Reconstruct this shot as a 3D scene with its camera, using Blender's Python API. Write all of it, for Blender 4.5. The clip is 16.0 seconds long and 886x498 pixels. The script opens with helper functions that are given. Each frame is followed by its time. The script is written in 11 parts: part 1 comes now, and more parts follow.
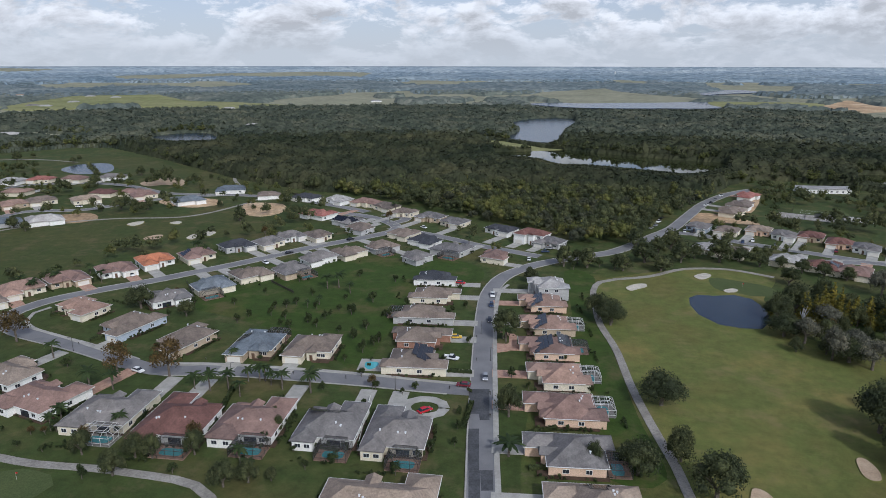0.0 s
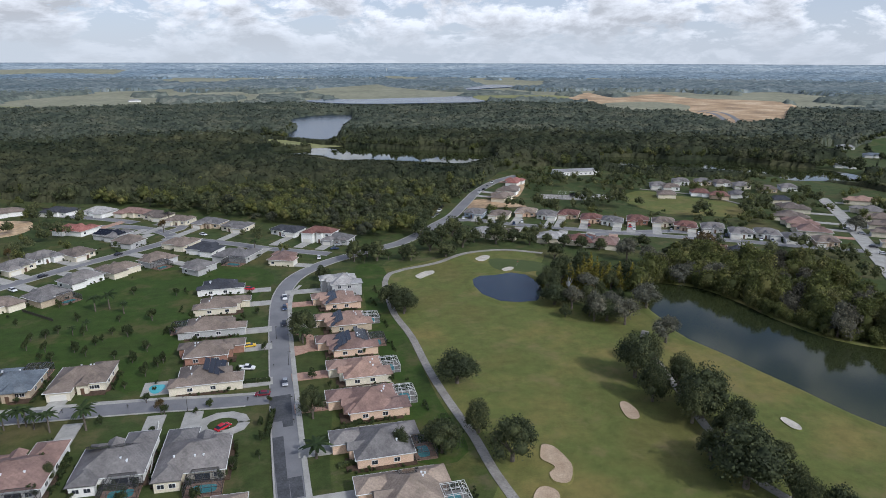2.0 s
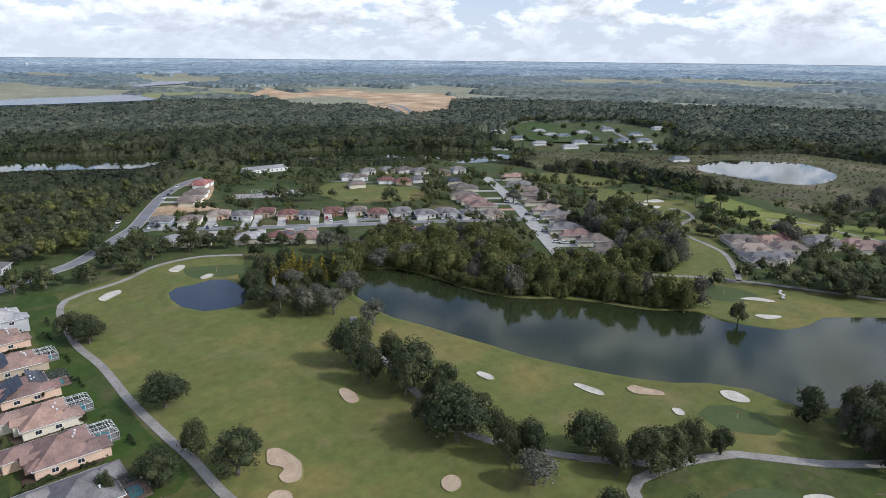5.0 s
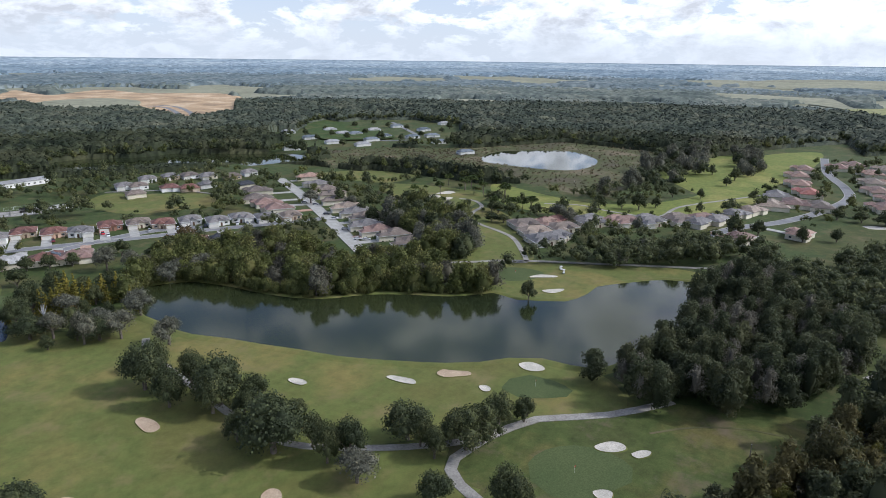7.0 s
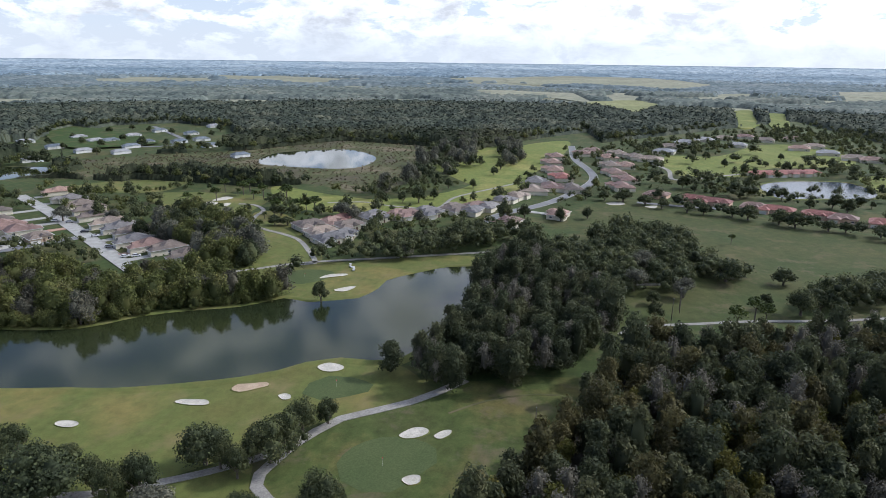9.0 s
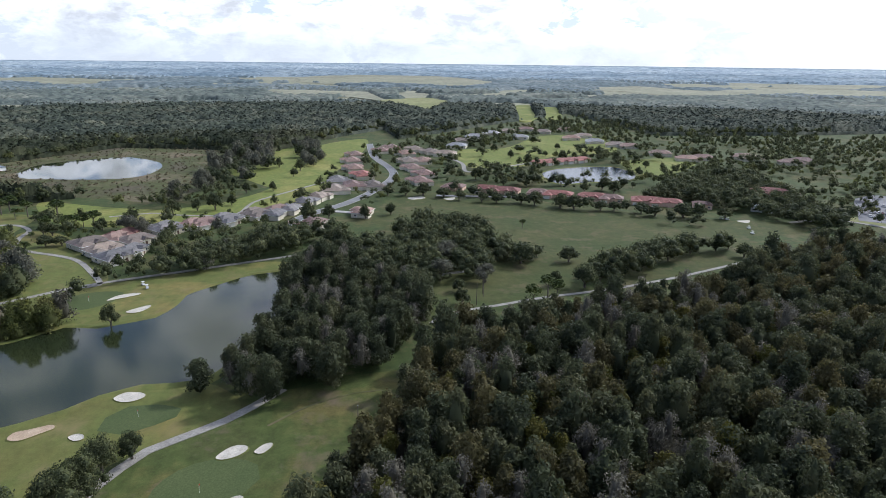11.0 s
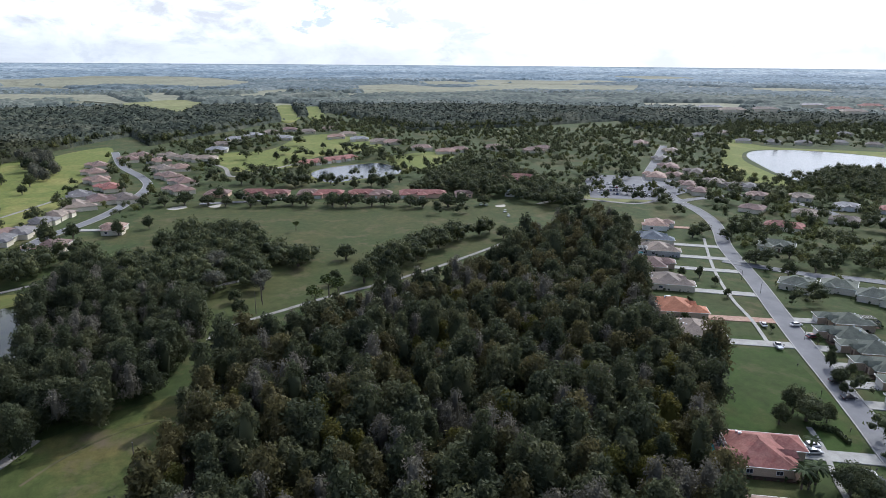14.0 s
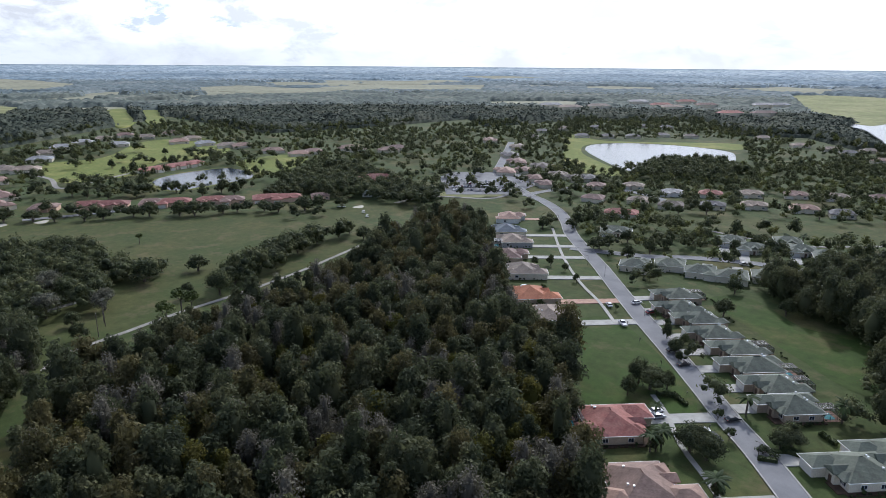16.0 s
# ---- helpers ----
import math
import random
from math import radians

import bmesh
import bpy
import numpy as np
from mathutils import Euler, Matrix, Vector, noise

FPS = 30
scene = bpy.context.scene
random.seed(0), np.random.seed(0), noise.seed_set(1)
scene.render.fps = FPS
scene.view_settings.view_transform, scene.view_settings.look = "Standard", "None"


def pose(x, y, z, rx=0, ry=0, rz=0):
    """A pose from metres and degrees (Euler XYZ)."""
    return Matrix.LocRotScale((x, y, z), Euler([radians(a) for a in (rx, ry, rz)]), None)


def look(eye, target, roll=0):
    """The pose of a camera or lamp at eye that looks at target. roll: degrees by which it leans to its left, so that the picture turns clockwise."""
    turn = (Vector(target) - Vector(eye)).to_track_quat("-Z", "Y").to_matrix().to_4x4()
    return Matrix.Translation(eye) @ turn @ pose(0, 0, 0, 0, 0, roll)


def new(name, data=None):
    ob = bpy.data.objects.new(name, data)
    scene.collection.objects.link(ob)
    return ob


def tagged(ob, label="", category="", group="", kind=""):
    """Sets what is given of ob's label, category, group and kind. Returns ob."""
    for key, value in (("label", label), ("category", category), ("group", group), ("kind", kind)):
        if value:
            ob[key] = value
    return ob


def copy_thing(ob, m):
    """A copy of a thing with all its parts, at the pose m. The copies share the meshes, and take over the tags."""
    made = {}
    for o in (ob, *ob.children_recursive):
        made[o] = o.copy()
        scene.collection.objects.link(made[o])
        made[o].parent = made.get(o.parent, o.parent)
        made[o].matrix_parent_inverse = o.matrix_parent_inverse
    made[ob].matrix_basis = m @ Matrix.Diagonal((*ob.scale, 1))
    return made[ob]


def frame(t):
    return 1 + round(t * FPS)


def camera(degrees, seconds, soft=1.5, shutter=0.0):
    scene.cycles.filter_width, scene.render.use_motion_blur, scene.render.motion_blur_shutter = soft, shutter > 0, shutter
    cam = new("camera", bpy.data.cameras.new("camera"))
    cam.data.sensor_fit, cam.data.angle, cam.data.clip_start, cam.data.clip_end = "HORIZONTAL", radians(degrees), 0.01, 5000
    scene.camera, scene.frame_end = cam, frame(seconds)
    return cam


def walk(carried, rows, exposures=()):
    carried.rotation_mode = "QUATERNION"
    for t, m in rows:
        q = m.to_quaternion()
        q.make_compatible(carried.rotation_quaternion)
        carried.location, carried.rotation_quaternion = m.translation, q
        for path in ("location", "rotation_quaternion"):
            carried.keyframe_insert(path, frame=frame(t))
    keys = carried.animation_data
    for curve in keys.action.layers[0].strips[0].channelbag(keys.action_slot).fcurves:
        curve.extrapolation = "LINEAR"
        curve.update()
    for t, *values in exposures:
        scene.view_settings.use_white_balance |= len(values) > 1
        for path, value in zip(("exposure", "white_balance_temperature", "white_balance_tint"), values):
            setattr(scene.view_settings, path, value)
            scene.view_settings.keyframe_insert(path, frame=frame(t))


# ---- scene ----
cam = camera(68.60, 16.0, soft=0.7)
PATH = [
    (0.0, pose(0, 0, 100, 74.03, -0.07, 6.78)),
    (0.5, pose(0, 0, 100, 74.02, -0.11, 2.20)),
    (1.0, pose(0, 0, 100, 73.96, -0.09, -2.73)),
    (1.5, pose(0, 0, 100, 73.84, -0.12, -7.65)),
    (2.0, pose(0, 0, 100, 73.77, -0.16, -12.36)),
    (2.5, pose(0, 0, 100, 73.71, -0.25, -17.07)),
    (3.0, pose(0, 0, 100, 73.67, -0.26, -21.58)),
    (3.5, pose(0, 0, 100, 73.62, -0.35, -26.08)),
    (4.0, pose(0, 0, 100, 73.59, -0.42, -30.50)),
    (6.5, pose(0, 0, 100, 73.58, -0.65, -52.59)),
    (7.0, pose(0, 0, 100, 73.60, -0.66, -57.25)),
    (7.5, pose(0, 0, 100, 73.64, -0.76, -61.98)),
    (8.0, pose(0, 0, 100, 73.67, -0.78, -66.82)),
    (8.5, pose(0, 0, 100, 73.71, -0.78, -71.70)),
    (9.0, pose(0, 0, 100, 73.73, -0.69, -76.56)),
    (9.5, pose(0, 0, 100, 73.76, -0.67, -81.26)),
    (12.0, pose(0, 0, 100, 73.91, -0.44, -101.49)),
    (12.5, pose(0, 0, 100, 73.94, -0.34, -104.80)),
    (13.0, pose(0, 0, 100, 73.92, -0.44, -108.11)),
    (13.5, pose(0, 0, 100, 73.94, -0.45, -111.37)),
    (14.0, pose(0, 0, 100, 73.95, -0.44, -114.49)),
    (14.5, pose(0, 0, 100, 73.98, -0.40, -117.59)),
    (15.0, pose(0, 0, 100, 74.00, -0.43, -120.74)),
    (15.5, pose(0, 0, 100, 74.04, -0.43, -123.98)),
    (16.0, pose(0, 0, 100, 74.07, -0.43, -127.21)),
]
walk(cam, PATH, exposures=((0.0, -0.58, 5880, 11), (4.0, -0.23, 5860, 11), (7.0, -0.09, 5830, 11), (12.0, 0.01, 5800, 11), (16.0, -0.14, 5800, 11)))

# ---------------------------------------------------------------- sky and sun
SUN_YAW, SUN_UP = -146.0, 38.0     # degrees; the yaw counts as the camera's does
world = bpy.data.worlds.new("sky")
scene.world = world
world.use_nodes = True
wt = world.node_tree
bg = wt.nodes["Background"]
sky = wt.nodes.new("ShaderNodeTexSky")
sky.sky_type = "NISHITA"
sky.sun_disc = False
sky.sun_elevation = radians(SUN_UP)
sky.sun_rotation = radians(-SUN_YAW)
sky.air_density, sky.dust_density, sky.altitude = 1.0, 0.6, 100


def wmath(op, a, b=None):
    n = wt.nodes.new("ShaderNodeMath")
    n.operation = op
    for k, v in enumerate((a, b)):
        if v is None:
            continue
        if isinstance(v, (int, float)):
            n.inputs[k].default_value = v
        else:
            wt.links.new(v, n.inputs[k])
    return n.outputs[0]


wc = wt.nodes.new("ShaderNodeTexCoord").outputs["Generated"]
ws = wt.nodes.new("ShaderNodeSeparateXYZ")
wt.links.new(wc, ws.inputs[0])
up = wmath("MAXIMUM", ws.outputs[2], 0.02)
wj = wt.nodes.new("ShaderNodeCombineXYZ")
wt.links.new(ws.outputs[0], wj.inputs[0])
wt.links.new(ws.outputs[1], wj.inputs[1])
wt.links.new(up, wj.inputs[2])
wt.links.new(wj.outputs[0], sky.inputs["Vector"])
# cumulus in rows that thin towards the horizon
cv = wt.nodes.new("ShaderNodeCombineXYZ")
wt.links.new(wmath("MULTIPLY", ws.outputs[0], 1.0), cv.inputs[0])
wt.links.new(wmath("MULTIPLY", ws.outputs[1], 1.0), cv.inputs[1])
wt.links.new(wmath("MULTIPLY", ws.outputs[2], 2.4), cv.inputs[2])
cn = wt.nodes.new("ShaderNodeTexNoise")
cn.inputs["Scale"].default_value = 10.0
cn.inputs["Detail"].default_value = 9.0
cn.inputs["Roughness"].default_value = 0.62
cn.inputs["Distortion"].default_value = 0.25
wt.links.new(cv.outputs[0], cn.inputs["Vector"])
sun_dir = Vector((-math.sin(radians(SUN_YAW)) * math.cos(radians(SUN_UP)), math.cos(radians(SUN_YAW)) * math.cos(radians(SUN_UP)), math.sin(radians(SUN_UP))))
dv = wt.nodes.new("ShaderNodeVectorMath")
dv.operation = "DOT_PRODUCT"
wt.links.new(wc, dv.inputs[0])
dv.inputs[1].default_value = sun_dir
near_sun = wmath("MAXIMUM", dv.outputs["Value"], 0.0)
thick = wmath("ADD", cn.outputs["Fac"], wmath("MULTIPLY", near_sun, 0.17))
thick = wmath("SUBTRACT", thick, wmath("MULTIPLY", up, 0.16))     # seen from below, the clouds open up overhead
cover = wt.nodes.new("ShaderNodeMapRange")
cover.inputs["From Min"].default_value, cover.inputs["From Max"].default_value = 0.437, 0.512
wt.links.new(thick, cover.inputs["Value"])
tone = wt.nodes.new("ShaderNodeMapRange")
tone.inputs["From Min"].default_value, tone.inputs["From Max"].default_value = 0.44, 0.62
tone.inputs["To Min"].default_value, tone.inputs["To Max"].default_value = 1.26, 0.70
# flat grey bases under bright tops: look up what lies above each point of a cloud
ca = wt.nodes.new("ShaderNodeVectorMath")
ca.operation = "ADD"
wt.links.new(cv.outputs[0], ca.inputs[0])
ca.inputs[1].default_value = (0, 0, 0.03)
cu = wt.nodes.new("ShaderNodeTexNoise")
for k in ("Scale", "Detail", "Roughness", "Distortion"):
    cu.inputs[k].default_value = cn.inputs[k].default_value
wt.links.new(ca.outputs[0], cu.inputs["Vector"])
wt.links.new(cu.outputs["Fac"], tone.inputs["Value"])
white = wt.nodes.new("ShaderNodeCombineColor")
level = wmath("MULTIPLY", tone.outputs[0], wmath("ADD", 8.8, wmath("MULTIPLY", wmath("POWER", near_sun, 3.0), 9.0)))
for k, f in enumerate((1.0, 1.01, 1.03)):
    wt.links.new(wmath("MULTIPLY", level, f), white.inputs[k])
cm = wt.nodes.new("ShaderNodeMix")
cm.data_type = "RGBA"
low_sky = wt.nodes.new("ShaderNodeMapRange")     # the clouds melt into the haze near the horizon
low_sky.inputs["From Min"].default_value, low_sky.inputs["From Max"].default_value = 0.015, 0.055
low_sky.inputs["To Min"].default_value = 0.25
wt.links.new(ws.outputs[2], low_sky.inputs["Value"])
wt.links.new(wmath("MULTIPLY", cover.outputs[0], low_sky.outputs[0]), cm.inputs[0])
tint = wt.nodes.new("ShaderNodeMix")
tint.data_type, tint.blend_type = "RGBA", "MULTIPLY"
tint.inputs[0].default_value = 1.0
tint.inputs[7].default_value = (0.93, 0.97, 1.2, 1)
wt.links.new(sky.outputs[0], tint.inputs[6])
# pale haze low over the land
haze = wt.nodes.new("ShaderNodeMapRange")
haze.inputs["From Min"].default_value, haze.inputs["From Max"].default_value = 0.0, 0.36
haze.inputs["To Min"].default_value, haze.inputs["To Max"].default_value = 0.85, 0.0
wt.links.new(up, haze.inputs["Value"])
hm = wt.nodes.new("ShaderNodeMix")
hm.data_type = "RGBA"
wt.links.new(haze.outputs[0], hm.inputs[0])
wt.links.new(tint.outputs[2], hm.inputs[6])
hm.inputs[7].default_value = (7.0, 7.4, 7.9, 1)
wt.links.new(hm.outputs[2], cm.inputs[6])
wt.links.new(white.outputs[0], cm.inputs[7])
wt.links.new(cm.outputs[2], bg.inputs["Color"])
bg.inputs["Strength"].default_value = 0.12

sun = new("sun", bpy.data.lights.new("sun", "SUN"))
sun.data.energy, sun.data.angle, sun.data.color = 3.3, radians(0.6), (1.0, 0.95, 0.87)
sun.matrix_basis = look(tuple(sun_dir * 900), (0, 0, 0))
# ---------------------------------------------------------------- tools
EYE_HEIGHT = 100.0
FLAT = 1400.0          # the land is level out to here, then rises gently to far low hills
RISE = 73.0 / 3400.0 ** 2


def land(x, y):
    r = math.hypot(x, y)
    return RISE * max(0.0, r - FLAT) ** 2


class Geo:
    """Vertices and faces of one mesh."""

    def __init__(self):
        self.v, self.f = [], []

    def add(self, verts, faces):
        n = len(self.v)
        self.v += [tuple(p) for p in verts]
        self.f += [tuple(i + n for i in q) for q in faces]
        return self

    def box(self, cx, cy, z0, w, d, h, turn=0.0):
        c, s = math.cos(turn), math.sin(turn)
        pts = []
        for z in (z0, z0 + h):
            for ux, uy in ((-1, -1), (1, -1), (1, 1), (-1, 1)):
                a, b = ux * w / 2, uy * d / 2
                pts.append((cx + a * c - b * s, cy + a * s + b * c, z))
        return self.add(pts, [(3, 2, 1, 0), (4, 5, 6, 7), (0, 1, 5, 4), (1, 2, 6, 5), (2, 3, 7, 6), (3, 0, 4, 7)])

    def tube(self, a, b, r0, r1, n=6):
        a, b = Vector(a), Vector(b)
        ax = (b - a).normalized()
        u = ax.orthogonal().normalized()
        w = ax.cross(u)
        pts = []
        for p, r in ((a, r0), (b, r1)):
            for k in range(n):
                t = 2 * math.pi * k / n
                pts.append(p + u * (r * math.cos(t)) + w * (r * math.sin(t)))
        faces = [(k, (k + 1) % n, n + (k + 1) % n, n + k) for k in range(n)]
        faces += [tuple(range(n - 1, -1, -1)), tuple(range(n, 2 * n))]
        return self.add(pts, faces)

    def hip(self, cx, cy, w, d, z0, pitch=0.46, oh=0.55, gable=0.0):
        """A hipped roof with a fascia, its ridge along the longer side."""
        w, d = w + 2 * oh, d + 2 * oh
        a, b, t = w / 2, d / 2, 0.2
        h = min(a, b) * pitch
        if w >= d:
            k = (a - b) + gable * b
            r = [(cx - k, cy, z0 + t + h), (cx + k, cy, z0 + t + h)]
        else:
            k = (b - a) + gable * a
            r = [(cx, cy - k, z0 + t + h), (cx, cy + k, z0 + t + h)]
        e = [(cx + ux * a, cy + uy * b, z) for z in (z0, z0 + t) for ux, uy in ((-1, -1), (1, -1), (1, 1), (-1, 1))]
        f = [(3, 2, 1, 0), (0, 1, 5, 4), (1, 2, 6, 5), (2, 3, 7, 6), (3, 0, 4, 7)]
        if w >= d:
            f += [(4, 5, 9, 8), (5, 6, 9), (6, 7, 8, 9), (7, 4, 8)]
        else:
            f += [(4, 5, 8), (5, 6, 9, 8), (6, 7, 9), (7, 4, 8, 9)]
        return self.add(e + r, f)


def mesh_of(name, geo, material, smooth=False):
    me = bpy.data.meshes.new(name)
    me.from_pydata(geo.v, [], geo.f)
    me.materials.append(material)
    if smooth:
        me.polygons.foreach_set("use_smooth", [True] * len(me.polygons))
    me.update()
    return me


def part(name, geo, material, parent=None, label="", smooth=False):
    ob = new(name, mesh_of(name, geo, material, smooth))
    ob.parent = parent
    if label:
        ob["label"] = label
    return ob


def shared(name, me, parent, x=0, y=0, z=0, rz=0):
    ob = new(name, me)
    ob.parent = parent
    ob.matrix_basis = pose(x, y, z, 0, 0, rz)
    return ob


def empty(name, m, label="", category="", group="", kind=""):
    ob = new(name)
    ob.matrix_basis = m
    ob.empty_display_size = 0.5
    return tagged(ob, label, category, group, kind)


def spline(points, step, closed=False):
    """A smooth line through the plan's points, a point about every step metres."""
    p = [Vector((a, b)) for a, b in points]
    n = len(p)
    out = []
    for i in range(n if closed else n - 1):
        if closed:
            q = [p[(i + k) % n] for k in (-1, 0, 1, 2)]
        else:
            q = [p[max(i - 1, 0)], p[i], p[i + 1], p[min(i + 2, n - 1)]]
        m = max(1, int((q[2] - q[1]).length / step))
        for k in range(m):
            t = k / m
            out.append(0.5 * ((2 * q[1]) + (q[2] - q[0]) * t + (2 * q[0] - 5 * q[1] + 4 * q[2] - q[3]) * t * t
                              + (3 * q[1] - q[0] - 3 * q[2] + q[3]) * t ** 3))
    if not closed:
        out.append(p[-1])
    return out


def inside(pts, poly):
    """Which of the points (n, 2) lie in the polygon."""
    poly = np.asarray(poly, float)
    lo, hi = poly.min(0), poly.max(0)
    out = np.zeros(len(pts), bool)
    near_by = np.nonzero((pts[:, 0] >= lo[0]) & (pts[:, 0] <= hi[0]) & (pts[:, 1] >= lo[1]) & (pts[:, 1] <= hi[1]))[0]
    if not len(near_by):
        return out
    x, y = pts[near_by, 0], pts[near_by, 1]
    r = np.zeros(len(near_by), bool)
    x0, y0 = poly[:, 0], poly[:, 1]
    x1, y1 = np.roll(x0, -1), np.roll(y0, -1)
    for a, b, c, d in zip(x0, y0, x1, y1):
        if b == d:
            continue
        r ^= ((b > y) != (d > y)) & (x < (c - a) * (y - b) / (d - b) + a)
    out[near_by] = r
    return out


# ---------------------------------------------------------------- materials
def nodes_of(name):
    m = bpy.data.materials.new(name)
    m.use_nodes = True
    t = m.node_tree
    return m, t, t.nodes["Principled BSDF"]


def noise_at(t, coord, scale, detail=4.0, rough=0.6):
    n = t.nodes.new("ShaderNodeTexNoise")
    n.inputs["Scale"].default_value = scale
    n.inputs["Detail"].default_value = detail
    n.inputs["Roughness"].default_value = rough
    t.links.new(coord, n.inputs["Vector"])
    return n.outputs["Fac"]


def ramp_of(t, fac, stops):
    r = t.nodes.new("ShaderNodeValToRGB")
    e = r.color_ramp.elements
    while len(e) < len(stops):
        e.new(0.5)
    for k, (p, c) in enumerate(stops):
        e[k].position = p
        e[k].color = (*c, 1)
    t.links.new(fac, r.inputs["Fac"])
    return r.outputs["Color"]


def mixed(t, kind, fac, a, b):
    m = t.nodes.new("ShaderNodeMix")
    m.data_type, m.blend_type = "RGBA", kind
    for value, slot in ((fac, 0), (a, 6), (b, 7)):
        if isinstance(value, (int, float)):
            m.inputs[slot].default_value = value
        elif isinstance(value, tuple):
            m.inputs[slot].default_value = (*value, 1)
        else:
            t.links.new(value, m.inputs[slot])
    return m.outputs[2]


def surface(name, c1, c2, big=0.05, small=2.0, rough=0.85, bump=0.3, bump_size=0.05, metal=0.0, c3=None, grain_mix=0.75, dry=None, mid=0.0, island=0.0, per_object=0.0, low=0.35, high=0.65):
    """A matt surface: two colours in large patches, fine grain over them, and relief."""
    m, t, p = nodes_of(name)
    co = t.nodes.new("ShaderNodeTexCoord").outputs["Object"]
    col = ramp_of(t, noise_at(t, co, big, 5.0), [(low, c1), (high, c2)] if c3 is None else [(low, c1), ((low + high) / 2, c3), (high, c2)])
    grain = noise_at(t, co, small, 3.0)
    col = mixed(t, "MULTIPLY", grain_mix, col, ramp_of(t, grain, [(0.25, (0.55, 0.55, 0.55)), (0.75, (1.35, 1.35, 1.35))]))
    if mid:            # uneven growth in patches a few metres across
        col = mixed(t, "MULTIPLY", mid, col, ramp_of(t, noise_at(t, co, 0.22, 6.0, 0.7), [(0.3, (0.52, 0.56, 0.5)), (0.7, (1.4, 1.36, 1.4))]))
    if dry:            # worn and dry places
        f = ramp_of(t, noise_at(t, co, 0.07, 6.0, 0.68), [(0.53, (0, 0, 0)), (0.70, (0.85, 0.85, 0.85))])
        col = mixed(t, "MIX", f, col, dry)
    if island:
        g = t.nodes.new("ShaderNodeNewGeometry").outputs["Random Per Island"]
        col = mixed(t, "MULTIPLY", island, col, ramp_of(t, g, [(0.0, (0.45, 0.5, 0.45)), (1.0, (1.5, 1.45, 1.4))]))
    if per_object:
        g = t.nodes.new("ShaderNodeObjectInfo").outputs["Random"]
        col = mixed(t, "MULTIPLY", per_object, col, ramp_of(t, g, [(0.0, (0.6, 0.62, 0.6)), (1.0, (1.35, 1.3, 1.25))]))
    t.links.new(col, p.inputs["Base Color"])
    p.inputs["Roughness"].default_value = rough
    p.inputs["Metallic"].default_value = metal
    p.inputs["Specular IOR Level"].default_value = 0.25
    if bump:
        b = t.nodes.new("ShaderNodeBump")
        b.inputs["Strength"].default_value = bump
        b.inputs["Distance"].default_value = bump_size
        t.links.new(grain, b.inputs["Height"])
        t.links.new(b.outputs["Normal"], p.inputs["Normal"])
    return m


def canopy_leaves(name, dark, mid, pale, cell=11.0, size=0.012):
    """Closed woods seen from afar: every crown its own shade, in drifts of colour."""
    m, t, p = nodes_of(name)
    co = t.nodes.new("ShaderNodeTexCoord").outputs["Object"]
    col = ramp_of(t, noise_at(t, co, size, 3.0, 0.6), [(0.32, dark), (0.5, mid), (0.68, pale)])
    vo = t.nodes.new("ShaderNodeTexVoronoi")
    vo.inputs["Scale"].default_value = 1.0 / cell
    t.links.new(co, vo.inputs["Vector"])
    bw = t.nodes.new("ShaderNodeRGBToBW")
    t.links.new(vo.outputs["Color"], bw.inputs[0])
    col = mixed(t, "MULTIPLY", 0.7, col, ramp_of(t, bw.outputs[0], [(0.15, (0.5, 0.55, 0.55)), (0.85, (1.5, 1.42, 1.3))]))
    col = mixed(t, "MULTIPLY", 0.7, col, ramp_of(t, noise_at(t, co, 0.45, 3.0, 0.7), [(0.3, (0.5, 0.5, 0.5)), (0.7, (1.45, 1.45, 1.45))]))
    t.links.new(col, p.inputs["Base Color"])
    p.inputs["Roughness"].default_value = 0.9
    p.inputs["Specular IOR Level"].default_value = 0.1
    return m


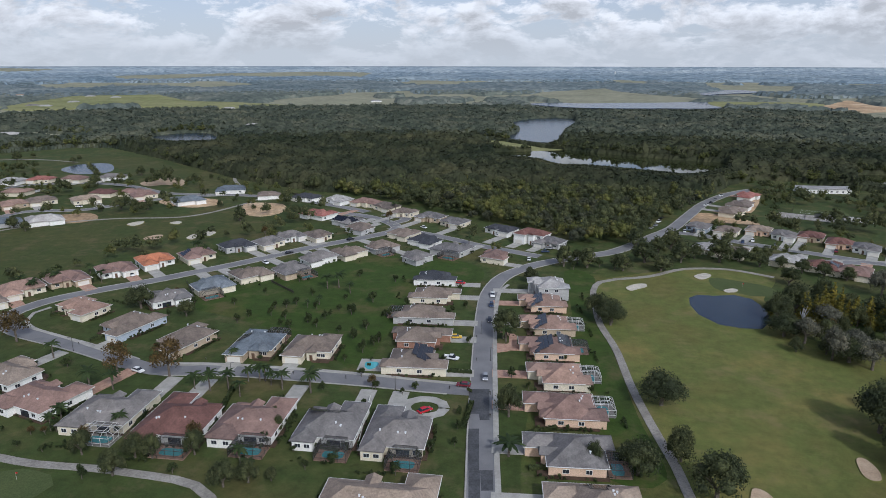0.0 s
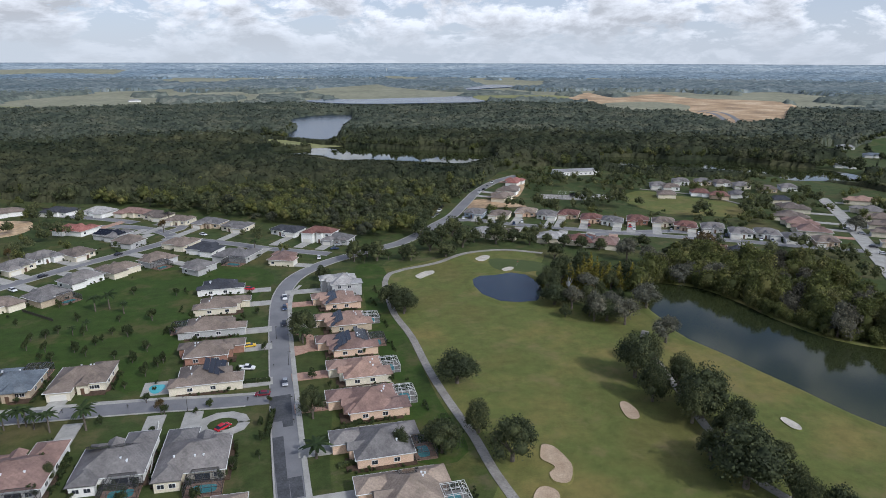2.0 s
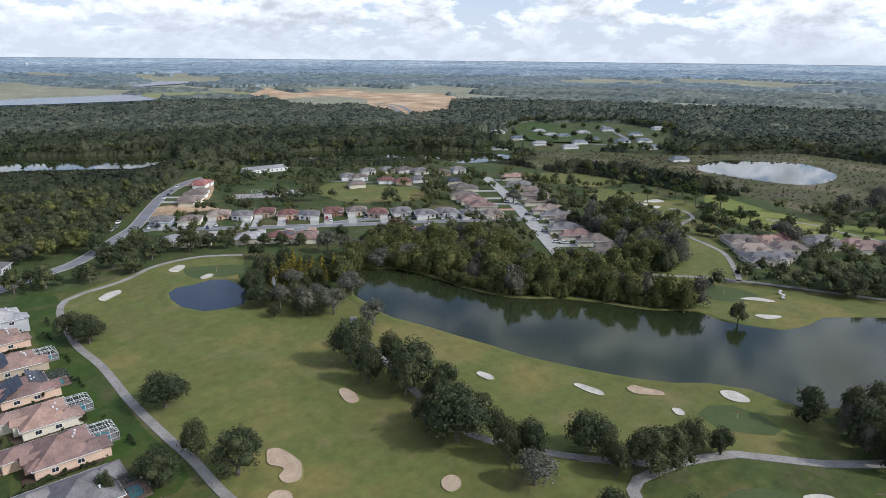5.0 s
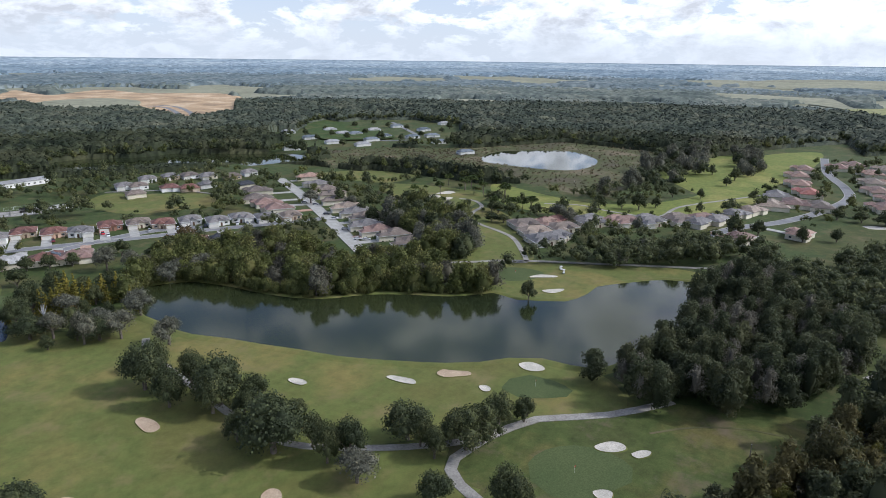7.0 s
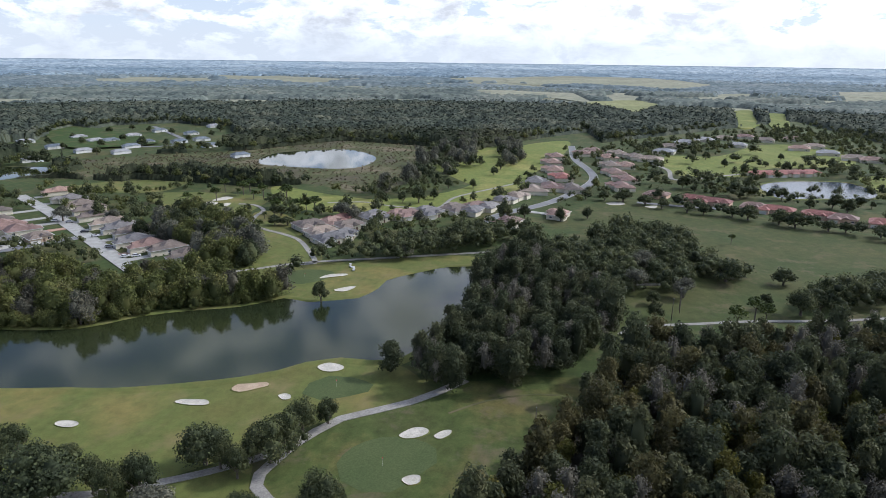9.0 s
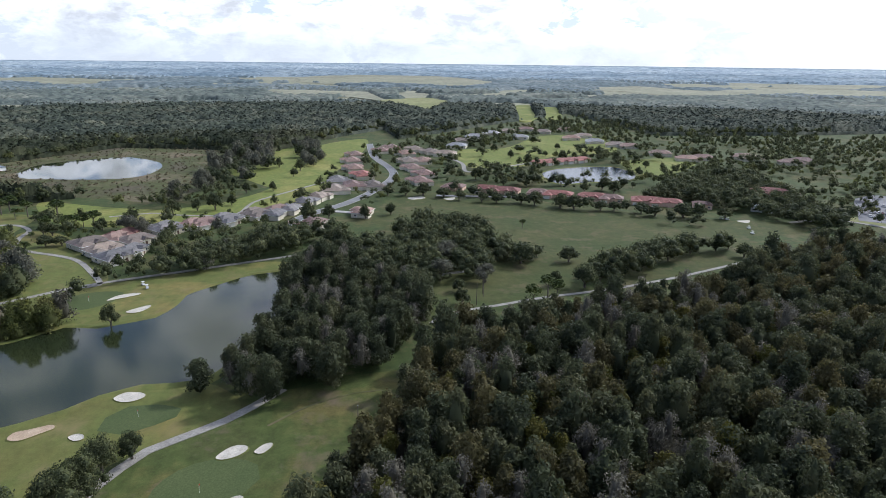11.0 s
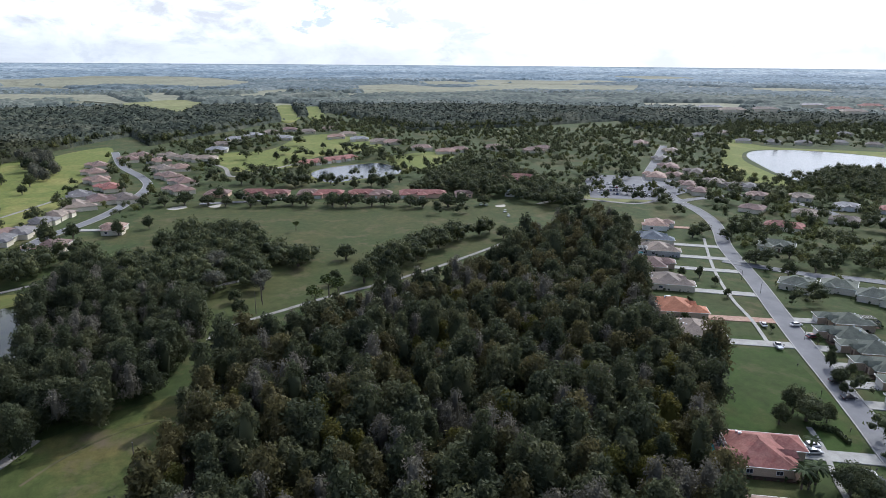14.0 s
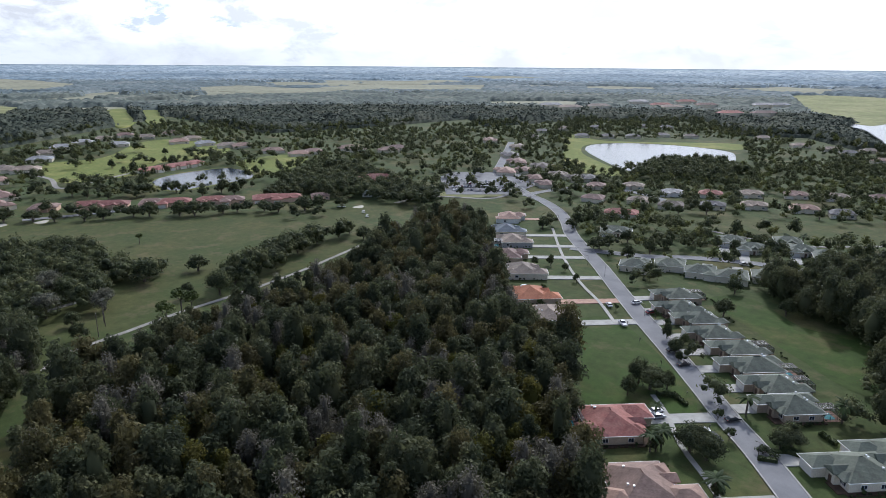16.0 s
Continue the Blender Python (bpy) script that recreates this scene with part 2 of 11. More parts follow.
def roofing(name, c1, c2, course=0.33, wavy=False, stain=0.5):
    """Roof tiles or shingles in courses, weathered in streaks."""
    m, t, p = nodes_of(name)
    co = t.nodes.new("ShaderNodeTexCoord").outputs["Object"]
    col = ramp_of(t, noise_at(t, co, 0.35, 5.0, 0.7), [(0.3, c1), (0.7, c2)])
    col = mixed(t, "MULTIPLY", stain, col, ramp_of(t, noise_at(t, co, 0.12, 6.0, 0.7), [(0.38, (0.42, 0.41, 0.42)), (0.6, (1.15, 1.15, 1.15))]))
    r = t.nodes.new("ShaderNodeObjectInfo").outputs["Random"]
    col = mixed(t, "MULTIPLY", 0.7, col, ramp_of(t, r, [(0.0, (0.72, 0.74, 0.78)), (1.0, (1.25, 1.2, 1.15))]))
    sep = t.nodes.new("ShaderNodeSeparateXYZ")
    t.links.new(co, sep.inputs[0])
    w = t.nodes.new("ShaderNodeTexWave")
    w.wave_type, w.bands_direction, w.wave_profile = "BANDS", "Z", "SAW"
    w.inputs["Scale"].default_value = 0.32 / (course * 0.42)
    w.inputs["Distortion"].default_value = 0.6
    w.inputs["Detail"].default_value = 1.0
    w.inputs["Detail Scale"].default_value = 3.0
    t.links.new(co, w.inputs["Vector"])
    col = mixed(t, "MULTIPLY", 0.5, col, ramp_of(t, w.outputs["Fac"], [(0.0, (0.55, 0.55, 0.55)), (0.35, (1.1, 1.1, 1.1))]))
    vo = t.nodes.new("ShaderNodeTexVoronoi")
    vo.inputs["Scale"].default_value = 2.6
    t.links.new(co, vo.inputs["Vector"])
    bw = t.nodes.new("ShaderNodeRGBToBW")
    t.links.new(vo.outputs["Color"], bw.inputs[0])
    col = mixed(t, "MULTIPLY", 0.6, col, ramp_of(t, bw.outputs[0], [(0.15, (0.78, 0.78, 0.78)), (0.85, (1.2, 1.2, 1.2))]))
    col = mixed(t, "MULTIPLY", 1.0, col, (0.84, 0.83, 0.82))
    t.links.new(col, p.inputs["Base Color"])
    p.inputs["Roughness"].default_value = 0.75
    p.inputs["Specular IOR Level"].default_value = 0.3
    b = t.nodes.new("ShaderNodeBump")
    b.inputs["Strength"].default_value = 0.7
    b.inputs["Distance"].default_value = 0.06
    t.links.new(w.outputs["Fac"], b.inputs["Height"])
    t.links.new(b.outputs["Normal"], p.inputs["Normal"])
    return m


def foliage(name, dark, mid, pale, size=0.11, spread=0.8, clearing=None, thin=0.32):
    """Leaves: each clump its own shade, with drifts of colour from tree to tree."""
    m, t, p = nodes_of(name)
    co = t.nodes.new("ShaderNodeTexCoord").outputs["Object"]
    col = ramp_of(t, noise_at(t, co, size, 2.0, 0.5), [(0.32, dark), (0.5, mid), (0.68, pale)])
    if clearing:       # meadows and cut land between the woods
        c = noise_at(t, co, 0.0035, 5.0, 0.6)
        f = ramp_of(t, c, [(0.54, (0, 0, 0)), (0.565, (1, 1, 1))])
        col = mixed(t, "MIX", f, col, clearing)
        col = mixed(t, "MULTIPLY", 0.6, col, ramp_of(t, noise_at(t, co, 0.03, 4.0), [(0.35, (0.35, 0.37, 0.42)), (0.65, (1.5, 1.5, 1.45))]))
    g = t.nodes.new("ShaderNodeNewGeometry").outputs["Random Per Island"]
    col = mixed(t, "MULTIPLY", spread, col, ramp_of(t, g, [(0.0, (0.4, 0.45, 0.45)), (0.6, (1.0, 1.0, 1.0)), (1.0, (1.7, 1.6, 1.4))]))
    r = t.nodes.new("ShaderNodeObjectInfo").outputs["Random"]
    col = mixed(t, "MULTIPLY", 0.6, col, ramp_of(t, r, [(0.0, (0.65, 0.72, 0.7)), (1.0, (1.3, 1.25, 1.1))]))
    t.links.new(col, p.inputs["Base Color"])
    p.inputs["Roughness"].default_value = 0.7
    p.inputs["Specular IOR Level"].default_value = 0.2
    tr = t.nodes.new("ShaderNodeBsdfTranslucent")
    t.links.new(col, tr.inputs["Color"])
    ms = t.nodes.new("ShaderNodeMixShader")
    ms.inputs["Fac"].default_value = thin
    t.links.new(p.outputs[0], ms.inputs[1])
    t.links.new(tr.outputs[0], ms.inputs[2])
    t.links.new(ms.outputs[0], t.nodes["Material Output"].inputs["Surface"])
    return m


def gloss(name, c, rough=0.3, metal=0.0, per_object=0.0):
    m, t, p = nodes_of(name)
    co = t.nodes.new("ShaderNodeTexCoord").outputs["Object"]
    col = ramp_of(t, noise_at(t, co, 3.0), [(0.3, tuple(v * 0.88 for v in c)), (0.7, c)])
    t.links.new(col, p.inputs["Base Color"])
    p.inputs["Roughness"].default_value = rough
    p.inputs["Metallic"].default_value = metal
    return m


def water(name, c1, c2, ripple=0.004, rough=0.03):
    m, t, p = nodes_of(name)
    co = t.nodes.new("ShaderNodeTexCoord").outputs["Object"]
    t.links.new(ramp_of(t, noise_at(t, co, 0.012, 3.0), [(0.35, c1), (0.65, c2)]), p.inputs["Base Color"])
    p.inputs["Roughness"].default_value = rough
    p.inputs["IOR"].default_value = 1.33
    b = t.nodes.new("ShaderNodeBump")
    b.inputs["Strength"].default_value = 0.25
    b.inputs["Distance"].default_value = ripple
    t.links.new(noise_at(t, co, 0.9, 3.0), b.inputs["Height"])
    t.links.new(b.outputs["Normal"], p.inputs["Normal"])
    return m


def netting(name, c, open_share):
    m, t, p = nodes_of(name)
    p.inputs["Base Color"].default_value = (*c, 1)
    p.inputs["Roughness"].default_value = 0.6
    tp = t.nodes.new("ShaderNodeBsdfTransparent")
    ms = t.nodes.new("ShaderNodeMixShader")
    ms.inputs["Fac"].default_value = open_share
    t.links.new(p.outputs[0], ms.inputs[1])
    t.links.new(tp.outputs[0], ms.inputs[2])
    t.links.new(ms.outputs[0], t.nodes["Material Output"].inputs["Surface"])
    return m


GRASS = surface("rough_grass", (0.050, 0.060, 0.016), (0.082, 0.078, 0.026), 0.02, 3.0, 0.95, 0.25, 0.08, c3=(0.042, 0.064, 0.016), grain_mix=0.5, mid=0.8, dry=(0.115, 0.095, 0.045))
LAWN = surface("lawn_grass", (0.036, 0.058, 0.010), (0.064, 0.072, 0.017), 0.035, 3.0, 0.95, 0.25, 0.05, c3=(0.034, 0.064, 0.009), grain_mix=0.5, mid=0.7, dry=(0.085, 0.076, 0.032))
FAIRWAY = surface("fairway_grass", (0.115, 0.112, 0.032), (0.170, 0.145, 0.046), 0.025, 3.5, 0.95, 0.15, 0.04, c3=(0.102, 0.120, 0.031), grain_mix=0.35, mid=0.5, dry=(0.17, 0.14, 0.06))
ROUGH = surface("golf_rough", (0.06, 0.07, 0.02), (0.11, 0.095, 0.03), 0.03, 3.0, 0.95, 0.25, 0.06, c3=(0.06, 0.08, 0.02), grain_mix=0.5, mid=0.8, dry=(0.13, 0.10, 0.065))
GREEN = surface("putting_green", (0.058, 0.080, 0.026), (0.072, 0.092, 0.032), 0.08, 2.5, 0.9, 0.1, 0.01)
DARKLAWN = surface("deep_green_fairway", (0.040, 0.058, 0.013), (0.066, 0.070, 0.020), 0.03, 3.0, 0.95, 0.25, 0.05, grain_mix=0.5, mid=0.6, dry=(0.11, 0.09, 0.045))
FIELD = surface("dry_pasture", (0.20, 0.20, 0.135), (0.27, 0.265, 0.185), 0.006, 0.06, 0.95, 0.2, 0.1, mid=0.4)
PASTURE = surface("green_pasture", (0.165, 0.18, 0.066), (0.245, 0.24, 0.11), 0.008, 0.08, 0.95, 0.2, 0.1, mid=0.4)
SUNTURF = surface("bright_turf", (0.150, 0.165, 0.038), (0.215, 0.205, 0.058), 0.02, 0.3, 0.95, 0.2, 0.06, c3=(0.13, 0.158, 0.034), grain_mix=0.4, mid=0.5)
MARSH = surface("marsh_scrub", (0.082, 0.068, 0.042), (0.145, 0.115, 0.072), 0.02, 0.22, 0.95, 0.8, 0.6, c3=(0.06, 0.07, 0.02))
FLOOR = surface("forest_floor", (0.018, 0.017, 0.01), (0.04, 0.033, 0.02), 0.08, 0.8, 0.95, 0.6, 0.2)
SAND = surface("bunker_sand", (0.40, 0.37, 0.315), (0.54, 0.50, 0.43), 0.25, 3.0, 0.95, 0.3, 0.05)
BROWNSAND = surface("damp_bunker_sand", (0.34, 0.25, 0.17), (0.44, 0.34, 0.24), 0.25, 3.0, 0.95, 0.3, 0.05)
EARTH = surface("bare_earth", (0.27, 0.19, 0.12), (0.56, 0.43, 0.29), 0.014, 0.4, 0.95, 0.4, 0.2, c3=(0.42, 0.29, 0.17), mid=0.6)
ASPHALT = surface("road_surface", (0.15, 0.15, 0.158), (0.205, 0.205, 0.21), 0.10, 6.0, 0.85, 0.1, 0.01, grain_mix=0.3)
NEWASPHALT = surface("fresh_asphalt", (0.055, 0.057, 0.062), (0.085, 0.088, 0.095), 0.3, 2.5, 0.85, 0.2, 0.02)
MULCH = surface("bark_mulch", (0.05, 0.034, 0.024), (0.10, 0.066, 0.045), 0.5, 4.0, 0.95, 0.6, 0.08)
CONCRETE = surface("pale_concrete", (0.28, 0.272, 0.25), (0.39, 0.38, 0.35), 0.25, 5.0, 0.8, 0.1, 0.01, grain_mix=0.35)
PATHMAT = surface("cart_path", (0.21, 0.195, 0.175), (0.30, 0.285, 0.258), 0.15, 2.0, 0.85, 0.15, 0.01)
PAVER = surface("brick_pavers", (0.32, 0.19, 0.14), (0.44, 0.29, 0.22), 0.6, 4.0, 0.85, 0.3, 0.02)
BARK = surface("bark", (0.09, 0.075, 0.06), (0.17, 0.145, 0.12), 0.8, 5.0, 0.95, 0.8, 0.08)
WALLS = {
    "cream": surface("cream_stucco", (0.62, 0.56, 0.44), (0.70, 0.65, 0.53), 0.3, 6.0, 0.9, 0.2, 0.01),
    "white": surface("white_stucco", (0.72, 0.71, 0.68), (0.80, 0.80, 0.78), 0.3, 6.0, 0.9, 0.2, 0.01),
    "grey": surface("grey_stucco", (0.36, 0.36, 0.36), (0.46, 0.46, 0.46), 0.3, 6.0, 0.9, 0.2, 0.01),
    "tan": surface("tan_stucco", (0.40, 0.32, 0.23), (0.50, 0.41, 0.31), 0.3, 6.0, 0.9, 0.2, 0.01),
    "blue": surface("pale_blue_boards", (0.38, 0.44, 0.52), (0.46, 0.52, 0.60), 0.3, 6.0, 0.8, 0.2, 0.01),
    "brick": surface("red_brick", (0.26, 0.14, 0.10), (0.36, 0.20, 0.15), 0.8, 9.0, 0.9, 0.4, 0.02),
    "peach": surface("peach_stucco", (0.60, 0.42, 0.30), (0.68, 0.50, 0.38), 0.3, 6.0, 0.9, 0.2, 0.01),
}
ROOFS = {
    "grey": roofing("weathered_grey_shingles", (0.17, 0.165, 0.165), (0.25, 0.24, 0.235)),
    "brown": roofing("brown_shingles", (0.17, 0.14, 0.12), (0.25, 0.21, 0.18)),
    "tan": roofing("tan_tiles", (0.28, 0.23, 0.185), (0.37, 0.305, 0.25), wavy=True),
    "pink": roofing("pink_clay_tiles", (0.32, 0.215, 0.17), (0.42, 0.29, 0.235), wavy=True),
    "rose": roofing("rose_brown_tiles", (0.225, 0.15, 0.13), (0.31, 0.21, 0.18), wavy=True),
    "orange": roofing("orange_clay_tiles", (0.42, 0.16, 0.085), (0.54, 0.23, 0.13), wavy=True, stain=0.35),
    "maroon": roofing("maroon_shingles", (0.15, 0.075, 0.065), (0.23, 0.12, 0.10)),
    "red": roofing("worn_red_tiles", (0.28, 0.10, 0.085), (0.40, 0.20, 0.17), wavy=True),
    "navy": roofing("dark_slate_shingles", (0.04, 0.045, 0.055), (0.08, 0.085, 0.10), stain=0.3),
    "blue": roofing("blue_grey_shingles", (0.14, 0.17, 0.20), (0.21, 0.245, 0.28)),
    "green": roofing("grey_green_tiles", (0.118, 0.140, 0.108), (0.178, 0.200, 0.158), wavy=True),
    "pale": roofing("pale_grey_shingles", (0.36, 0.36, 0.36), (0.48, 0.48, 0.47)),
}
GLASS = gloss("dark_window_glass", (0.03, 0.035, 0.045), 0.06)
TRIM = gloss("white_trim", (0.78, 0.78, 0.76), 0.5)
GARAGE = gloss("garage_door_paint", (0.66, 0.64, 0.59), 0.5)
SOLAR = gloss("solar_glass", (0.012, 0.013, 0.018), 0.18)
ALUMINIUM = gloss("white_aluminium", (0.72, 0.72, 0.70), 0.4)
BRONZE = gloss("bronze_aluminium", (0.05, 0.045, 0.04), 0.4)
SCREEN = netting("insect_screen", (0.05, 0.05, 0.05), 0.62)
POOLWATER = gloss("pool_water", (0.10, 0.42, 0.46), 0.06)
LAKEWATER = water("lake_water", (0.016, 0.022, 0.010), (0.030, 0.036, 0.013))
WINDWATER = water("breezy_lake_water", (0.016, 0.022, 0.010), (0.030, 0.036, 0.013), 0.004, 0.085)
PONDWATER = water("pond_water", (0.010, 0.020, 0.035), (0.014, 0.026, 0.042), 0.004, 0.2)
RUBBER = gloss("black_rubber", (0.02, 0.02, 0.02), 0.8)
STEEL = gloss("grey_steel", (0.45, 0.45, 0.46), 0.35, 0.8)
METALROOF = gloss("white_metal_roof", (0.70, 0.72, 0.74), 0.35)
OAKLEAF = foliage("oak_leaves", (0.047, 0.058, 0.030), (0.072, 0.085, 0.041), (0.107, 0.114, 0.057))
WOODLEAF = foliage("wood_leaves", (0.056, 0.066, 0.036), (0.084, 0.094, 0.048), (0.122, 0.122, 0.062), 0.07, 0.4, thin=0.4)
MOSSLEAF = foliage("mossy_grey_leaves", (0.085, 0.088, 0.07), (0.13, 0.13, 0.105), (0.17, 0.17, 0.14))
GOLDLEAF = foliage("yellowing_leaves", (0.11, 0.11, 0.022), (0.17, 0.15, 0.03), (0.24, 0.16, 0.035))
PINELEAF = foliage("pine_needles", (0.042, 0.063, 0.017), (0.063, 0.084, 0.025), (0.098, 0.112, 0.039))
PALMLEAF = foliage("palm_fronds", (0.035, 0.055, 0.02), (0.05, 0.075, 0.028), (0.075, 0.10, 0.04))
HEDGE = foliage("hedge_leaves", (0.034, 0.050, 0.021), (0.052, 0.069, 0.027), (0.072, 0.088, 0.036), 0.5)
BARETWIG = foliage("bare_grey_twigs", (0.118, 0.110, 0.090), (0.154, 0.142, 0.116), (0.190, 0.174, 0.142), spread=0.3)
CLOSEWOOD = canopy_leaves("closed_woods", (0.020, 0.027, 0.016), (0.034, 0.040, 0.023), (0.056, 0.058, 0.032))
# haze is painted into these colours: each farther wood is paler and bluer
FARWOOD = canopy_leaves("hazed_far_woods", (0.040, 0.051, 0.040), (0.060, 0.071, 0.054), (0.090, 0.096, 0.070))
FARLAND = canopy_leaves("hazed_farther_woods", (0.078, 0.098, 0.092), (0.112, 0.132, 0.120), (0.156, 0.168, 0.144), 14.0, 0.006)
FARTHER = canopy_leaves("hazed_distant_woods", (0.095, 0.128, 0.145), (0.130, 0.162, 0.176), (0.170, 0.196, 0.200), 18.0, 0.004)
HAZY = canopy_leaves("haze_blue_woods", (0.135, 0.190, 0.240), (0.180, 0.235, 0.285), (0.235, 0.285, 0.320), 24.0, 0.003)
HAZIEST = canopy_leaves("haze_pale_land", (0.22, 0.28, 0.34), (0.27, 0.33, 0.385), (0.33, 0.385, 0.425), 30.0, 0.003)
CARPAINT = {
    "white": gloss("white_car_paint", (0.75, 0.75, 0.75), 0.2), "silver": gloss("silver_car_paint", (0.45, 0.46, 0.48), 0.25, 0.4),
    "black": gloss("black_car_paint", (0.02, 0.02, 0.025), 0.15), "red": gloss("red_car_paint", (0.45, 0.02, 0.03), 0.2),
    "blue": gloss("dark_blue_car_paint", (0.03, 0.05, 0.10), 0.2), "maroon": gloss("maroon_car_paint", (0.16, 0.02, 0.03), 0.2),
    "yellow": gloss("yellow_machine_paint", (0.65, 0.42, 0.03), 0.4)}

# ---------------------------------------------------------------- ground, patches, roads
KEEP_OUT = []      # circles (x, y, r) in which nothing is planted


def keep_out(x, y, r):
    KEEP_OUT.append((x, y, r))


LAYER = [0]        # every patch lies a little above the one before it
OPEN_LAND = ("pasture", "building_site", "marsh", "meadow")
FIELDS = []
TURF = []
MARSHES = []


def sheet(name, outline, z, material, label, category, depth=0.0, step=4.0, kind="structure", lift=None, smooth=True):
    """A patch of ground with a smooth outline; depth > 0 dishes its middle below its lip."""
    LAYER[0] += 1
    far = max(math.hypot(*p) for p in outline)
    z += 0.0006 * LAYER[0] if far < 1300 else 0.03 * LAYER[0]
    if name == "fairway":
        TURF.append([tuple(p) for p in outline])
    if name == "marsh":
        MARSHES.append([tuple(p) for p in outline])
    if name in OPEN_LAND:
        FIELDS.append([tuple(p) for p in outline])
    ring = spline(outline, step, True) if smooth else [Vector(p) for p in outline]
    n = len(ring)
    cx, cy = sum(p.x for p in ring) / n, sum(p.y for p in ring) / n
    bm = bmesh.new()
    rim = [bm.verts.new((p.x, p.y, land(p.x, p.y) + z)) for p in ring]
    if depth:
        skirt = [bm.verts.new((cx + (p.x - cx) * 1.12, cy + (p.y - cy) * 1.12, land(p.x, p.y) + 0.01)) for p in ring]
        for k in range(n):
            bm.faces.new((skirt[k], skirt[(k + 1) % n], rim[(k + 1) % n], rim[k]))
        inner = [bm.verts.new((cx + (p.x - cx) * 0.8, cy + (p.y - cy) * 0.8, land(p.x, p.y) + z - depth)) for p in ring]
        for k in range(n):
            f = bm.faces.new((rim[k], rim[(k + 1) % n], inner[(k + 1) % n], inner[k]))
            f.material_index = 1
        f = bm.faces.new(inner)
        f.material_index = 1
        bmesh.ops.triangulate(bm, faces=[f])
    else:
        f = bm.faces.new(rim)
        f.normal_update()
        if f.normal.z < 0:
            f.normal_flip()
        bmesh.ops.triangulate(bm, faces=[f])
    if far >= 1300 and not depth:      # a slope down to the land round it
        foot = [bm.verts.new((cx + (q.co.x - cx) * 1.07, cy + (q.co.y - cy) * 1.07, q.co.z - 5.0)) for q in rim]
        for k in range(n):
            bm.faces.new((rim[k], rim[(k + 1) % n], foot[(k + 1) % n], foot[k]))
    me = bpy.data.meshes.new(name)
    bm.normal_update()
    bm.to_mesh(me)
    bm.free()
    if depth:
        me.materials.append(FAIRWAY)
    me.materials.append(material)
    return tagged(new(name, me), label, category, kind=kind)


WATERS = []


def lake(name, outline, label, material=LAKEWATER, z=0.16, step=6.0):
    WATERS.append([(p.x, p.y) for p in spline(outline, 12.0, True)])
    if name == "marsh_lake":
        material = LAKEWATER
    if name == "golf_lake":
        material = WINDWATER
    far = max(math.hypot(*p) for p in outline)
    if far < 700:      # a low grassy bank round the water
        pts = spline(outline, step, True)
        n = len(pts)
        turn = sum(pts[k].x * pts[(k + 1) % n].y - pts[(k + 1) % n].x * pts[k].y for k in range(n))
        bank = Geo()
        for k in range(n):
            d = (pts[(k + 1) % n] - pts[k - 1]).normalized()
            o = Vector((d.y, -d.x)) * (1 if turn > 0 else -1)
            for w, h in ((-0.8, 0.02), (0.5, 0.42), (1.4, 0.5), (4.2, 0.03)):
                q = pts[k] + o * w
                bank.v.append((q.x, q.y, h))
        for k in range(n):
            a, b = 4 * k, 4 * ((k + 1) % n)
            bank.f += [(a + j, b + j, b + j + 1, a + j + 1) for j in range(3)]
        tagged(part("bank", bank, FAIRWAY, smooth=True), "low green grassy bank of the water", "bank", kind="structure")
    return sheet(name, outline, z if far < 1300 else 2.2, material, label, "water", step=step)


def ribbon(name, line, width, z, material, label, category, kerb=0.0, gaps=(), lift=0.0, step=5.0, plant=True):
    """A road or path along a line, with concrete kerbs where kerb is their width."""
    pts = spline(line, step)
    geo, kg = Geo(), Geo()
    side = []
    for i, p in enumerate(pts):
        d = (pts[min(i + 1, len(pts) - 1)] - pts[max(i - 1, 0)]).normalized()
        side.append(Vector((-d.y, d.x)))
    for i, (p, s) in enumerate(zip(pts, side)):
        a, b, g = p + s * width / 2, p - s * width / 2, land(p.x, p.y)
        geo.v += [(a.x, a.y, g + z - 0.2), (a.x, a.y, g + z), (b.x, b.y, g + z), (b.x, b.y, g + z - 0.2)]
        if i:
            o = 4 * (i - 1)
            geo.f += [(o, o + 1, o + 5, o + 4), (o + 1, o + 2, o + 6, o + 5), (o + 2, o + 3, o + 7, o + 6)]
        if plant:
            keep_out(p.x, p.y, width / 2 + 2.0)
    ob = part(name, geo, material)
    tagged(ob, label, category, kind="structure")
    if kerb:
        for sgn in (1, -1):
            for i in range(len(pts) - 1):
                m = (pts[i] + pts[i + 1]) / 2 + (side[i] * (sgn * width / 2))
                if any((m.x - x) ** 2 + (m.y - y) ** 2 < r * r for x, y, r in gaps):
                    continue
                q = []
                for j in (i, i + 1):
                    for off, h in ((0.0, -0.1), (0.0, 0.12), (kerb, 0.14), (kerb, -0.1)):
                        w = pts[j] + side[j] * (sgn * (width / 2 + off))
                        q.append((w.x, w.y, land(w.x, w.y) + z + h))
                kg.add(q, [(0, 1, 5, 4), (1, 2, 6, 5), (2, 3, 7, 6), (0, 3, 2, 1), (4, 5, 6, 7)])
        if kg.v:
            part("kerb", kg, CONCRETE, ob)
    return ob


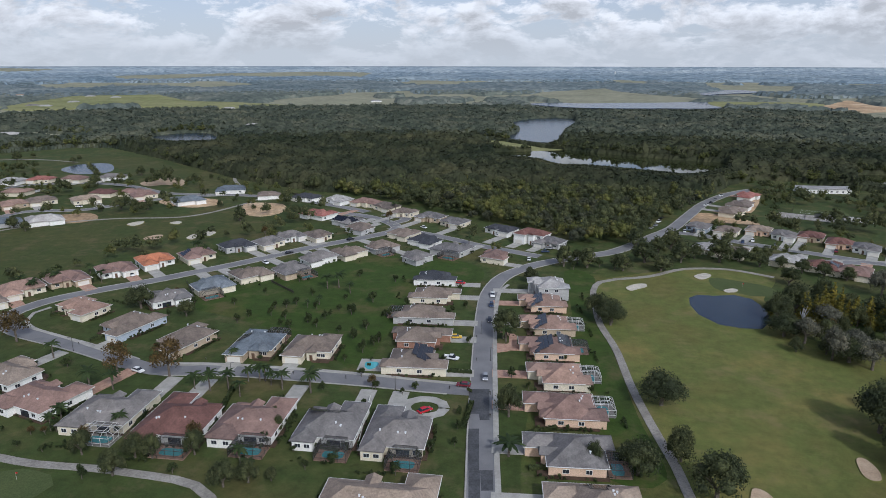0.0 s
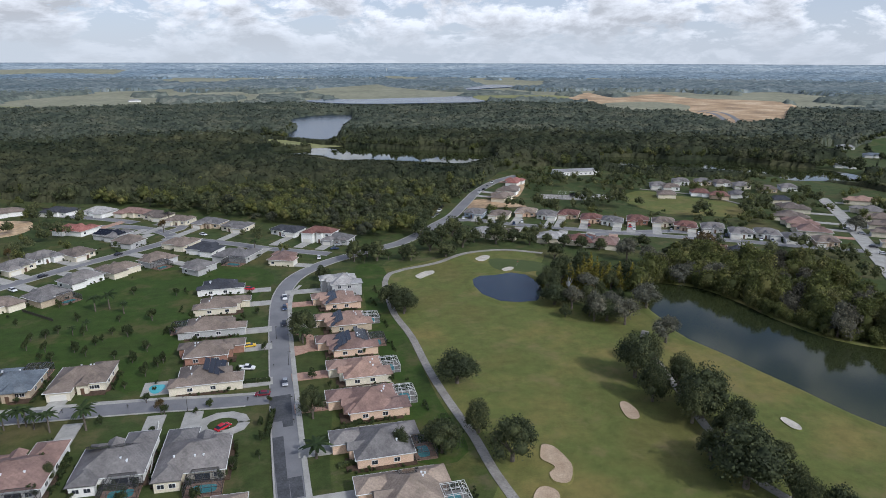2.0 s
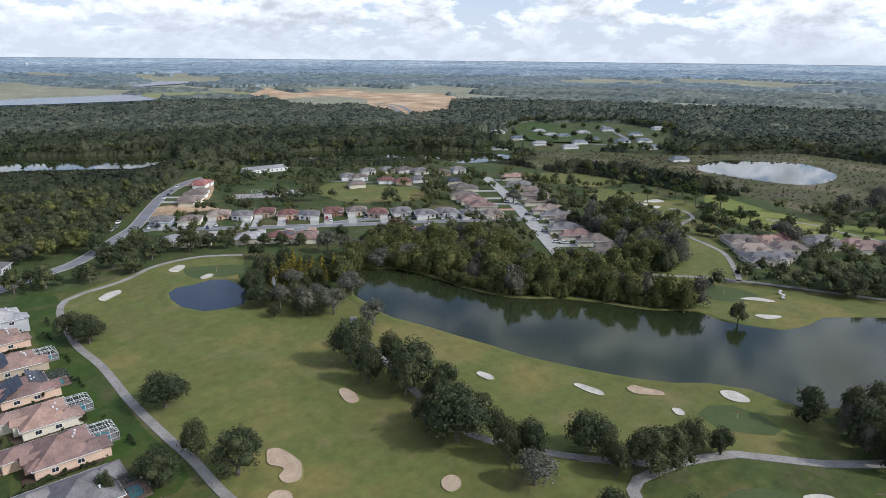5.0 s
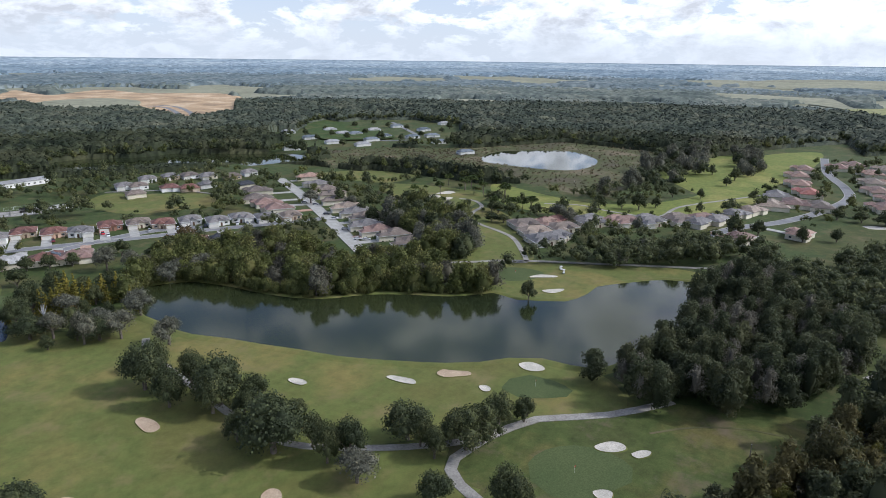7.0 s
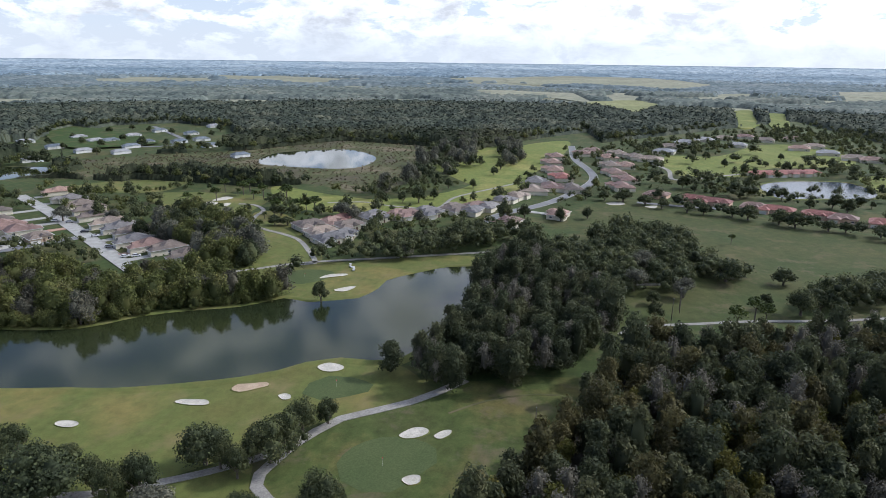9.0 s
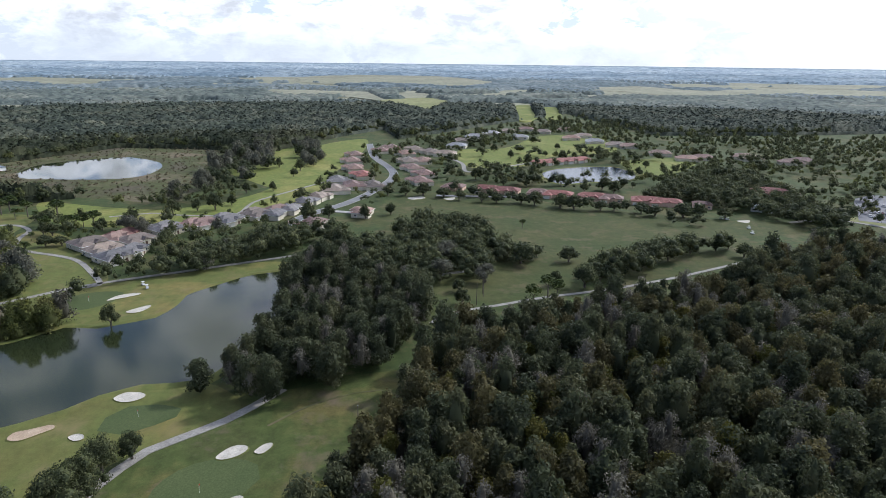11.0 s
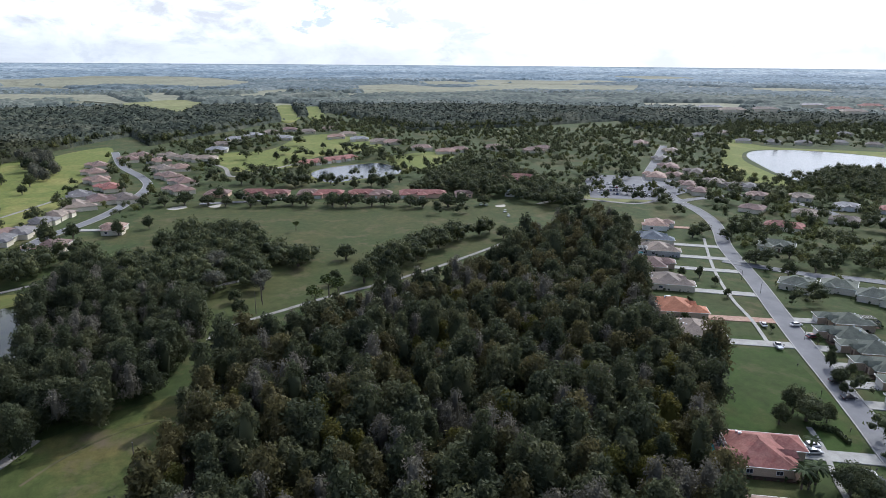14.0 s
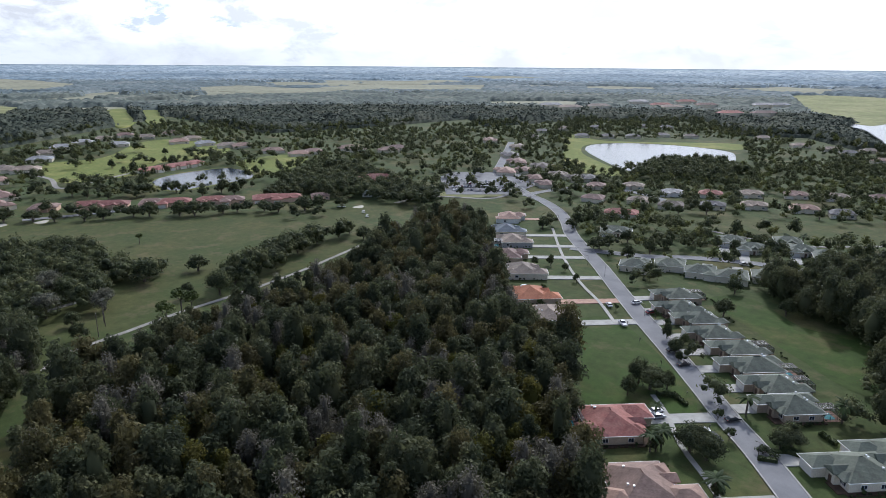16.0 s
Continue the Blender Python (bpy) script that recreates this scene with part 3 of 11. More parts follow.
# the ground sheet, to the horizon
geo = Geo()
RINGS = [0, 60, 120, 200, 300, 420, 560, 720, 900, 1100, 1250, 1400] + [1400 + 100 * k for k in range(1, 36)]
SEG = 144
for r in RINGS:
    for k in range(SEG):
        a = 2 * math.pi * k / SEG
        x, y = r * math.cos(a), r * math.sin(a)
        geo.v.append((x, y, land(x, y)))
for i in range(len(RINGS) - 1):
    for k in range(SEG):
        a, b = i * SEG + k, i * SEG + (k + 1) % SEG
        geo.f.append((a, a + SEG, b + SEG, b))
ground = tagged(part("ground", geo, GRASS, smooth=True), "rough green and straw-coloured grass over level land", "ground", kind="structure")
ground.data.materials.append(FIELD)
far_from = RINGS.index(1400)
# from 3200 m outwards the ground wears a colour with haze painted in
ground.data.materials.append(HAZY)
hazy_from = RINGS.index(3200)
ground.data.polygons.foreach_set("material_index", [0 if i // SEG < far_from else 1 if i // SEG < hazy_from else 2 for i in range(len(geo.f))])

# ---------------------------------------------------------------- trees
RNG = np.random.default_rng(7)


def blob(rng, r, rz, sub, wobble):
    """A lumpy closed form."""
    bm = bmesh.new()
    bmesh.ops.create_icosphere(bm, subdivisions=sub, radius=1.0)
    v = np.array([p.co[:] for p in bm.verts])
    f = np.array([[q.index for q in p.verts] for p in bm.faces])
    bm.free()
    v = v * (1 + wobble * rng.uniform(-1, 1, (len(v), 1)))
    return v * np.array((r, r, rz)), f


def crown(rng, radius, height, base, lobes, leaves, size, core=1, shape="round", droop=0.0, half=False):
    """A crown of lobes: dark lumpy hearts, and loose leaf clumps (small bent quads) over and between them."""
    V, F, n = [], [], 0
    cs = []
    for k in range(lobes):
        if shape == "round":
            a, q = rng.uniform(0, 2 * math.pi), math.sqrt(rng.uniform(0, 1))
            lr = radius * rng.uniform(0.27, 0.5)
            c = np.array((math.cos(a) * q * (radius - lr), math.sin(a) * q * (radius - lr), base + (height - base) * (0.30 + 0.50 * (1 - q * q) * rng.uniform(0.6, 1) + 0.1 * rng.uniform(-1, 1))))
            lz = min((height - base) * rng.uniform(0.24, 0.34), lr * rng.uniform(0.85, 1.15))
        else:
            u = (k + 0.5) / lobes
            lr = radius * (1.05 - 0.85 * u)
            a = rng.uniform(0, 2 * math.pi)
            c = np.array((math.cos(a) * lr * 0.35, math.sin(a) * lr * 0.35, base + (height - base) * u * 0.95))
            lz = (height - base) / lobes * 0.9
        cs.append((c, lr, lz))
        if core == 1:
            v, f = blob(rng, lr * 0.56, lz * 0.56, 1, 0.3)
            V.append(v + c)
            F.append(f + n)
            n += len(v)
    wts = np.array([lr * lr for _, lr, _ in cs])
    pick = rng.choice(lobes, leaves, p=wts / wts.sum())
    d = rng.normal(size=(leaves, 3))
    d[:, 2] = np.abs(d[:, 2]) * np.where(rng.uniform(size=leaves) < 0.75, 1, -0.6)
    d /= np.linalg.norm(d, axis=1)[:, None]
    c = np.array([cs[k][0] for k in pick])
    e = np.array([(cs[k][1], cs[k][1], cs[k][2]) for k in pick])
    p = c + d * e * rng.uniform(0.6, 1.12, (leaves, 1))
    if droop:
        p[:, 2] -= droop * rng.uniform(0, 1, leaves) ** 2 * (np.hypot(p[:, 0], p[:, 1]) / radius)
    nrm = d + rng.normal(size=(leaves, 3)) * 0.55
    nrm /= np.linalg.norm(nrm, axis=1)[:, None]
    u = np.cross(nrm, rng.normal(size=(leaves, 3)))
    u /= np.linalg.norm(u, axis=1)[:, None]
    w = np.cross(nrm, u)
    s = size * rng.uniform(0.55, 1.35, (leaves, 1))
    q = np.stack([p - u * s * 0.5, p + w * s * rng.uniform(0.25, 0.5, (leaves, 1)) + nrm * s * 0.15, p + u * s * rng.uniform(0.4, 0.6, (leaves, 1)), p - w * s * rng.uniform(0.25, 0.5, (leaves, 1)) - nrm * s * 0.12], 1).reshape(-1, 3)
    i = n + 4 * np.arange(leaves)
    V.append(q)
    F.append(np.stack([i, i + 1, i + 2], 1))
    if not half:
        F.append(np.stack([i, i + 2, i + 3], 1))
    return np.concatenate(V), np.concatenate(F)


def wood_crown(rng, radius, height, base, lobes, leaves, size, heart=0.46):
    """A tall crown of the closed wood: a dark heart hidden in many lobes of loose leaf clumps."""
    V, F, n = [], [], 0
    if heart:
        v, f = blob(rng, radius * heart, (height - base) * 0.44, 2, 0.22)
        V.append(v + np.array((0, 0, base + (height - base) * 0.46)))
        F.append(f)
        n = len(v)
    u = (np.arange(lobes) + rng.uniform(0, 1, lobes)) / lobes
    a = rng.uniform(0, 2 * math.pi, lobes)
    lr = radius * rng.uniform(0.28, 0.46, lobes)
    out = (radius - lr * 0.8) * np.sqrt(rng.uniform(0.25, 1, lobes)) * (1 - 0.75 * u ** 3)
    c = np.stack([np.cos(a) * out, np.sin(a) * out, base + (height - base) * (0.12 + 0.80 * u)], 1)
    pick = rng.choice(lobes, leaves, p=lr ** 2 / (lr ** 2).sum())
    d = rng.normal(size=(leaves, 3))
    d[:, 2] = d[:, 2] * 0.8 + 0.35
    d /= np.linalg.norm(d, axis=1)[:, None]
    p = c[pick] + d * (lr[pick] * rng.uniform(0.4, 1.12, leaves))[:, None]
    nrm = d + rng.normal(size=(leaves, 3)) * 0.6
    nrm /= np.linalg.norm(nrm, axis=1)[:, None]
    e = np.cross(nrm, rng.normal(size=(leaves, 3)))
    e /= np.linalg.norm(e, axis=1)[:, None]
    w = np.cross(nrm, e)
    k = size * rng.uniform(0.6, 1.4, (leaves, 1))
    q = np.stack([p - e * k * 0.5, p + w * k * rng.uniform(0.4, 0.6, (leaves, 1)), p + e * k * rng.uniform(0.4, 0.6, (leaves, 1))], 1).reshape(-1, 3)
    i = n + 3 * np.arange(leaves)
    V.append(q)
    F.append(np.stack([i, i + 1, i + 2], 1))
    return np.concatenate(V), np.concatenate(F)


def raw_mesh(name, v, f, material):
    me = bpy.data.meshes.new(name)
    me.vertices.add(len(v))
    me.vertices.foreach_set("co", np.ascontiguousarray(v, np.float32).ravel())
    me.loops.add(3 * len(f))
    me.loops.foreach_set("vertex_index", np.ascontiguousarray(f, np.int32).ravel())
    me.polygons.add(len(f))
    me.polygons.foreach_set("loop_start", np.arange(0, 3 * len(f), 3, dtype=np.int32))
    me.polygons.foreach_set("loop_total", np.full(len(f), 3, np.int32))
    me.materials.append(material)
    me.update(calc_edges=True)
    return me


def grove(name, pts, protos, material, label, lo=0.8, hi=1.25, category="trees", sizes=None):
    """Many trees as one mesh: every tree one of the forms, turned and scaled."""
    if len(pts) == 0:
        return None
    pts = np.asarray(pts, float)
    which = RNG.integers(0, len(protos), len(pts))
    V, F, n = [], [], 0
    for k, (v, f) in enumerate(protos):
        sel = pts[which == k]
        given = None if sizes is None else np.asarray(sizes, float)[which == k]
        m = len(sel)
        if not m:
            continue
        a = RNG.uniform(0, 2 * math.pi, m)
        s = RNG.uniform(lo, hi, m) if given is None else given
        sz = s * RNG.uniform(0.85, 1.2, m) if given is None else np.minimum(0.25 + 0.62 * s, 1.15) * RNG.uniform(0.92, 1.12, m)
        ca, sa = np.cos(a), np.sin(a)
        g = RISE * np.maximum(0, np.hypot(sel[:, 0], sel[:, 1]) - FLAT) ** 2
        X = (v[None, :, 0] * ca[:, None] - v[None, :, 1] * sa[:, None]) * s[:, None] + sel[:, 0:1]
        Y = (v[None, :, 0] * sa[:, None] + v[None, :, 1] * ca[:, None]) * s[:, None] + sel[:, 1:2]
        Z = v[None, :, 2] * sz[:, None] + g[:, None]
        V.append(np.stack([X, Y, Z], 2).reshape(-1, 3))
        F.append((f[None] + (n + len(v) * np.arange(m))[:, None, None]).reshape(-1, 3))
        n += m * len(v)
    ob = new(name, raw_mesh(name, np.concatenate(V), np.concatenate(F), material))
    return tagged(ob, label, category, kind="stuff")


def bounds(poly):
    p = np.asarray(poly, float)
    return p.min(0), p.max(0)


def plant(poly, spacing, clear=True, margin=0.0, holes=(), shores=(1.0,)):
    """Places for trees inside a polygon, about spacing apart, off the roads, houses and waters."""
    lo, hi = bounds(poly)
    nx, ny = max(1, int((hi[0] - lo[0]) / spacing)), max(1, int((hi[1] - lo[1]) / spacing))
    gx, gy = np.meshgrid(np.arange(nx + 1), np.arange(ny + 1))
    p = np.stack([gx.ravel() + 0.5 * (gy.ravel() % 2), gy.ravel()], 1) * spacing + lo
    p = p + RNG.uniform(-0.42, 0.42, p.shape) * spacing
    p = p[inside(p, poly)]
    for h in holes:
        if len(p):
            p = p[~inside(p, h)]
    for w in WATERS:
        for k in shores:
            if len(p):
                p = p[~inside(p * k, w)]
    if clear and len(p) and KEEP_OUT:
        ko = np.array(KEEP_OUT)
        good = np.ones(len(p), bool)
        for k in range(0, len(p), 400):
            q = p[k:k + 400]
            dd = (q[:, None, 0] - ko[None, :, 0]) ** 2 + (q[:, None, 1] - ko[None, :, 1]) ** 2
            good[k:k + 400] = ~(dd < (ko[None, :, 2] + margin) ** 2).any(1)
        p = p[good]
    return p

# ---------------------------------------------------------------- waters
lake('golf_pond', [(76.1, 281.9), (74.4, 273.2), (75.1, 261.5), (80.7, 251.2), (88.6, 248.2), (96.5, 248.4), (102.5, 256.7), (105.1, 267.4), (103.9, 283.6), (97.5, 288.5), (88.2, 286.2), (81.1, 286.7)], 'small blue pond beside a golf green', PONDWATER)
lake('golf_lake', [(150.4, 257.4), (159.7, 259.2), (168.2, 254.9), (176.4, 245.8), (181.5, 225.0), (183.1, 208.6), (191.0, 186.1), (207.6, 171.6), (217.4, 157.4), (226.9, 139.9), (240.8, 127.2), (240.7, 123.5), (239.3, 114.5), (244.3, 104.8), (249.2, 96.4), (263.2, 92.1), (275.0, 91.9), (291.0, 79.8), (303.5, 67.4), (306.6, 50.2), (294.9, 47.3), (255.6, 47.4), (236.7, 46.1), (217.2, 53.2), (195.5, 62.0), (192.9, 71.0), (192.2, 81.2), (186.0, 91.2), (177.8, 97.8), (170.6, 107.0), (162.3, 122.4), (154.1, 140.7), (150.4, 155.9), (145.8, 171.0), (142.3, 185.0), (137.6, 198.2), (136.7, 207.0), (138.0, 217.6), (138.5, 229.1), (141.9, 240.2)], 'long dark green lake along the golf course')
lake('marsh_lake', [(585.4, 329.3), (629.2, 339.9), (656.9, 333.3), (684.9, 304.5), (696.0, 274.9), (665.3, 237.0), (629.9, 220.5), (587.7, 219.6), (568.6, 234.5), (564.5, 261.7), (566.5, 293.0), (569.7, 312.6)], 'pale lake among brown marsh', PONDWATER)
lake('wood_lake', [(-19.3, 915.5), (-2.1, 1042.0), (-14.7, 1165.3), (13.7, 1234.3), (57.2, 1269.0), (96.9, 1251.3), (92.2, 1165.1), (71.1, 1061.9), (46.5, 880.5), (23.4, 863.6), (1.4, 885.7)], 'bright lake between dark woods', PONDWATER)
lake('long_lake', [(-34.7, 758.7), (7.4, 773.8), (48.7, 795.5), (87.3, 769.6), (130.6, 744.1), (171.8, 719.9), (213.7, 705.5), (196.5, 664.1), (159.3, 629.7), (135.6, 640.0), (98.2, 659.8), (64.7, 675.8), (41.0, 674.6), (18.9, 715.1), (-12.0, 737.0)], 'long lake below wooded banks')
lake('dark_pond', [(310.0, 640.0), (350.0, 640.0), (386.7, 610.7), (420.2, 608.2), (437.4, 591.7), (462.8, 552.6), (488.9, 520.3), (493.5, 487.8), (466.9, 462.2), (446.3, 472.8), (416.7, 482.1), (417.3, 507.1), (403.8, 526.1), (385.0, 548.0), (345.0, 575.0), (312.0, 590.0)], 'dark pond behind the houses')
lake('far_lake', [(19.8, 1674.0), (108.3, 1733.8), (198.9, 1748.9), (424.9, 1800.4), (504.5, 1741.3), (433.6, 1568.0), (309.5, 1540.5), (200.7, 1532.0), (97.4, 1562.1)], 'wide pale lake beyond the woods', PONDWATER)
lake('west_lake', [(-512.1, 863.1), (-508.1, 901.6), (-491.6, 919.8), (-462.7, 923.5), (-429.5, 888.7), (-411.8, 841.0), (-441.5, 823.8), (-474.6, 826.2)], 'small lake in the woods', PONDWATER)
lake('north_pond', [(-442.1, 579.1), (-446.1, 611.7), (-422.4, 622.5), (-397.5, 595.4), (-387.3, 568.9), (-407.4, 556.6)], 'small pond by the golf course', PONDWATER)
lake('village_pond', [(593.6, -136.6), (618.6, -157.5), (630.1, -186.4), (632.1, -214.2), (609.3, -222.6), (572.2, -219.1), (553.7, -199.0), (547.4, -170.0), (539.0, -142.4), (559.4, -134.7)], 'silver pond in front of red-roofed villas', PONDWATER)
lake('park_lake', [(526.9, -618.9), (556.9, -666.6), (547.4, -714.5), (514.2, -741.9), (467.1, -758.6), (414.3, -748.9), (376.4, -694.3), (362.2, -655.5), (386.4, -641.7), (403.8, -616.1), (396.8, -557.3), (387.2, -533.5), (409.5, -532.4), (434.0, -550.4), (468.7, -574.1)], 'bright lake beside a park', PONDWATER)
lake('east_lake', [(476.8, -1235.9), (490.1, -1335.7), (458.3, -1428.4), (373.8, -1323.0), (284.5, -1021.5), (318.4, -970.6), (367.2, -1060.3), (431.7, -1181.8)], 'large pale lake far off', PONDWATER)
lake('creek', [(297.0, 14.3), (302.6, 7.8), (301.2, -0.1), (295.4, -4.0), (286.4, 0.1), (286.3, 7.7)], 'narrow dark creek under trees')
lake('sky_pond', [(578.5, 2262.3), (718.5, 2441.3), (781.4, 2372.7), (739.8, 2270.9), (632.3, 2201.7), (563.6, 2135.9)], 'distant strip of water', PONDWATER)

# ---------------------------------------------------------------- fields and turf
sheet('pasture', [(-1169.1, 1367.7), (-1234.5, 1558.2), (-1296.4, 1797.9), (-1109.0, 1928.0), (-883.5, 1670.8), (-723.5, 1626.9), (-518.9, 1508.7), (-519.2, 1396.7), (-640.7, 1379.6), (-798.0, 1428.6), (-945.3, 1443.4), (-1000.3, 1325.8), (-1082.7, 1312.4)], 2.0, PASTURE, 'wide sunlit green and straw pasture', 'grass')
sheet('pasture', [(-6.8, 2019.4), (66.9, 2251.6), (302.8, 2533.0), (319.1, 2346.1), (431.3, 2066.2), (536.2, 1913.2), (401.3, 1779.6), (252.9, 1740.1), (109.5, 1722.5)], 2.0, FIELD, 'straw-coloured pasture beside a lake', 'grass')
sheet('pasture', [(-763.2, 884.3), (-725.7, 905.8), (-569.3, 834.4), (-589.8, 804.7), (-632.4, 786.2), (-685.9, 792.3)], 0.2, FIELD, 'straw-coloured meadow in the woods', 'grass')
sheet('pasture', [(-1238.5, 3945.4), (-879.1, 3893.6), (-823.6, 3382.2), (-1082.8, 3445.3), (-1264.0, 3271.4), (-1522.5, 3313.7), (-1618.1, 2924.4), (-1820.8, 2849.4), (-2020.5, 3118.7), (-1866.0, 3378.2), (-1532.8, 3709.9)], 2.0, FIELD, 'distant pale fields', 'grass')
sheet('pasture', [(-502.3, 2888.1), (-266.6, 3025.1), (-259.5, 2686.6), (-410.5, 2620.1)], 2.0, FIELD, 'distant pale field', 'grass')
sheet('pasture', [(-2989.6, 3550.9), (-2678.6, 3603.9), (-2656.1, 3391.7), (-2748.7, 3260.5)], 2.0, FIELD, 'distant pale field', 'grass')
sheet('pasture', [(-267.6, 2045.4), (-168.6, 2122.4), (-137.8, 1944.6), (-213.5, 1878.8)], 2.0, FIELD, 'distant pale field', 'grass')
sheet('pasture', [(-55.3, 900.9), (-15.8, 865.8), (26.9, 811.3), (53.2, 792.9), (6.1, 776.4), (-34.2, 781.7)], 0.2, PASTURE, 'green marsh edge beside the lake', 'grass')
sheet('pasture', [(494.4, 1812.4), (709.1, 1787.7), (712.1, 1664.7), (477.5, 1564.6)], 2.0, PASTURE, 'green marsh edge beside a lake', 'grass')
sheet('pasture', [(410.4, 3236.7), (564.3, 3083.0), (490.7, 2796.6), (396.4, 2931.6)], 2.0, FIELD, 'distant pale field', 'grass')
sheet('building_site', [(694.5, 1624.9), (786.3, 1783.4), (864.6, 1882.2), (831.2, 1653.6), (954.1, 1734.5), (1043.5, 1773.2), (1025.1, 1581.6), (1097.5, 1506.8), (1150.6, 1419.8), (1086.2, 1288.7), (757.7, 912.2), (654.4, 899.0), (698.6, 1087.1), (725.3, 1225.3), (635.9, 1310.1)], 2.0, EARTH, 'cleared orange and brown earth of a building site', 'bare earth')
sheet('building_site', [(694.6, 1430.1), (839.1, 1465.6), (852.2, 1327.4), (716.6, 1157.8), (637.3, 1157.2), (597.8, 1204.4)], 2.6, FIELD, 'scraped pale earth', 'bare earth')
sheet('marsh', [(592.8, 565.2), (602.1, 450.9), (658.3, 378.2), (775.0, 314.5), (765.9, 239.2), (749.8, 182.3), (650.5, 135.5), (531.0, 153.5), (470.1, 160.7), (489.5, 231.4), (483.1, 271.2), (500.9, 335.9), (489.1, 407.7), (504.6, 482.0)], 0.04, MARSH, 'brown and olive marsh scrub', 'grass')
sheet('marsh', [(460.5, 456.5), (549.3, 454.8), (655.6, 369.8), (528.8, 294.5), (513.8, 339.4), (484.0, 381.1), (454.3, 409.5)], 0.05, MARSH, 'brown and olive marsh scrub', 'grass')
sheet('meadow', [(617.0, 157.5), (655.3, 122.8), (697.2, 97.4), (802.1, 88.8), (864.2, 39.0), (736.5, 36.6), (576.5, 60.5), (518.9, 86.6), (564.6, 128.5)], 0.06, SUNTURF, 'sunlit green clearing', 'grass')
sheet('meadow', [(549.6, 574.3), (681.9, 682.8), (835.6, 700.2), (903.5, 637.1), (857.4, 523.8), (739.2, 436.3), (650.8, 434.7), (568.3, 471.1), (532.1, 513.3)], 0.2, GRASS, 'green clearing with scattered homes', 'grass')
sheet('pasture', [(2434.9, -679.4), (2521.7, -938.3), (2246.7, -1078.1), (2397.6, -1523.1), (2080.2, -1769.6), (1795.6, -1530.4), (1913.5, -1301.9), (2161.1, -1124.9), (2148.3, -800.0)], 2.0, FIELD, 'distant pale pasture', 'grass')
sheet('pasture', [(1590.4, 66.6), (1786.3, -68.1), (1560.0, -122.7), (1274.0, -67.8), (1503.8, -7.9)], 2.0, PASTURE, 'distant pale pasture', 'grass')
sheet('pasture', [(2158.8, 393.2), (2072.0, 84.1), (1663.5, 17.0), (1813.6, 130.7), (1988.1, 348.9)], 2.0, FIELD, 'distant pale pasture', 'grass')
sheet('pasture', [(2809.2, 385.2), (3194.0, 173.3), (3088.0, -122.7), (2686.9, -372.2), (2370.7, -248.1), (2631.3, 42.9), (2559.6, 238.3)], 2.0, FIELD, 'distant pale pasture', 'grass')
sheet('pasture', [(3059.2, 421.6), (3390.3, 185.4), (3316.2, -214.5), (2818.4, -419.9), (2362.0, -211.3), (2740.7, 14.8), (2629.1, 272.6)], 2.0, FIELD, 'distant pale pasture', 'grass')
sheet('pasture', [(1652.5, 45.6), (1795.1, -79.4), (1647.0, -138.1), (1320.0, -71.3), (1446.7, -8.0)], 2.0, PASTURE, 'distant pale pasture', 'grass')
sheet('pasture', [(2035.4, 384.5), (2034.8, 107.9), (1824.4, 81.0), (1827.2, 312.9)], 2.0, FIELD, 'distant pale pasture', 'grass')
sheet('pasture', [(933.2, 836.7), (981.3, 776.3), (947.0, 685.7), (877.2, 756.4)], 2.0, PASTURE, 'distant pale pasture', 'grass')
sheet('pasture', [(2113.1, 400.9), (2145.2, 281.4), (1979.0, 123.4), (1791.9, 284.3)], 2.0, FIELD, 'distant pale pasture', 'grass')
sheet('pasture', [(723.9, 711.8), (799.4, 735.3), (752.0, 625.2), (681.4, 510.1), (626.9, 521.7), (609.7, 581.1)], 2.0, LAWN, 'green meadow between scattered homes', 'grass')
sheet('pasture', [(1383.6, 862.2), (1423.9, 758.4), (1289.5, 686.4), (1268.9, 760.9)], 2.0, FIELD, 'distant pale pasture', 'grass')
sheet('pasture', [(1018.5, -2165.7), (792.1, -2284.0), (598.4, -1997.4), (458.3, -1343.8), (507.6, -1308.1), (616.9, -1420.9)], 2.0, PASTURE, 'distant pale pasture', 'grass')
sheet('pasture', [(2425.4, -846.8), (2184.7, -1002.0), (2309.3, -1297.9), (2123.7, -1839.3), (1814.1, -1545.2), (2023.1, -1322.0), (1903.8, -948.4), (2133.5, -780.7)], 2.0, FIELD, 'distant pale pasture', 'grass')
sheet('pasture', [(3268.2, -215.9), (3149.5, -321.7), (2761.0, -421.9), (2428.0, -274.1), (2683.2, -173.4)], 2.0, FIELD, 'distant pale pasture', 'grass')
sheet('pasture', [(2880.9, -2242.6), (2744.2, -2513.3), (2459.1, -2550.0), (2506.6, -2225.6)], 2.0, FIELD, 'distant pale pasture', 'grass')
sheet('pasture', [(2510.5, -1434.6), (2578.7, -1891.6), (2357.8, -1974.9), (2289.1, -1604.8)], 2.0, FIELD, 'distant pale pasture', 'grass')
sheet('meadow', [(1496.7, -270.6), (1527.9, -316.6), (1187.1, -254.2), (1145.7, -216.8)], 0.3, SUNTURF, 'green clearing in the woods', 'grass')
sheet('meadow', [(1485.9, -334.3), (1480.4, -366.3), (1154.4, -296.2), (1159.2, -271.1)], 0.3, SUNTURF, 'green clearing in the woods', 'grass')
sheet('meadow', [(1269.6, -234.5), (1503.8, -308.7), (1203.1, -262.9)], 0.3, SUNTURF, 'green clearing in the woods', 'grass')
sheet('meadow', [(1440.5, -338.3), (1481.7, -368.9), (1187.7, -302.9)], 0.3, SUNTURF, 'green clearing in the woods', 'grass')
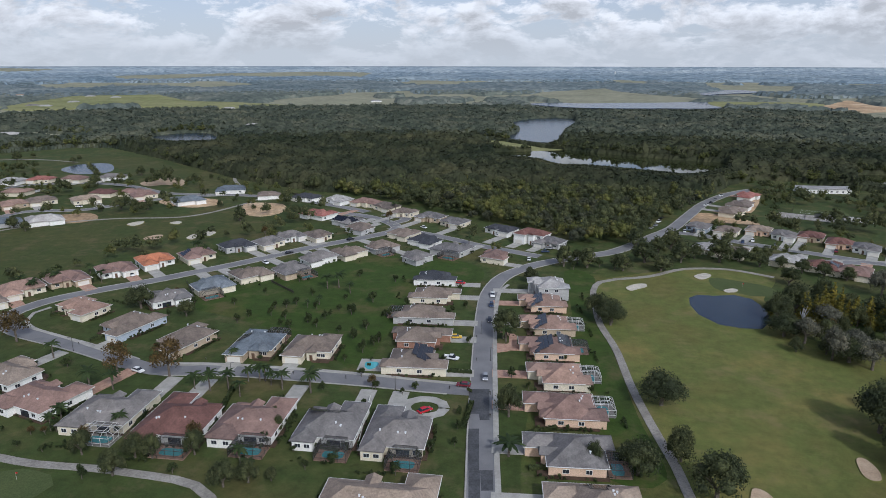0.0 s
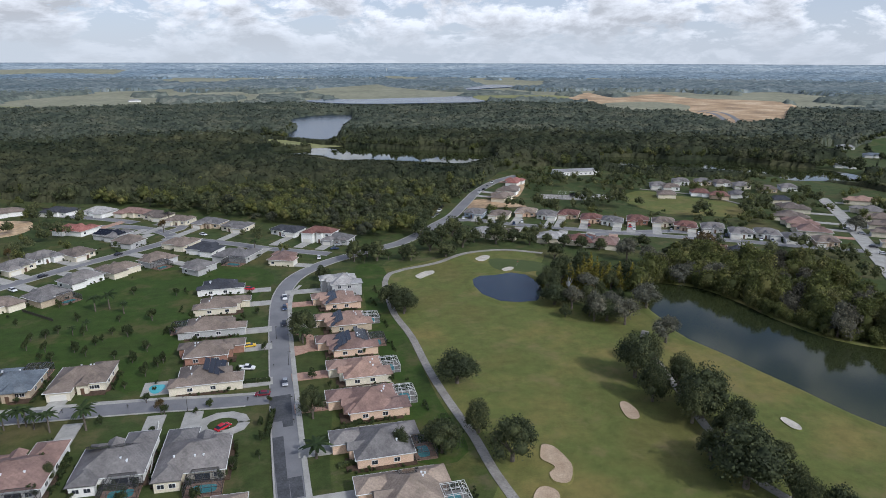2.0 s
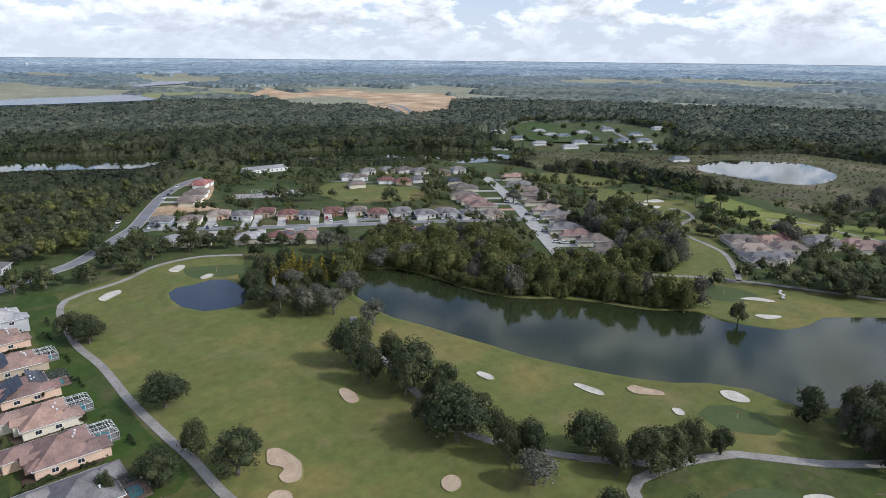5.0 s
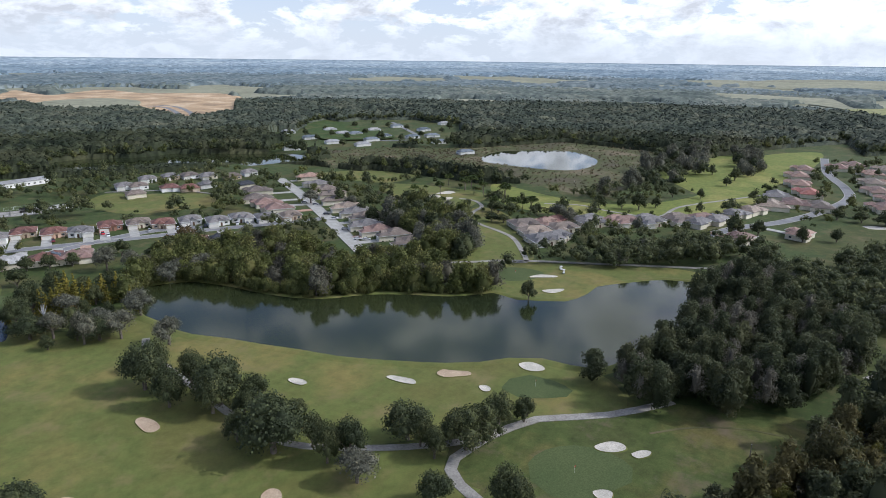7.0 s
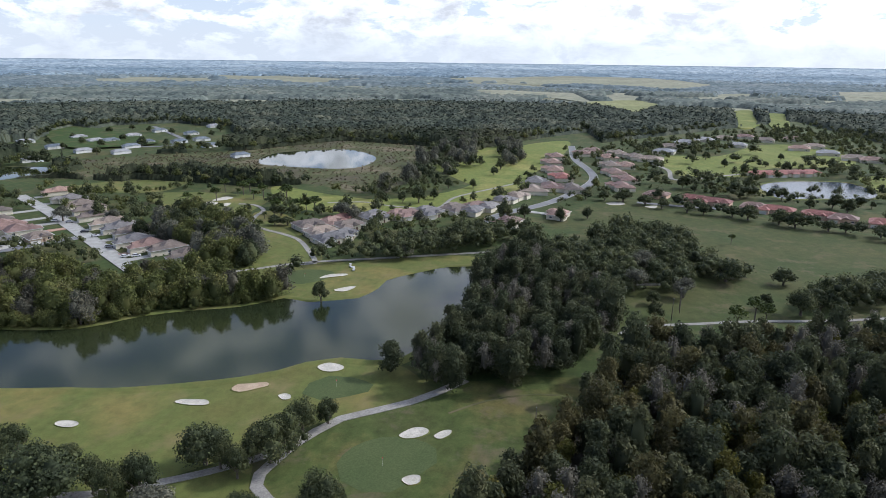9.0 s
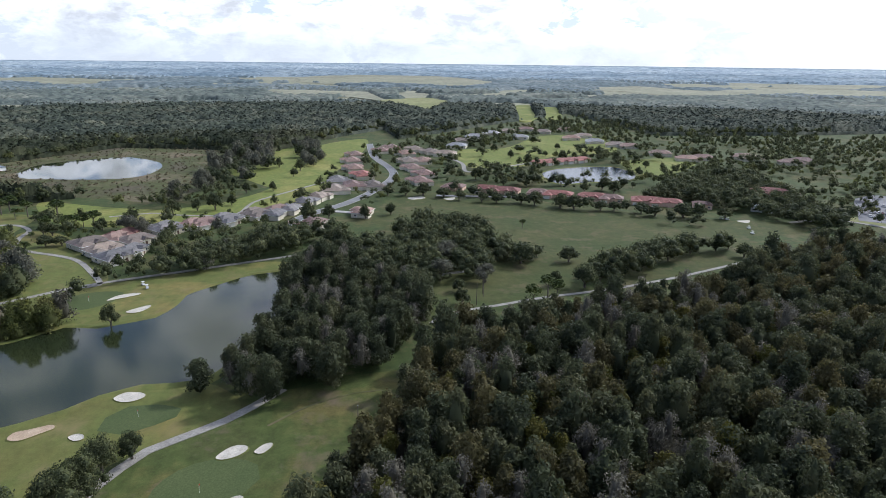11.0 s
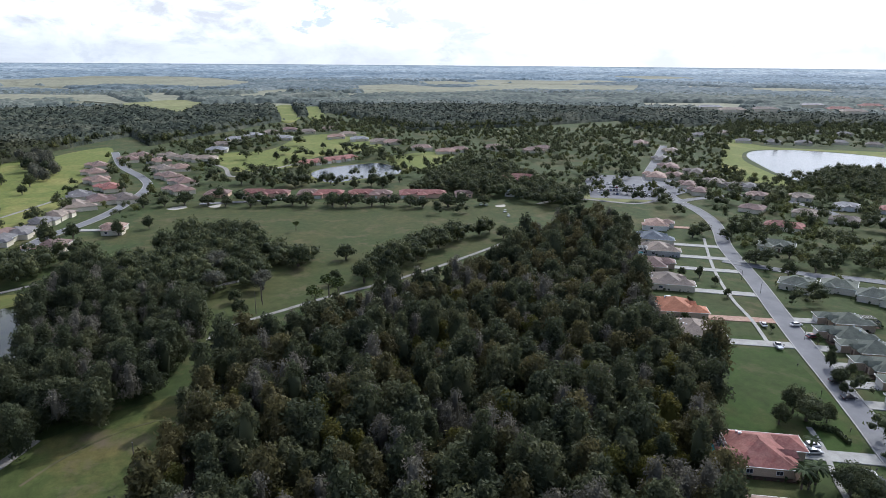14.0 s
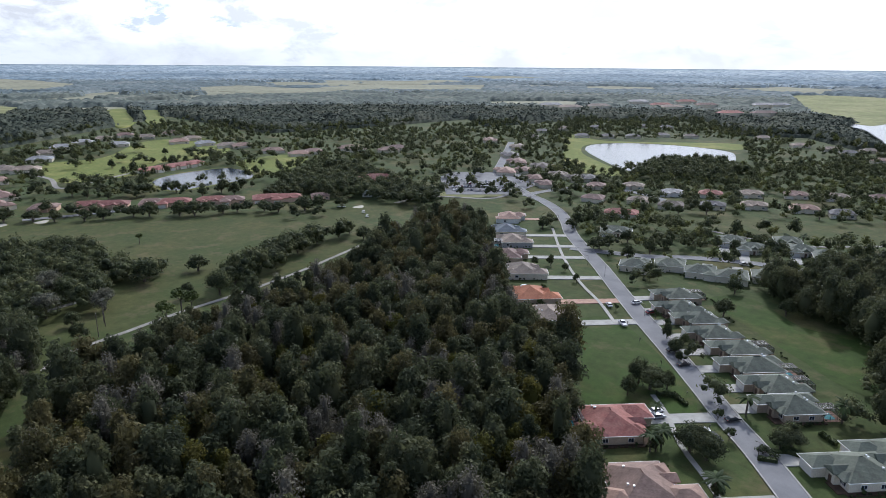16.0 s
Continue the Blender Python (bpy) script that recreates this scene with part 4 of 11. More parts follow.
sheet('golf_rough', [(35.6, 309.5), (82.1, 311.5), (96.4, 252.4), (140.2, 239.4), (141.0, 183.4), (153.4, 140.1), (176.4, 97.0), (192.7, 61.0), (186.4, 37.3), (195.2, 14.8), (192.5, -18.8), (112.9, -18.1), (54.8, 52.9), (3.1, 131.9)], 0.02, ROUGH, 'olive and straw golf rough under the trees', 'grass')
sheet('fairway', [(39.2, 299.0), (54.1, 311.1), (80.9, 323.5), (106.4, 326.6), (124.4, 316.2), (109.0, 284.3), (103.7, 263.5), (110.4, 241.4), (127.8, 224.0), (119.9, 167.7), (107.6, 117.9), (119.4, 96.4), (130.9, 82.1), (117.9, 74.4), (111.5, 63.9), (37.4, 102.4), (44.7, 135.5), (42.0, 153.2), (39.9, 182.1), (36.9, 222.3), (34.9, 268.2)], 0.05, FAIRWAY, 'mown golf fairway, straw and green', 'grass')
sheet('fairway', [(140.2, 239.4), (137.0, 225.1), (135.0, 204.7), (141.0, 183.4), (148.7, 154.2), (160.6, 121.1), (176.4, 97.0), (190.6, 80.5), (192.7, 61.0), (180.3, 47.6), (170.9, 49.7), (149.9, 72.6), (133.0, 84.9), (116.6, 99.5), (103.2, 119.6), (107.9, 161.4), (112.9, 195.3), (103.4, 209.4), (95.1, 237.4), (96.4, 252.4), (112.8, 237.4)], 0.045, FAIRWAY, 'mown golf fairway beside the lake', 'grass')
sheet('fairway', [(132.6, 75.6), (147.3, 71.3), (171.2, 46.4), (188.6, 26.3), (197.5, 4.4), (186.4, -4.9), (166.1, -1.1), (145.3, 11.2), (116.3, 34.8), (102.8, 55.2), (112.2, 68.2), (121.6, 74.1)], 0.045, ROUGH, 'olive golf rough around a putting green', 'grass')
sheet('fairway', [(249.2, 190.0), (279.2, 161.7), (290.9, 138.0), (297.7, 118.7), (314.6, 88.1), (323.6, 67.0), (320.9, 49.6), (315.4, 48.6), (297.6, 69.0), (281.8, 86.3), (259.1, 91.9), (247.5, 97.9), (241.4, 111.3), (238.9, 126.8), (239.0, 144.3), (247.3, 158.7)], 0.045, FAIRWAY, 'sunlit golf turf on the far shore', 'grass')
sheet('fairway', [(383.7, 220.1), (386.7, 201.6), (355.0, 169.0), (312.9, 141.8), (290.6, 134.6), (275.8, 159.7), (306.1, 175.5), (338.7, 196.2)], 0.05, FAIRWAY, 'sunlit golf fairway between trees', 'grass')
sheet('fairway', [(412.4, 323.1), (430.8, 302.9), (436.0, 263.0), (428.2, 233.2), (387.3, 224.4), (357.2, 224.3), (333.9, 226.7), (355.4, 259.7)], 0.05, FAIRWAY, 'sunlit golf turf with bunkers', 'grass')
sheet('fairway', [(471.7, 251.6), (453.4, 192.5), (446.3, 153.5), (449.3, 112.5), (473.2, 102.2), (576.5, 60.5), (538.0, 55.7), (446.0, 84.3), (405.2, 138.8), (398.9, 181.6), (414.6, 216.3)], 0.05, SUNTURF, 'sunlit golf fairway', 'grass')
sheet('fairway', [(407.4, 403.3), (449.8, 389.9), (475.0, 333.7), (427.1, 322.8), (413.4, 358.9)], 0.05, FAIRWAY, 'sunlit golf turf', 'grass')
sheet('fairway', [(363.6, 21.2), (391.5, 6.1), (415.5, 16.3), (472.2, 2.0), (499.4, -15.0), (504.9, -49.8), (481.8, -90.4), (443.4, -146.1), (407.9, -214.3), (395.0, -269.3), (374.8, -256.1), (360.5, -214.0), (333.7, -206.3), (306.7, -166.3), (281.2, -107.9), (261.2, -58.4), (236.8, -25.7), (229.1, -12.1), (279.7, -13.3), (316.2, -41.2), (377.8, -23.0)], 0.05, DARKLAWN, 'broad green golf fairway', 'grass')
sheet('fairway', [(263.3, 466.0), (278.3, 445.6), (306.4, 407.3), (289.0, 369.9), (264.4, 377.0), (236.8, 393.7), (233.8, 440.2)], 0.05, FAIRWAY, 'sunlit park grass', 'grass')
sheet('fairway', [(-325.5, 363.2), (-315.2, 379.9), (-270.7, 396.9), (-225.9, 411.0), (-197.4, 428.9), (-165.2, 410.0), (-154.5, 372.8), (-172.8, 356.9), (-196.3, 347.5), (-214.4, 336.5), (-218.0, 315.2), (-219.6, 284.9), (-242.6, 264.5), (-267.6, 231.3), (-339.6, 300.3)], 0.05, DARKLAWN, 'broad green golf fairway', 'grass')
sheet('fairway', [(-497.1, 613.0), (-471.6, 667.0), (-422.2, 673.3), (-324.9, 611.9), (-267.0, 587.4), (-155.3, 478.7), (-207.6, 507.6), (-294.9, 543.0), (-328.5, 518.8), (-388.9, 589.3)], 0.04, DARKLAWN, 'green golf turf by the woods', 'grass')
sheet('fairway', [(759.5, -76.8), (779.0, -133.1), (905.3, -203.5), (905.2, -278.6), (751.7, -260.4), (700.5, -170.2), (646.3, -145.2), (622.8, -84.0), (663.8, -66.7)], 0.06, SUNTURF, 'bright sunlit golf turf', 'grass')
sheet('fairway', [(667.5, -238.1), (691.0, -301.0), (651.6, -310.7), (584.4, -255.4), (590.4, -228.4)], 0.06, SUNTURF, 'bright sunlit turf by a pond', 'grass')
sheet('fairway', [(749.7, 137.9), (768.0, 105.0), (679.7, 83.1), (555.3, 82.7), (517.9, 73.6), (447.5, 110.9), (424.5, 154.3), (440.6, 162.8), (475.1, 120.7), (545.4, 98.7), (650.4, 126.0)], 0.06, SUNTURF, 'bright sunlit golf turf', 'grass')
sheet('fairway', [(653.3, -732.7), (573.1, -723.0), (458.3, -837.3), (422.8, -774.2), (518.0, -747.3), (564.3, -677.6), (515.0, -599.1), (423.8, -537.8), (377.0, -512.9), (395.5, -486.2), (463.7, -513.9)], 0.07, SUNTURF, 'bright sunlit lawn around a lake', 'grass')
sheet('fairway', [(269.7, -390.2), (222.0, -418.2), (179.0, -445.5), (153.2, -481.7), (121.8, -453.6), (101.7, -388.4), (149.7, -414.8), (187.4, -389.1), (212.4, -368.3), (241.8, -357.4)], 0.05, DARKLAWN, 'green fairway behind houses', 'grass')
sheet('lawn', [(144.4, -259.4), (133.2, -274.8), (104.2, -259.8), (86.0, -266.0), (71.9, -252.1), (63.0, -223.2), (71.0, -218.5), (89.6, -228.1), (112.1, -239.6)], 0.05, LAWN, 'deep green lawn behind a row of houses', 'grass')
sheet('lawn', [(160.7, -182.8), (154.7, -206.6), (100.0, -176.4), (91.8, -154.4), (113.7, -142.6), (140.6, -169.8)], 0.05, LAWN, 'empty mown grass lot', 'grass')
sheet('lawn', [(-128.0, 305.6), (-106.7, 323.5), (-82.7, 326.4), (-49.5, 330.5), (-21.4, 318.7), (-16.8, 292.1), (-39.4, 246.1), (-48.6, 222.0), (-50.4, 193.7), (-60.3, 201.2), (-78.2, 218.4), (-117.7, 236.5), (-140.2, 246.9), (-136.5, 277.5)], 0.04, LAWN, 'bright green open grass between gardens', 'grass')
sheet('lawn', [(24.3, 314.7), (37.4, 307.3), (33.4, 268.0), (35.6, 212.8), (37.1, 175.1), (39.1, 145.6), (25.1, 143.9), (22.2, 173.4), (21.9, 211.1), (23.8, 266.9)], 0.045, LAWN, 'green strip of grass behind gardens', 'grass')
sheet('pasture', [(409.6, -298.5), (407.6, -343.5), (373.5, -350.1), (382.8, -317.0)], 0.05, PASTURE, 'sunlit grass by a car park', 'grass')
sheet('putting_green', [(134.4, 59.0), (142.4, 57.7), (148.7, 52.0), (150.6, 43.1), (147.3, 35.8), (141.4, 34.1), (134.3, 37.7), (126.9, 42.2), (125.5, 48.9), (128.2, 55.4)], 0.09, GREEN, 'smooth bright green putting green', 'putting green')
sheet('putting_green', [(165.7, 83.4), (172.8, 84.0), (178.9, 79.7), (179.7, 71.9), (176.8, 63.8), (172.1, 63.9), (167.8, 68.7), (163.5, 76.4)], 0.09, GREEN, 'smooth green putting green by the lake', 'putting green')
sheet('putting_green', [(93.4, 312.1), (104.7, 309.0), (117.3, 301.0), (115.6, 289.1), (100.3, 288.2), (91.4, 296.3)], 0.09, GREEN, 'smooth green putting green by a pond', 'putting green')
sheet('putting_green', [(-128.5, 128.7), (-123.8, 130.7), (-114.7, 129.0), (-111.2, 125.3), (-112.6, 120.3), (-117.8, 116.0), (-126.3, 119.1)], 0.09, GREEN, 'smooth green putting green', 'putting green')
sheet('putting_green', [(271.0, 144.0), (280.5, 133.0), (279.7, 120.2), (267.5, 120.7), (258.5, 131.2)], 0.09, GREEN, 'smooth green putting green', 'putting green')

# ---------------------------------------------------------------- bunkers
sheet('sand_bunker', [(151.1, 117.7), (153.0, 116.8), (154.0, 113.3), (154.6, 109.3), (152.7, 107.3), (151.3, 109.8), (150.7, 113.8)], 0.30, SAND, 'pale sand bunker with a grass lip', 'bunker', depth=0.12, step=0.6)
sheet('sand_bunker', [(162.4, 105.5), (165.7, 105.4), (167.2, 102.1), (169.3, 97.5), (167.6, 95.7), (164.7, 98.4), (161.7, 102.0)], 0.30, BROWNSAND, 'damp brown sand bunker with a grass lip', 'bunker', depth=0.12, step=0.6)
sheet('sand_bunker', [(183.9, 86.1), (187.3, 83.6), (186.7, 78.6), (184.2, 77.1), (181.6, 79.9), (181.5, 83.4)], 0.30, SAND, 'pale sand bunker with a grass lip', 'bunker', depth=0.12, step=0.6)
sheet('sand_bunker', [(162.6, 89.7), (164.2, 88.3), (163.7, 86.2), (161.7, 85.3), (160.7, 87.2)], 0.30, SAND, 'pale sand bunker with a grass lip', 'bunker', depth=0.12, step=0.6)
sheet('sand_bunker', [(131.9, 142.6), (133.7, 142.5), (134.7, 138.5), (133.6, 136.0), (131.8, 136.9), (131.3, 139.9)], 0.30, SAND, 'pale sand bunker with a grass lip', 'bunker', depth=0.12, step=0.6)
sheet('sand_bunker', [(151.0, 47.3), (155.4, 44.6), (156.2, 41.3), (154.3, 39.8), (151.4, 41.7), (149.8, 45.1)], 0.30, SAND, 'pale sand bunker with a grass lip', 'bunker', depth=0.12, step=0.6)
sheet('sand_bunker', [(152.9, 37.9), (156.1, 36.1), (156.9, 34.0), (154.9, 33.7), (152.0, 35.7)], 0.30, SAND, 'pale sand bunker with a grass lip', 'bunker', depth=0.12, step=0.6)
sheet('sand_bunker', [(132.2, 40.9), (134.4, 39.2), (134.7, 36.9), (132.0, 36.4), (130.6, 38.6)], 0.30, SAND, 'pale sand bunker with a grass lip', 'bunker', depth=0.12, step=0.6)
sheet('sand_bunker', [(90.1, 160.1), (92.5, 160.7), (93.4, 155.8), (92.0, 151.5), (89.5, 151.2), (88.6, 153.8)], 0.30, BROWNSAND, 'damp brown sand bunker with a grass lip', 'bunker', depth=0.12, step=0.6)
sheet('sand_bunker', [(57.7, 141.3), (59.4, 144.3), (62.1, 142.8), (63.5, 136.5), (63.1, 132.5), (60.2, 127.7), (56.9, 128.5), (56.6, 132.0), (59.0, 134.4), (56.9, 138.2)], 0.30, BROWNSAND, 'damp brown sand bunker with a grass lip', 'bunker', depth=0.12, step=0.6)
sheet('sand_bunker', [(49.1, 123.2), (51.6, 126.8), (54.2, 127.1), (56.0, 124.4), (54.2, 119.7), (50.1, 117.1), (48.2, 119.2)], 0.30, BROWNSAND, 'damp brown sand bunker with a grass lip', 'bunker', depth=0.12, step=0.6)
sheet('sand_bunker', [(87.4, 106.0), (90.2, 106.1), (91.1, 103.8), (89.2, 101.0), (86.2, 100.9), (85.6, 103.4)], 0.30, BROWNSAND, 'damp brown sand bunker with a grass lip', 'bunker', depth=0.12, step=0.6)
sheet('sand_bunker', [(50.8, 292.3), (56.0, 297.7), (60.5, 298.3), (60.3, 294.2), (56.1, 290.5), (52.1, 287.7)], 0.30, SAND, 'pale sand bunker with a grass lip', 'bunker', depth=0.12, step=0.6)
sheet('sand_bunker', [(86.2, 313.3), (92.0, 318.4), (94.9, 316.1), (92.6, 311.4), (88.1, 308.3)], 0.30, SAND, 'pale sand bunker with a grass lip', 'bunker', depth=0.12, step=0.6)
sheet('sand_bunker', [(94.6, 293.7), (99.2, 296.6), (101.1, 294.5), (98.6, 291.1), (95.0, 290.7)], 0.30, SAND, 'pale sand bunker with a grass lip', 'bunker', depth=0.12, step=0.6)
sheet('sand_bunker', [(269.1, 123.0), (275.3, 120.7), (278.4, 113.7), (276.3, 112.2), (271.8, 118.3)], 0.30, SAND, 'pale sand bunker with a grass lip', 'bunker', depth=0.12, step=0.6)
sheet('sand_bunker', [(255.4, 110.1), (259.7, 107.2), (263.0, 103.0), (259.9, 102.3), (254.9, 105.1)], 0.30, SAND, 'pale sand bunker with a grass lip', 'bunker', depth=0.12, step=0.6)
sheet('sand_bunker', [(398.6, 269.2), (405.0, 266.8), (402.6, 258.7), (394.7, 260.0)], 0.30, SAND, 'pale sand bunker with a grass lip', 'bunker', depth=0.12, step=0.6)
sheet('sand_bunker', [(409.2, 268.0), (423.5, 265.8), (420.6, 257.9), (411.3, 260.7)], 0.30, SAND, 'pale sand bunker with a grass lip', 'bunker', depth=0.12, step=0.6)
sheet('sand_bunker', [(396.2, 253.6), (403.6, 253.3), (403.6, 249.4), (395.1, 248.0)], 0.30, SAND, 'pale sand bunker with a grass lip', 'bunker', depth=0.12, step=0.6)
sheet('sand_bunker', [(-249.3, 378.7), (-247.4, 385.1), (-242.8, 387.3), (-240.3, 379.8), (-243.1, 374.9)], 0.30, SAND, 'pale sand bunker with a grass lip', 'bunker', depth=0.12, step=0.6)
sheet('sand_bunker', [(-223.9, 384.9), (-221.9, 389.9), (-217.5, 388.8), (-216.9, 382.7)], 0.30, SAND, 'pale sand bunker with a grass lip', 'bunker', depth=0.12, step=0.6)
sheet('sand_bunker', [(-194.9, 351.5), (-194.4, 360.9), (-190.1, 357.4), (-189.7, 348.3)], 0.30, SAND, 'pale sand bunker with a grass lip', 'bunker', depth=0.12, step=0.6)
sheet('sand_bunker', [(-189.3, 360.2), (-188.4, 368.6), (-183.0, 365.1), (-183.4, 356.9)], 0.30, SAND, 'pale sand bunker with a grass lip', 'bunker', depth=0.12, step=0.6)
sheet('sand_bunker', [(-218.7, 346.0), (-217.6, 354.0), (-212.3, 356.0), (-209.4, 347.1), (-212.3, 341.7)], 0.30, BROWNSAND, 'damp brown sand bunker with a grass lip', 'bunker', depth=0.12, step=0.6)
sheet('earth_mound', [(-323.1, 516.7), (-324.8, 539.2), (-307.8, 547.3), (-290.2, 532.0), (-283.2, 511.0), (-300.1, 514.2), (-307.7, 505.3)], 0.3, BROWNSAND, 'bare brown earth of a cleared plot', 'bare earth')
sheet('sand_bunker', [(482.7, -9.1), (487.3, -19.8), (480.6, -22.0), (475.9, -13.1)], 0.30, SAND, 'pale sand bunker with a grass lip', 'bunker', depth=0.12, step=0.6)
sheet('sand_bunker', [(478.3, -36.0), (483.1, -44.9), (473.2, -41.9)], 0.30, SAND, 'pale sand bunker with a grass lip', 'bunker', depth=0.12, step=0.6)
sheet('sand_bunker', [(402.6, -224.9), (404.5, -234.5), (396.6, -229.3)], 0.30, SAND, 'pale sand bunker with a grass lip', 'bunker', depth=0.12, step=0.6)

# ---------------------------------------------------------------- streets and paths
ribbon('road', [(-3.9, 97.5), (-6.6, 133.1), (-8.5, 163.5), (-9.7, 186.8), (-11.0, 216.5), (-12.2, 249.4), (-11.7, 276.9), (-6.3, 300.2), (4.6, 317.0), (16.4, 328.2), (34.8, 340.9), (50.9, 350.5), (65.6, 367.3), (82.6, 391.0), (96.8, 411.0), (113.1, 444.4), (135.7, 489.6), (159.6, 524.7), (178.1, 543.4), (189.6, 552.2)], 7.0, 0.2, ASPHALT, 'pale asphalt main street curving past the houses', 'road', 0.45, ((-12.7, 185.6, 7.0), (-126.0, 186.7, 9.0)))
ribbon('road', [(-10.4, 185.9), (-26.4, 186.3), (-45.2, 187.8), (-64.5, 188.7), (-86.2, 189.4), (-103.9, 188.9), (-115.1, 187.1), (-126.2, 188.8), (-143.1, 195.7), (-160.8, 202.3), (-175.3, 206.6), (-189.6, 211.4), (-200.5, 218.0), (-206.5, 227.0), (-204.9, 236.9), (-200.3, 246.5), (-186.3, 261.7), (-171.9, 274.8), (-159.1, 288.6), (-143.2, 305.7), (-126.6, 326.4), (-112.8, 343.0), (-91.8, 364.2), (-75.4, 385.4), (-82.7, 403.9), (-105.9, 422.4), (-127.0, 426.8)], 7.0, 0.20500000000000002, ASPHALT, 'pale asphalt residential street', 'road', 0.45, ((-12.7, 185.6, 7.0), (-126.0, 186.7, 9.0)))
ribbon('road', [(-80.0, 390.6), (-60.6, 381.6), (-38.3, 368.2), (-20.8, 355.5), (-3.0, 346.1), (12.2, 338.1)], 6.0, 0.21, ASPHALT, 'pale asphalt residential street', 'road', 0.45, ())
ribbon('road', [(-82.1, 400.9), (-73.7, 416.3), (-91.4, 427.7)], 6.0, 0.22, ASPHALT, 'pale asphalt residential street', 'road', 0.45, ())
ribbon('road', [(-339.6, 336.3), (-343.5, 399.9), (-304.1, 415.6), (-281.0, 448.0), (-251.6, 468.9), (-219.6, 479.7), (-169.7, 468.2), (-129.1, 448.8), (-104.5, 433.1)], 6.5, 0.195, ASPHALT, 'pale asphalt residential street', 'road', 0.45, ())
ribbon('road', [(-440.9, 454.4), (-409.3, 500.5), (-367.0, 514.0), (-325.6, 505.7), (-276.0, 479.6), (-219.6, 479.7)], 6.0, 0.19, ASPHALT, 'pale asphalt residential street', 'road', 0.45, ())
ribbon('road', [(90.8, 398.1), (105.3, 398.0), (129.6, 380.3), (154.4, 365.7), (178.9, 351.3), (209.6, 334.0), (240.9, 318.0), (270.1, 299.9), (298.4, 283.8)], 6.5, 0.21, ASPHALT, 'pale concrete residential street lined with houses', 'road', 0.45, ())
ribbon('road', [(384.7, 411.3), (352.9, 358.1), (320.1, 308.0), (292.2, 266.5), (275.3, 242.3), (257.0, 215.1)], 7.5, 0.22, CONCRETE, 'sunlit concrete residential street', 'road', 0.45, ())
ribbon('road', [(157.7, 346.1), (191.3, 347.1), (220.5, 342.6), (241.6, 326.8)], 6.5, 0.22, ASPHALT, 'pale residential street', 'road', 0.45, ())
ribbon('road', [(369.0, 81.2), (390.3, 71.8), (428.5, 57.9), (463.3, 36.1), (507.1, 18.3), (573.1, 2.0), (625.9, 5.6), (703.6, 22.6), (814.2, 31.4)], 7.0, 0.22, ASPHALT, 'pale concrete street past pink-roofed houses', 'road', 0.45, ())
ribbon('road', [(42.0, -138.5), (55.1, -148.9), (70.5, -160.8), (83.6, -169.6), (98.7, -180.9), (121.0, -197.0), (146.1, -214.6), (172.2, -233.7), (206.7, -259.5), (241.0, -283.2), (260.9, -298.0), (283.1, -318.2), (308.8, -338.1), (338.5, -353.8), (364.4, -363.0), (407.6, -384.9), (444.9, -403.3), (475.1, -430.4), (531.5, -489.4), (638.4, -600.1)], 7.6, 0.2, ASPHALT, 'pale asphalt street between houses', 'road', 0.45, ())
ribbon('road', [(237.3, -271.9), (223.4, -279.5), (200.6, -294.2), (190.9, -305.8), (177.7, -316.9), (159.1, -328.8), (139.4, -336.2), (125.1, -340.5)], 6.0, 0.22, ASPHALT, 'pale residential street', 'road', 0.45, ())
ribbon('road', [(360.7, -356.4), (366.3, -381.0), (359.3, -435.4), (310.7, -439.7), (269.3, -423.8)], 6.0, 0.22, ASPHALT, 'pale residential street', 'road', 0.45, ())
ribbon('road', [(781.8, 1191.1), (781.8, 1138.3), (728.9, 1028.9), (653.8, 907.2)], 9.0, 2.9, ASPHALT, 'new grey road across bare earth', 'road', 0, ())
ribbon('road', [(806.8, 1206.2), (805.9, 1136.4), (741.7, 1008.0), (672.6, 905.8)], 9.0, 2.9, ASPHALT, 'new grey road across bare earth', 'road', 0, ())
ribbon('road', [(1050.0, 113.2), (1118.0, 83.9), (1183.7, 42.2), (1239.4, 24.3)], 6.0, 0.42, ASPHALT, 'distant pale road', 'road', 0, ())
ribbon('road', [(955.4, 108.0), (1091.4, 76.4), (1228.7, 1.6)], 6.0, 0.42, ASPHALT, 'distant pale road', 'road', 0, ())
ribbon('road', [(843.3, 637.9), (726.1, 508.6)], 6.0, 0.42, ASPHALT, 'distant pale road', 'road', 0, ())
ribbon('road', [(696.3, 626.2), (643.9, 512.4), (669.4, 481.3)], 6.0, 0.42, ASPHALT, 'distant pale road', 'road', 0, ())
ribbon('road', [(486.6, -118.2), (485.7, -73.5), (491.2, -31.3)], 6.0, 0.42, ASPHALT, 'distant pale road', 'road', 0, ())
ribbon('cart_path', [(124.4, 316.2), (106.4, 326.6), (84.0, 324.8), (64.8, 310.7), (47.8, 304.2), (39.7, 299.0), (35.3, 286.5), (34.0, 264.7), (33.9, 245.9), (36.9, 222.3), (37.9, 196.3), (39.3, 178.6), (40.8, 165.1), (42.5, 152.0), (43.4, 135.4), (45.9, 117.8)], 2.7, 0.22, PATHMAT, 'pale concrete golf cart path', 'path')
ribbon('cart_path', [(-144.4, 135.8), (-133.2, 134.3), (-122.4, 132.9), (-105.9, 132.9), (-95.5, 132.2), (-82.7, 131.0), (-76.7, 129.4), (-70.8, 125.3), (-65.0, 118.4)], 2.7, 0.22, PATHMAT, 'pale concrete golf cart path', 'path')
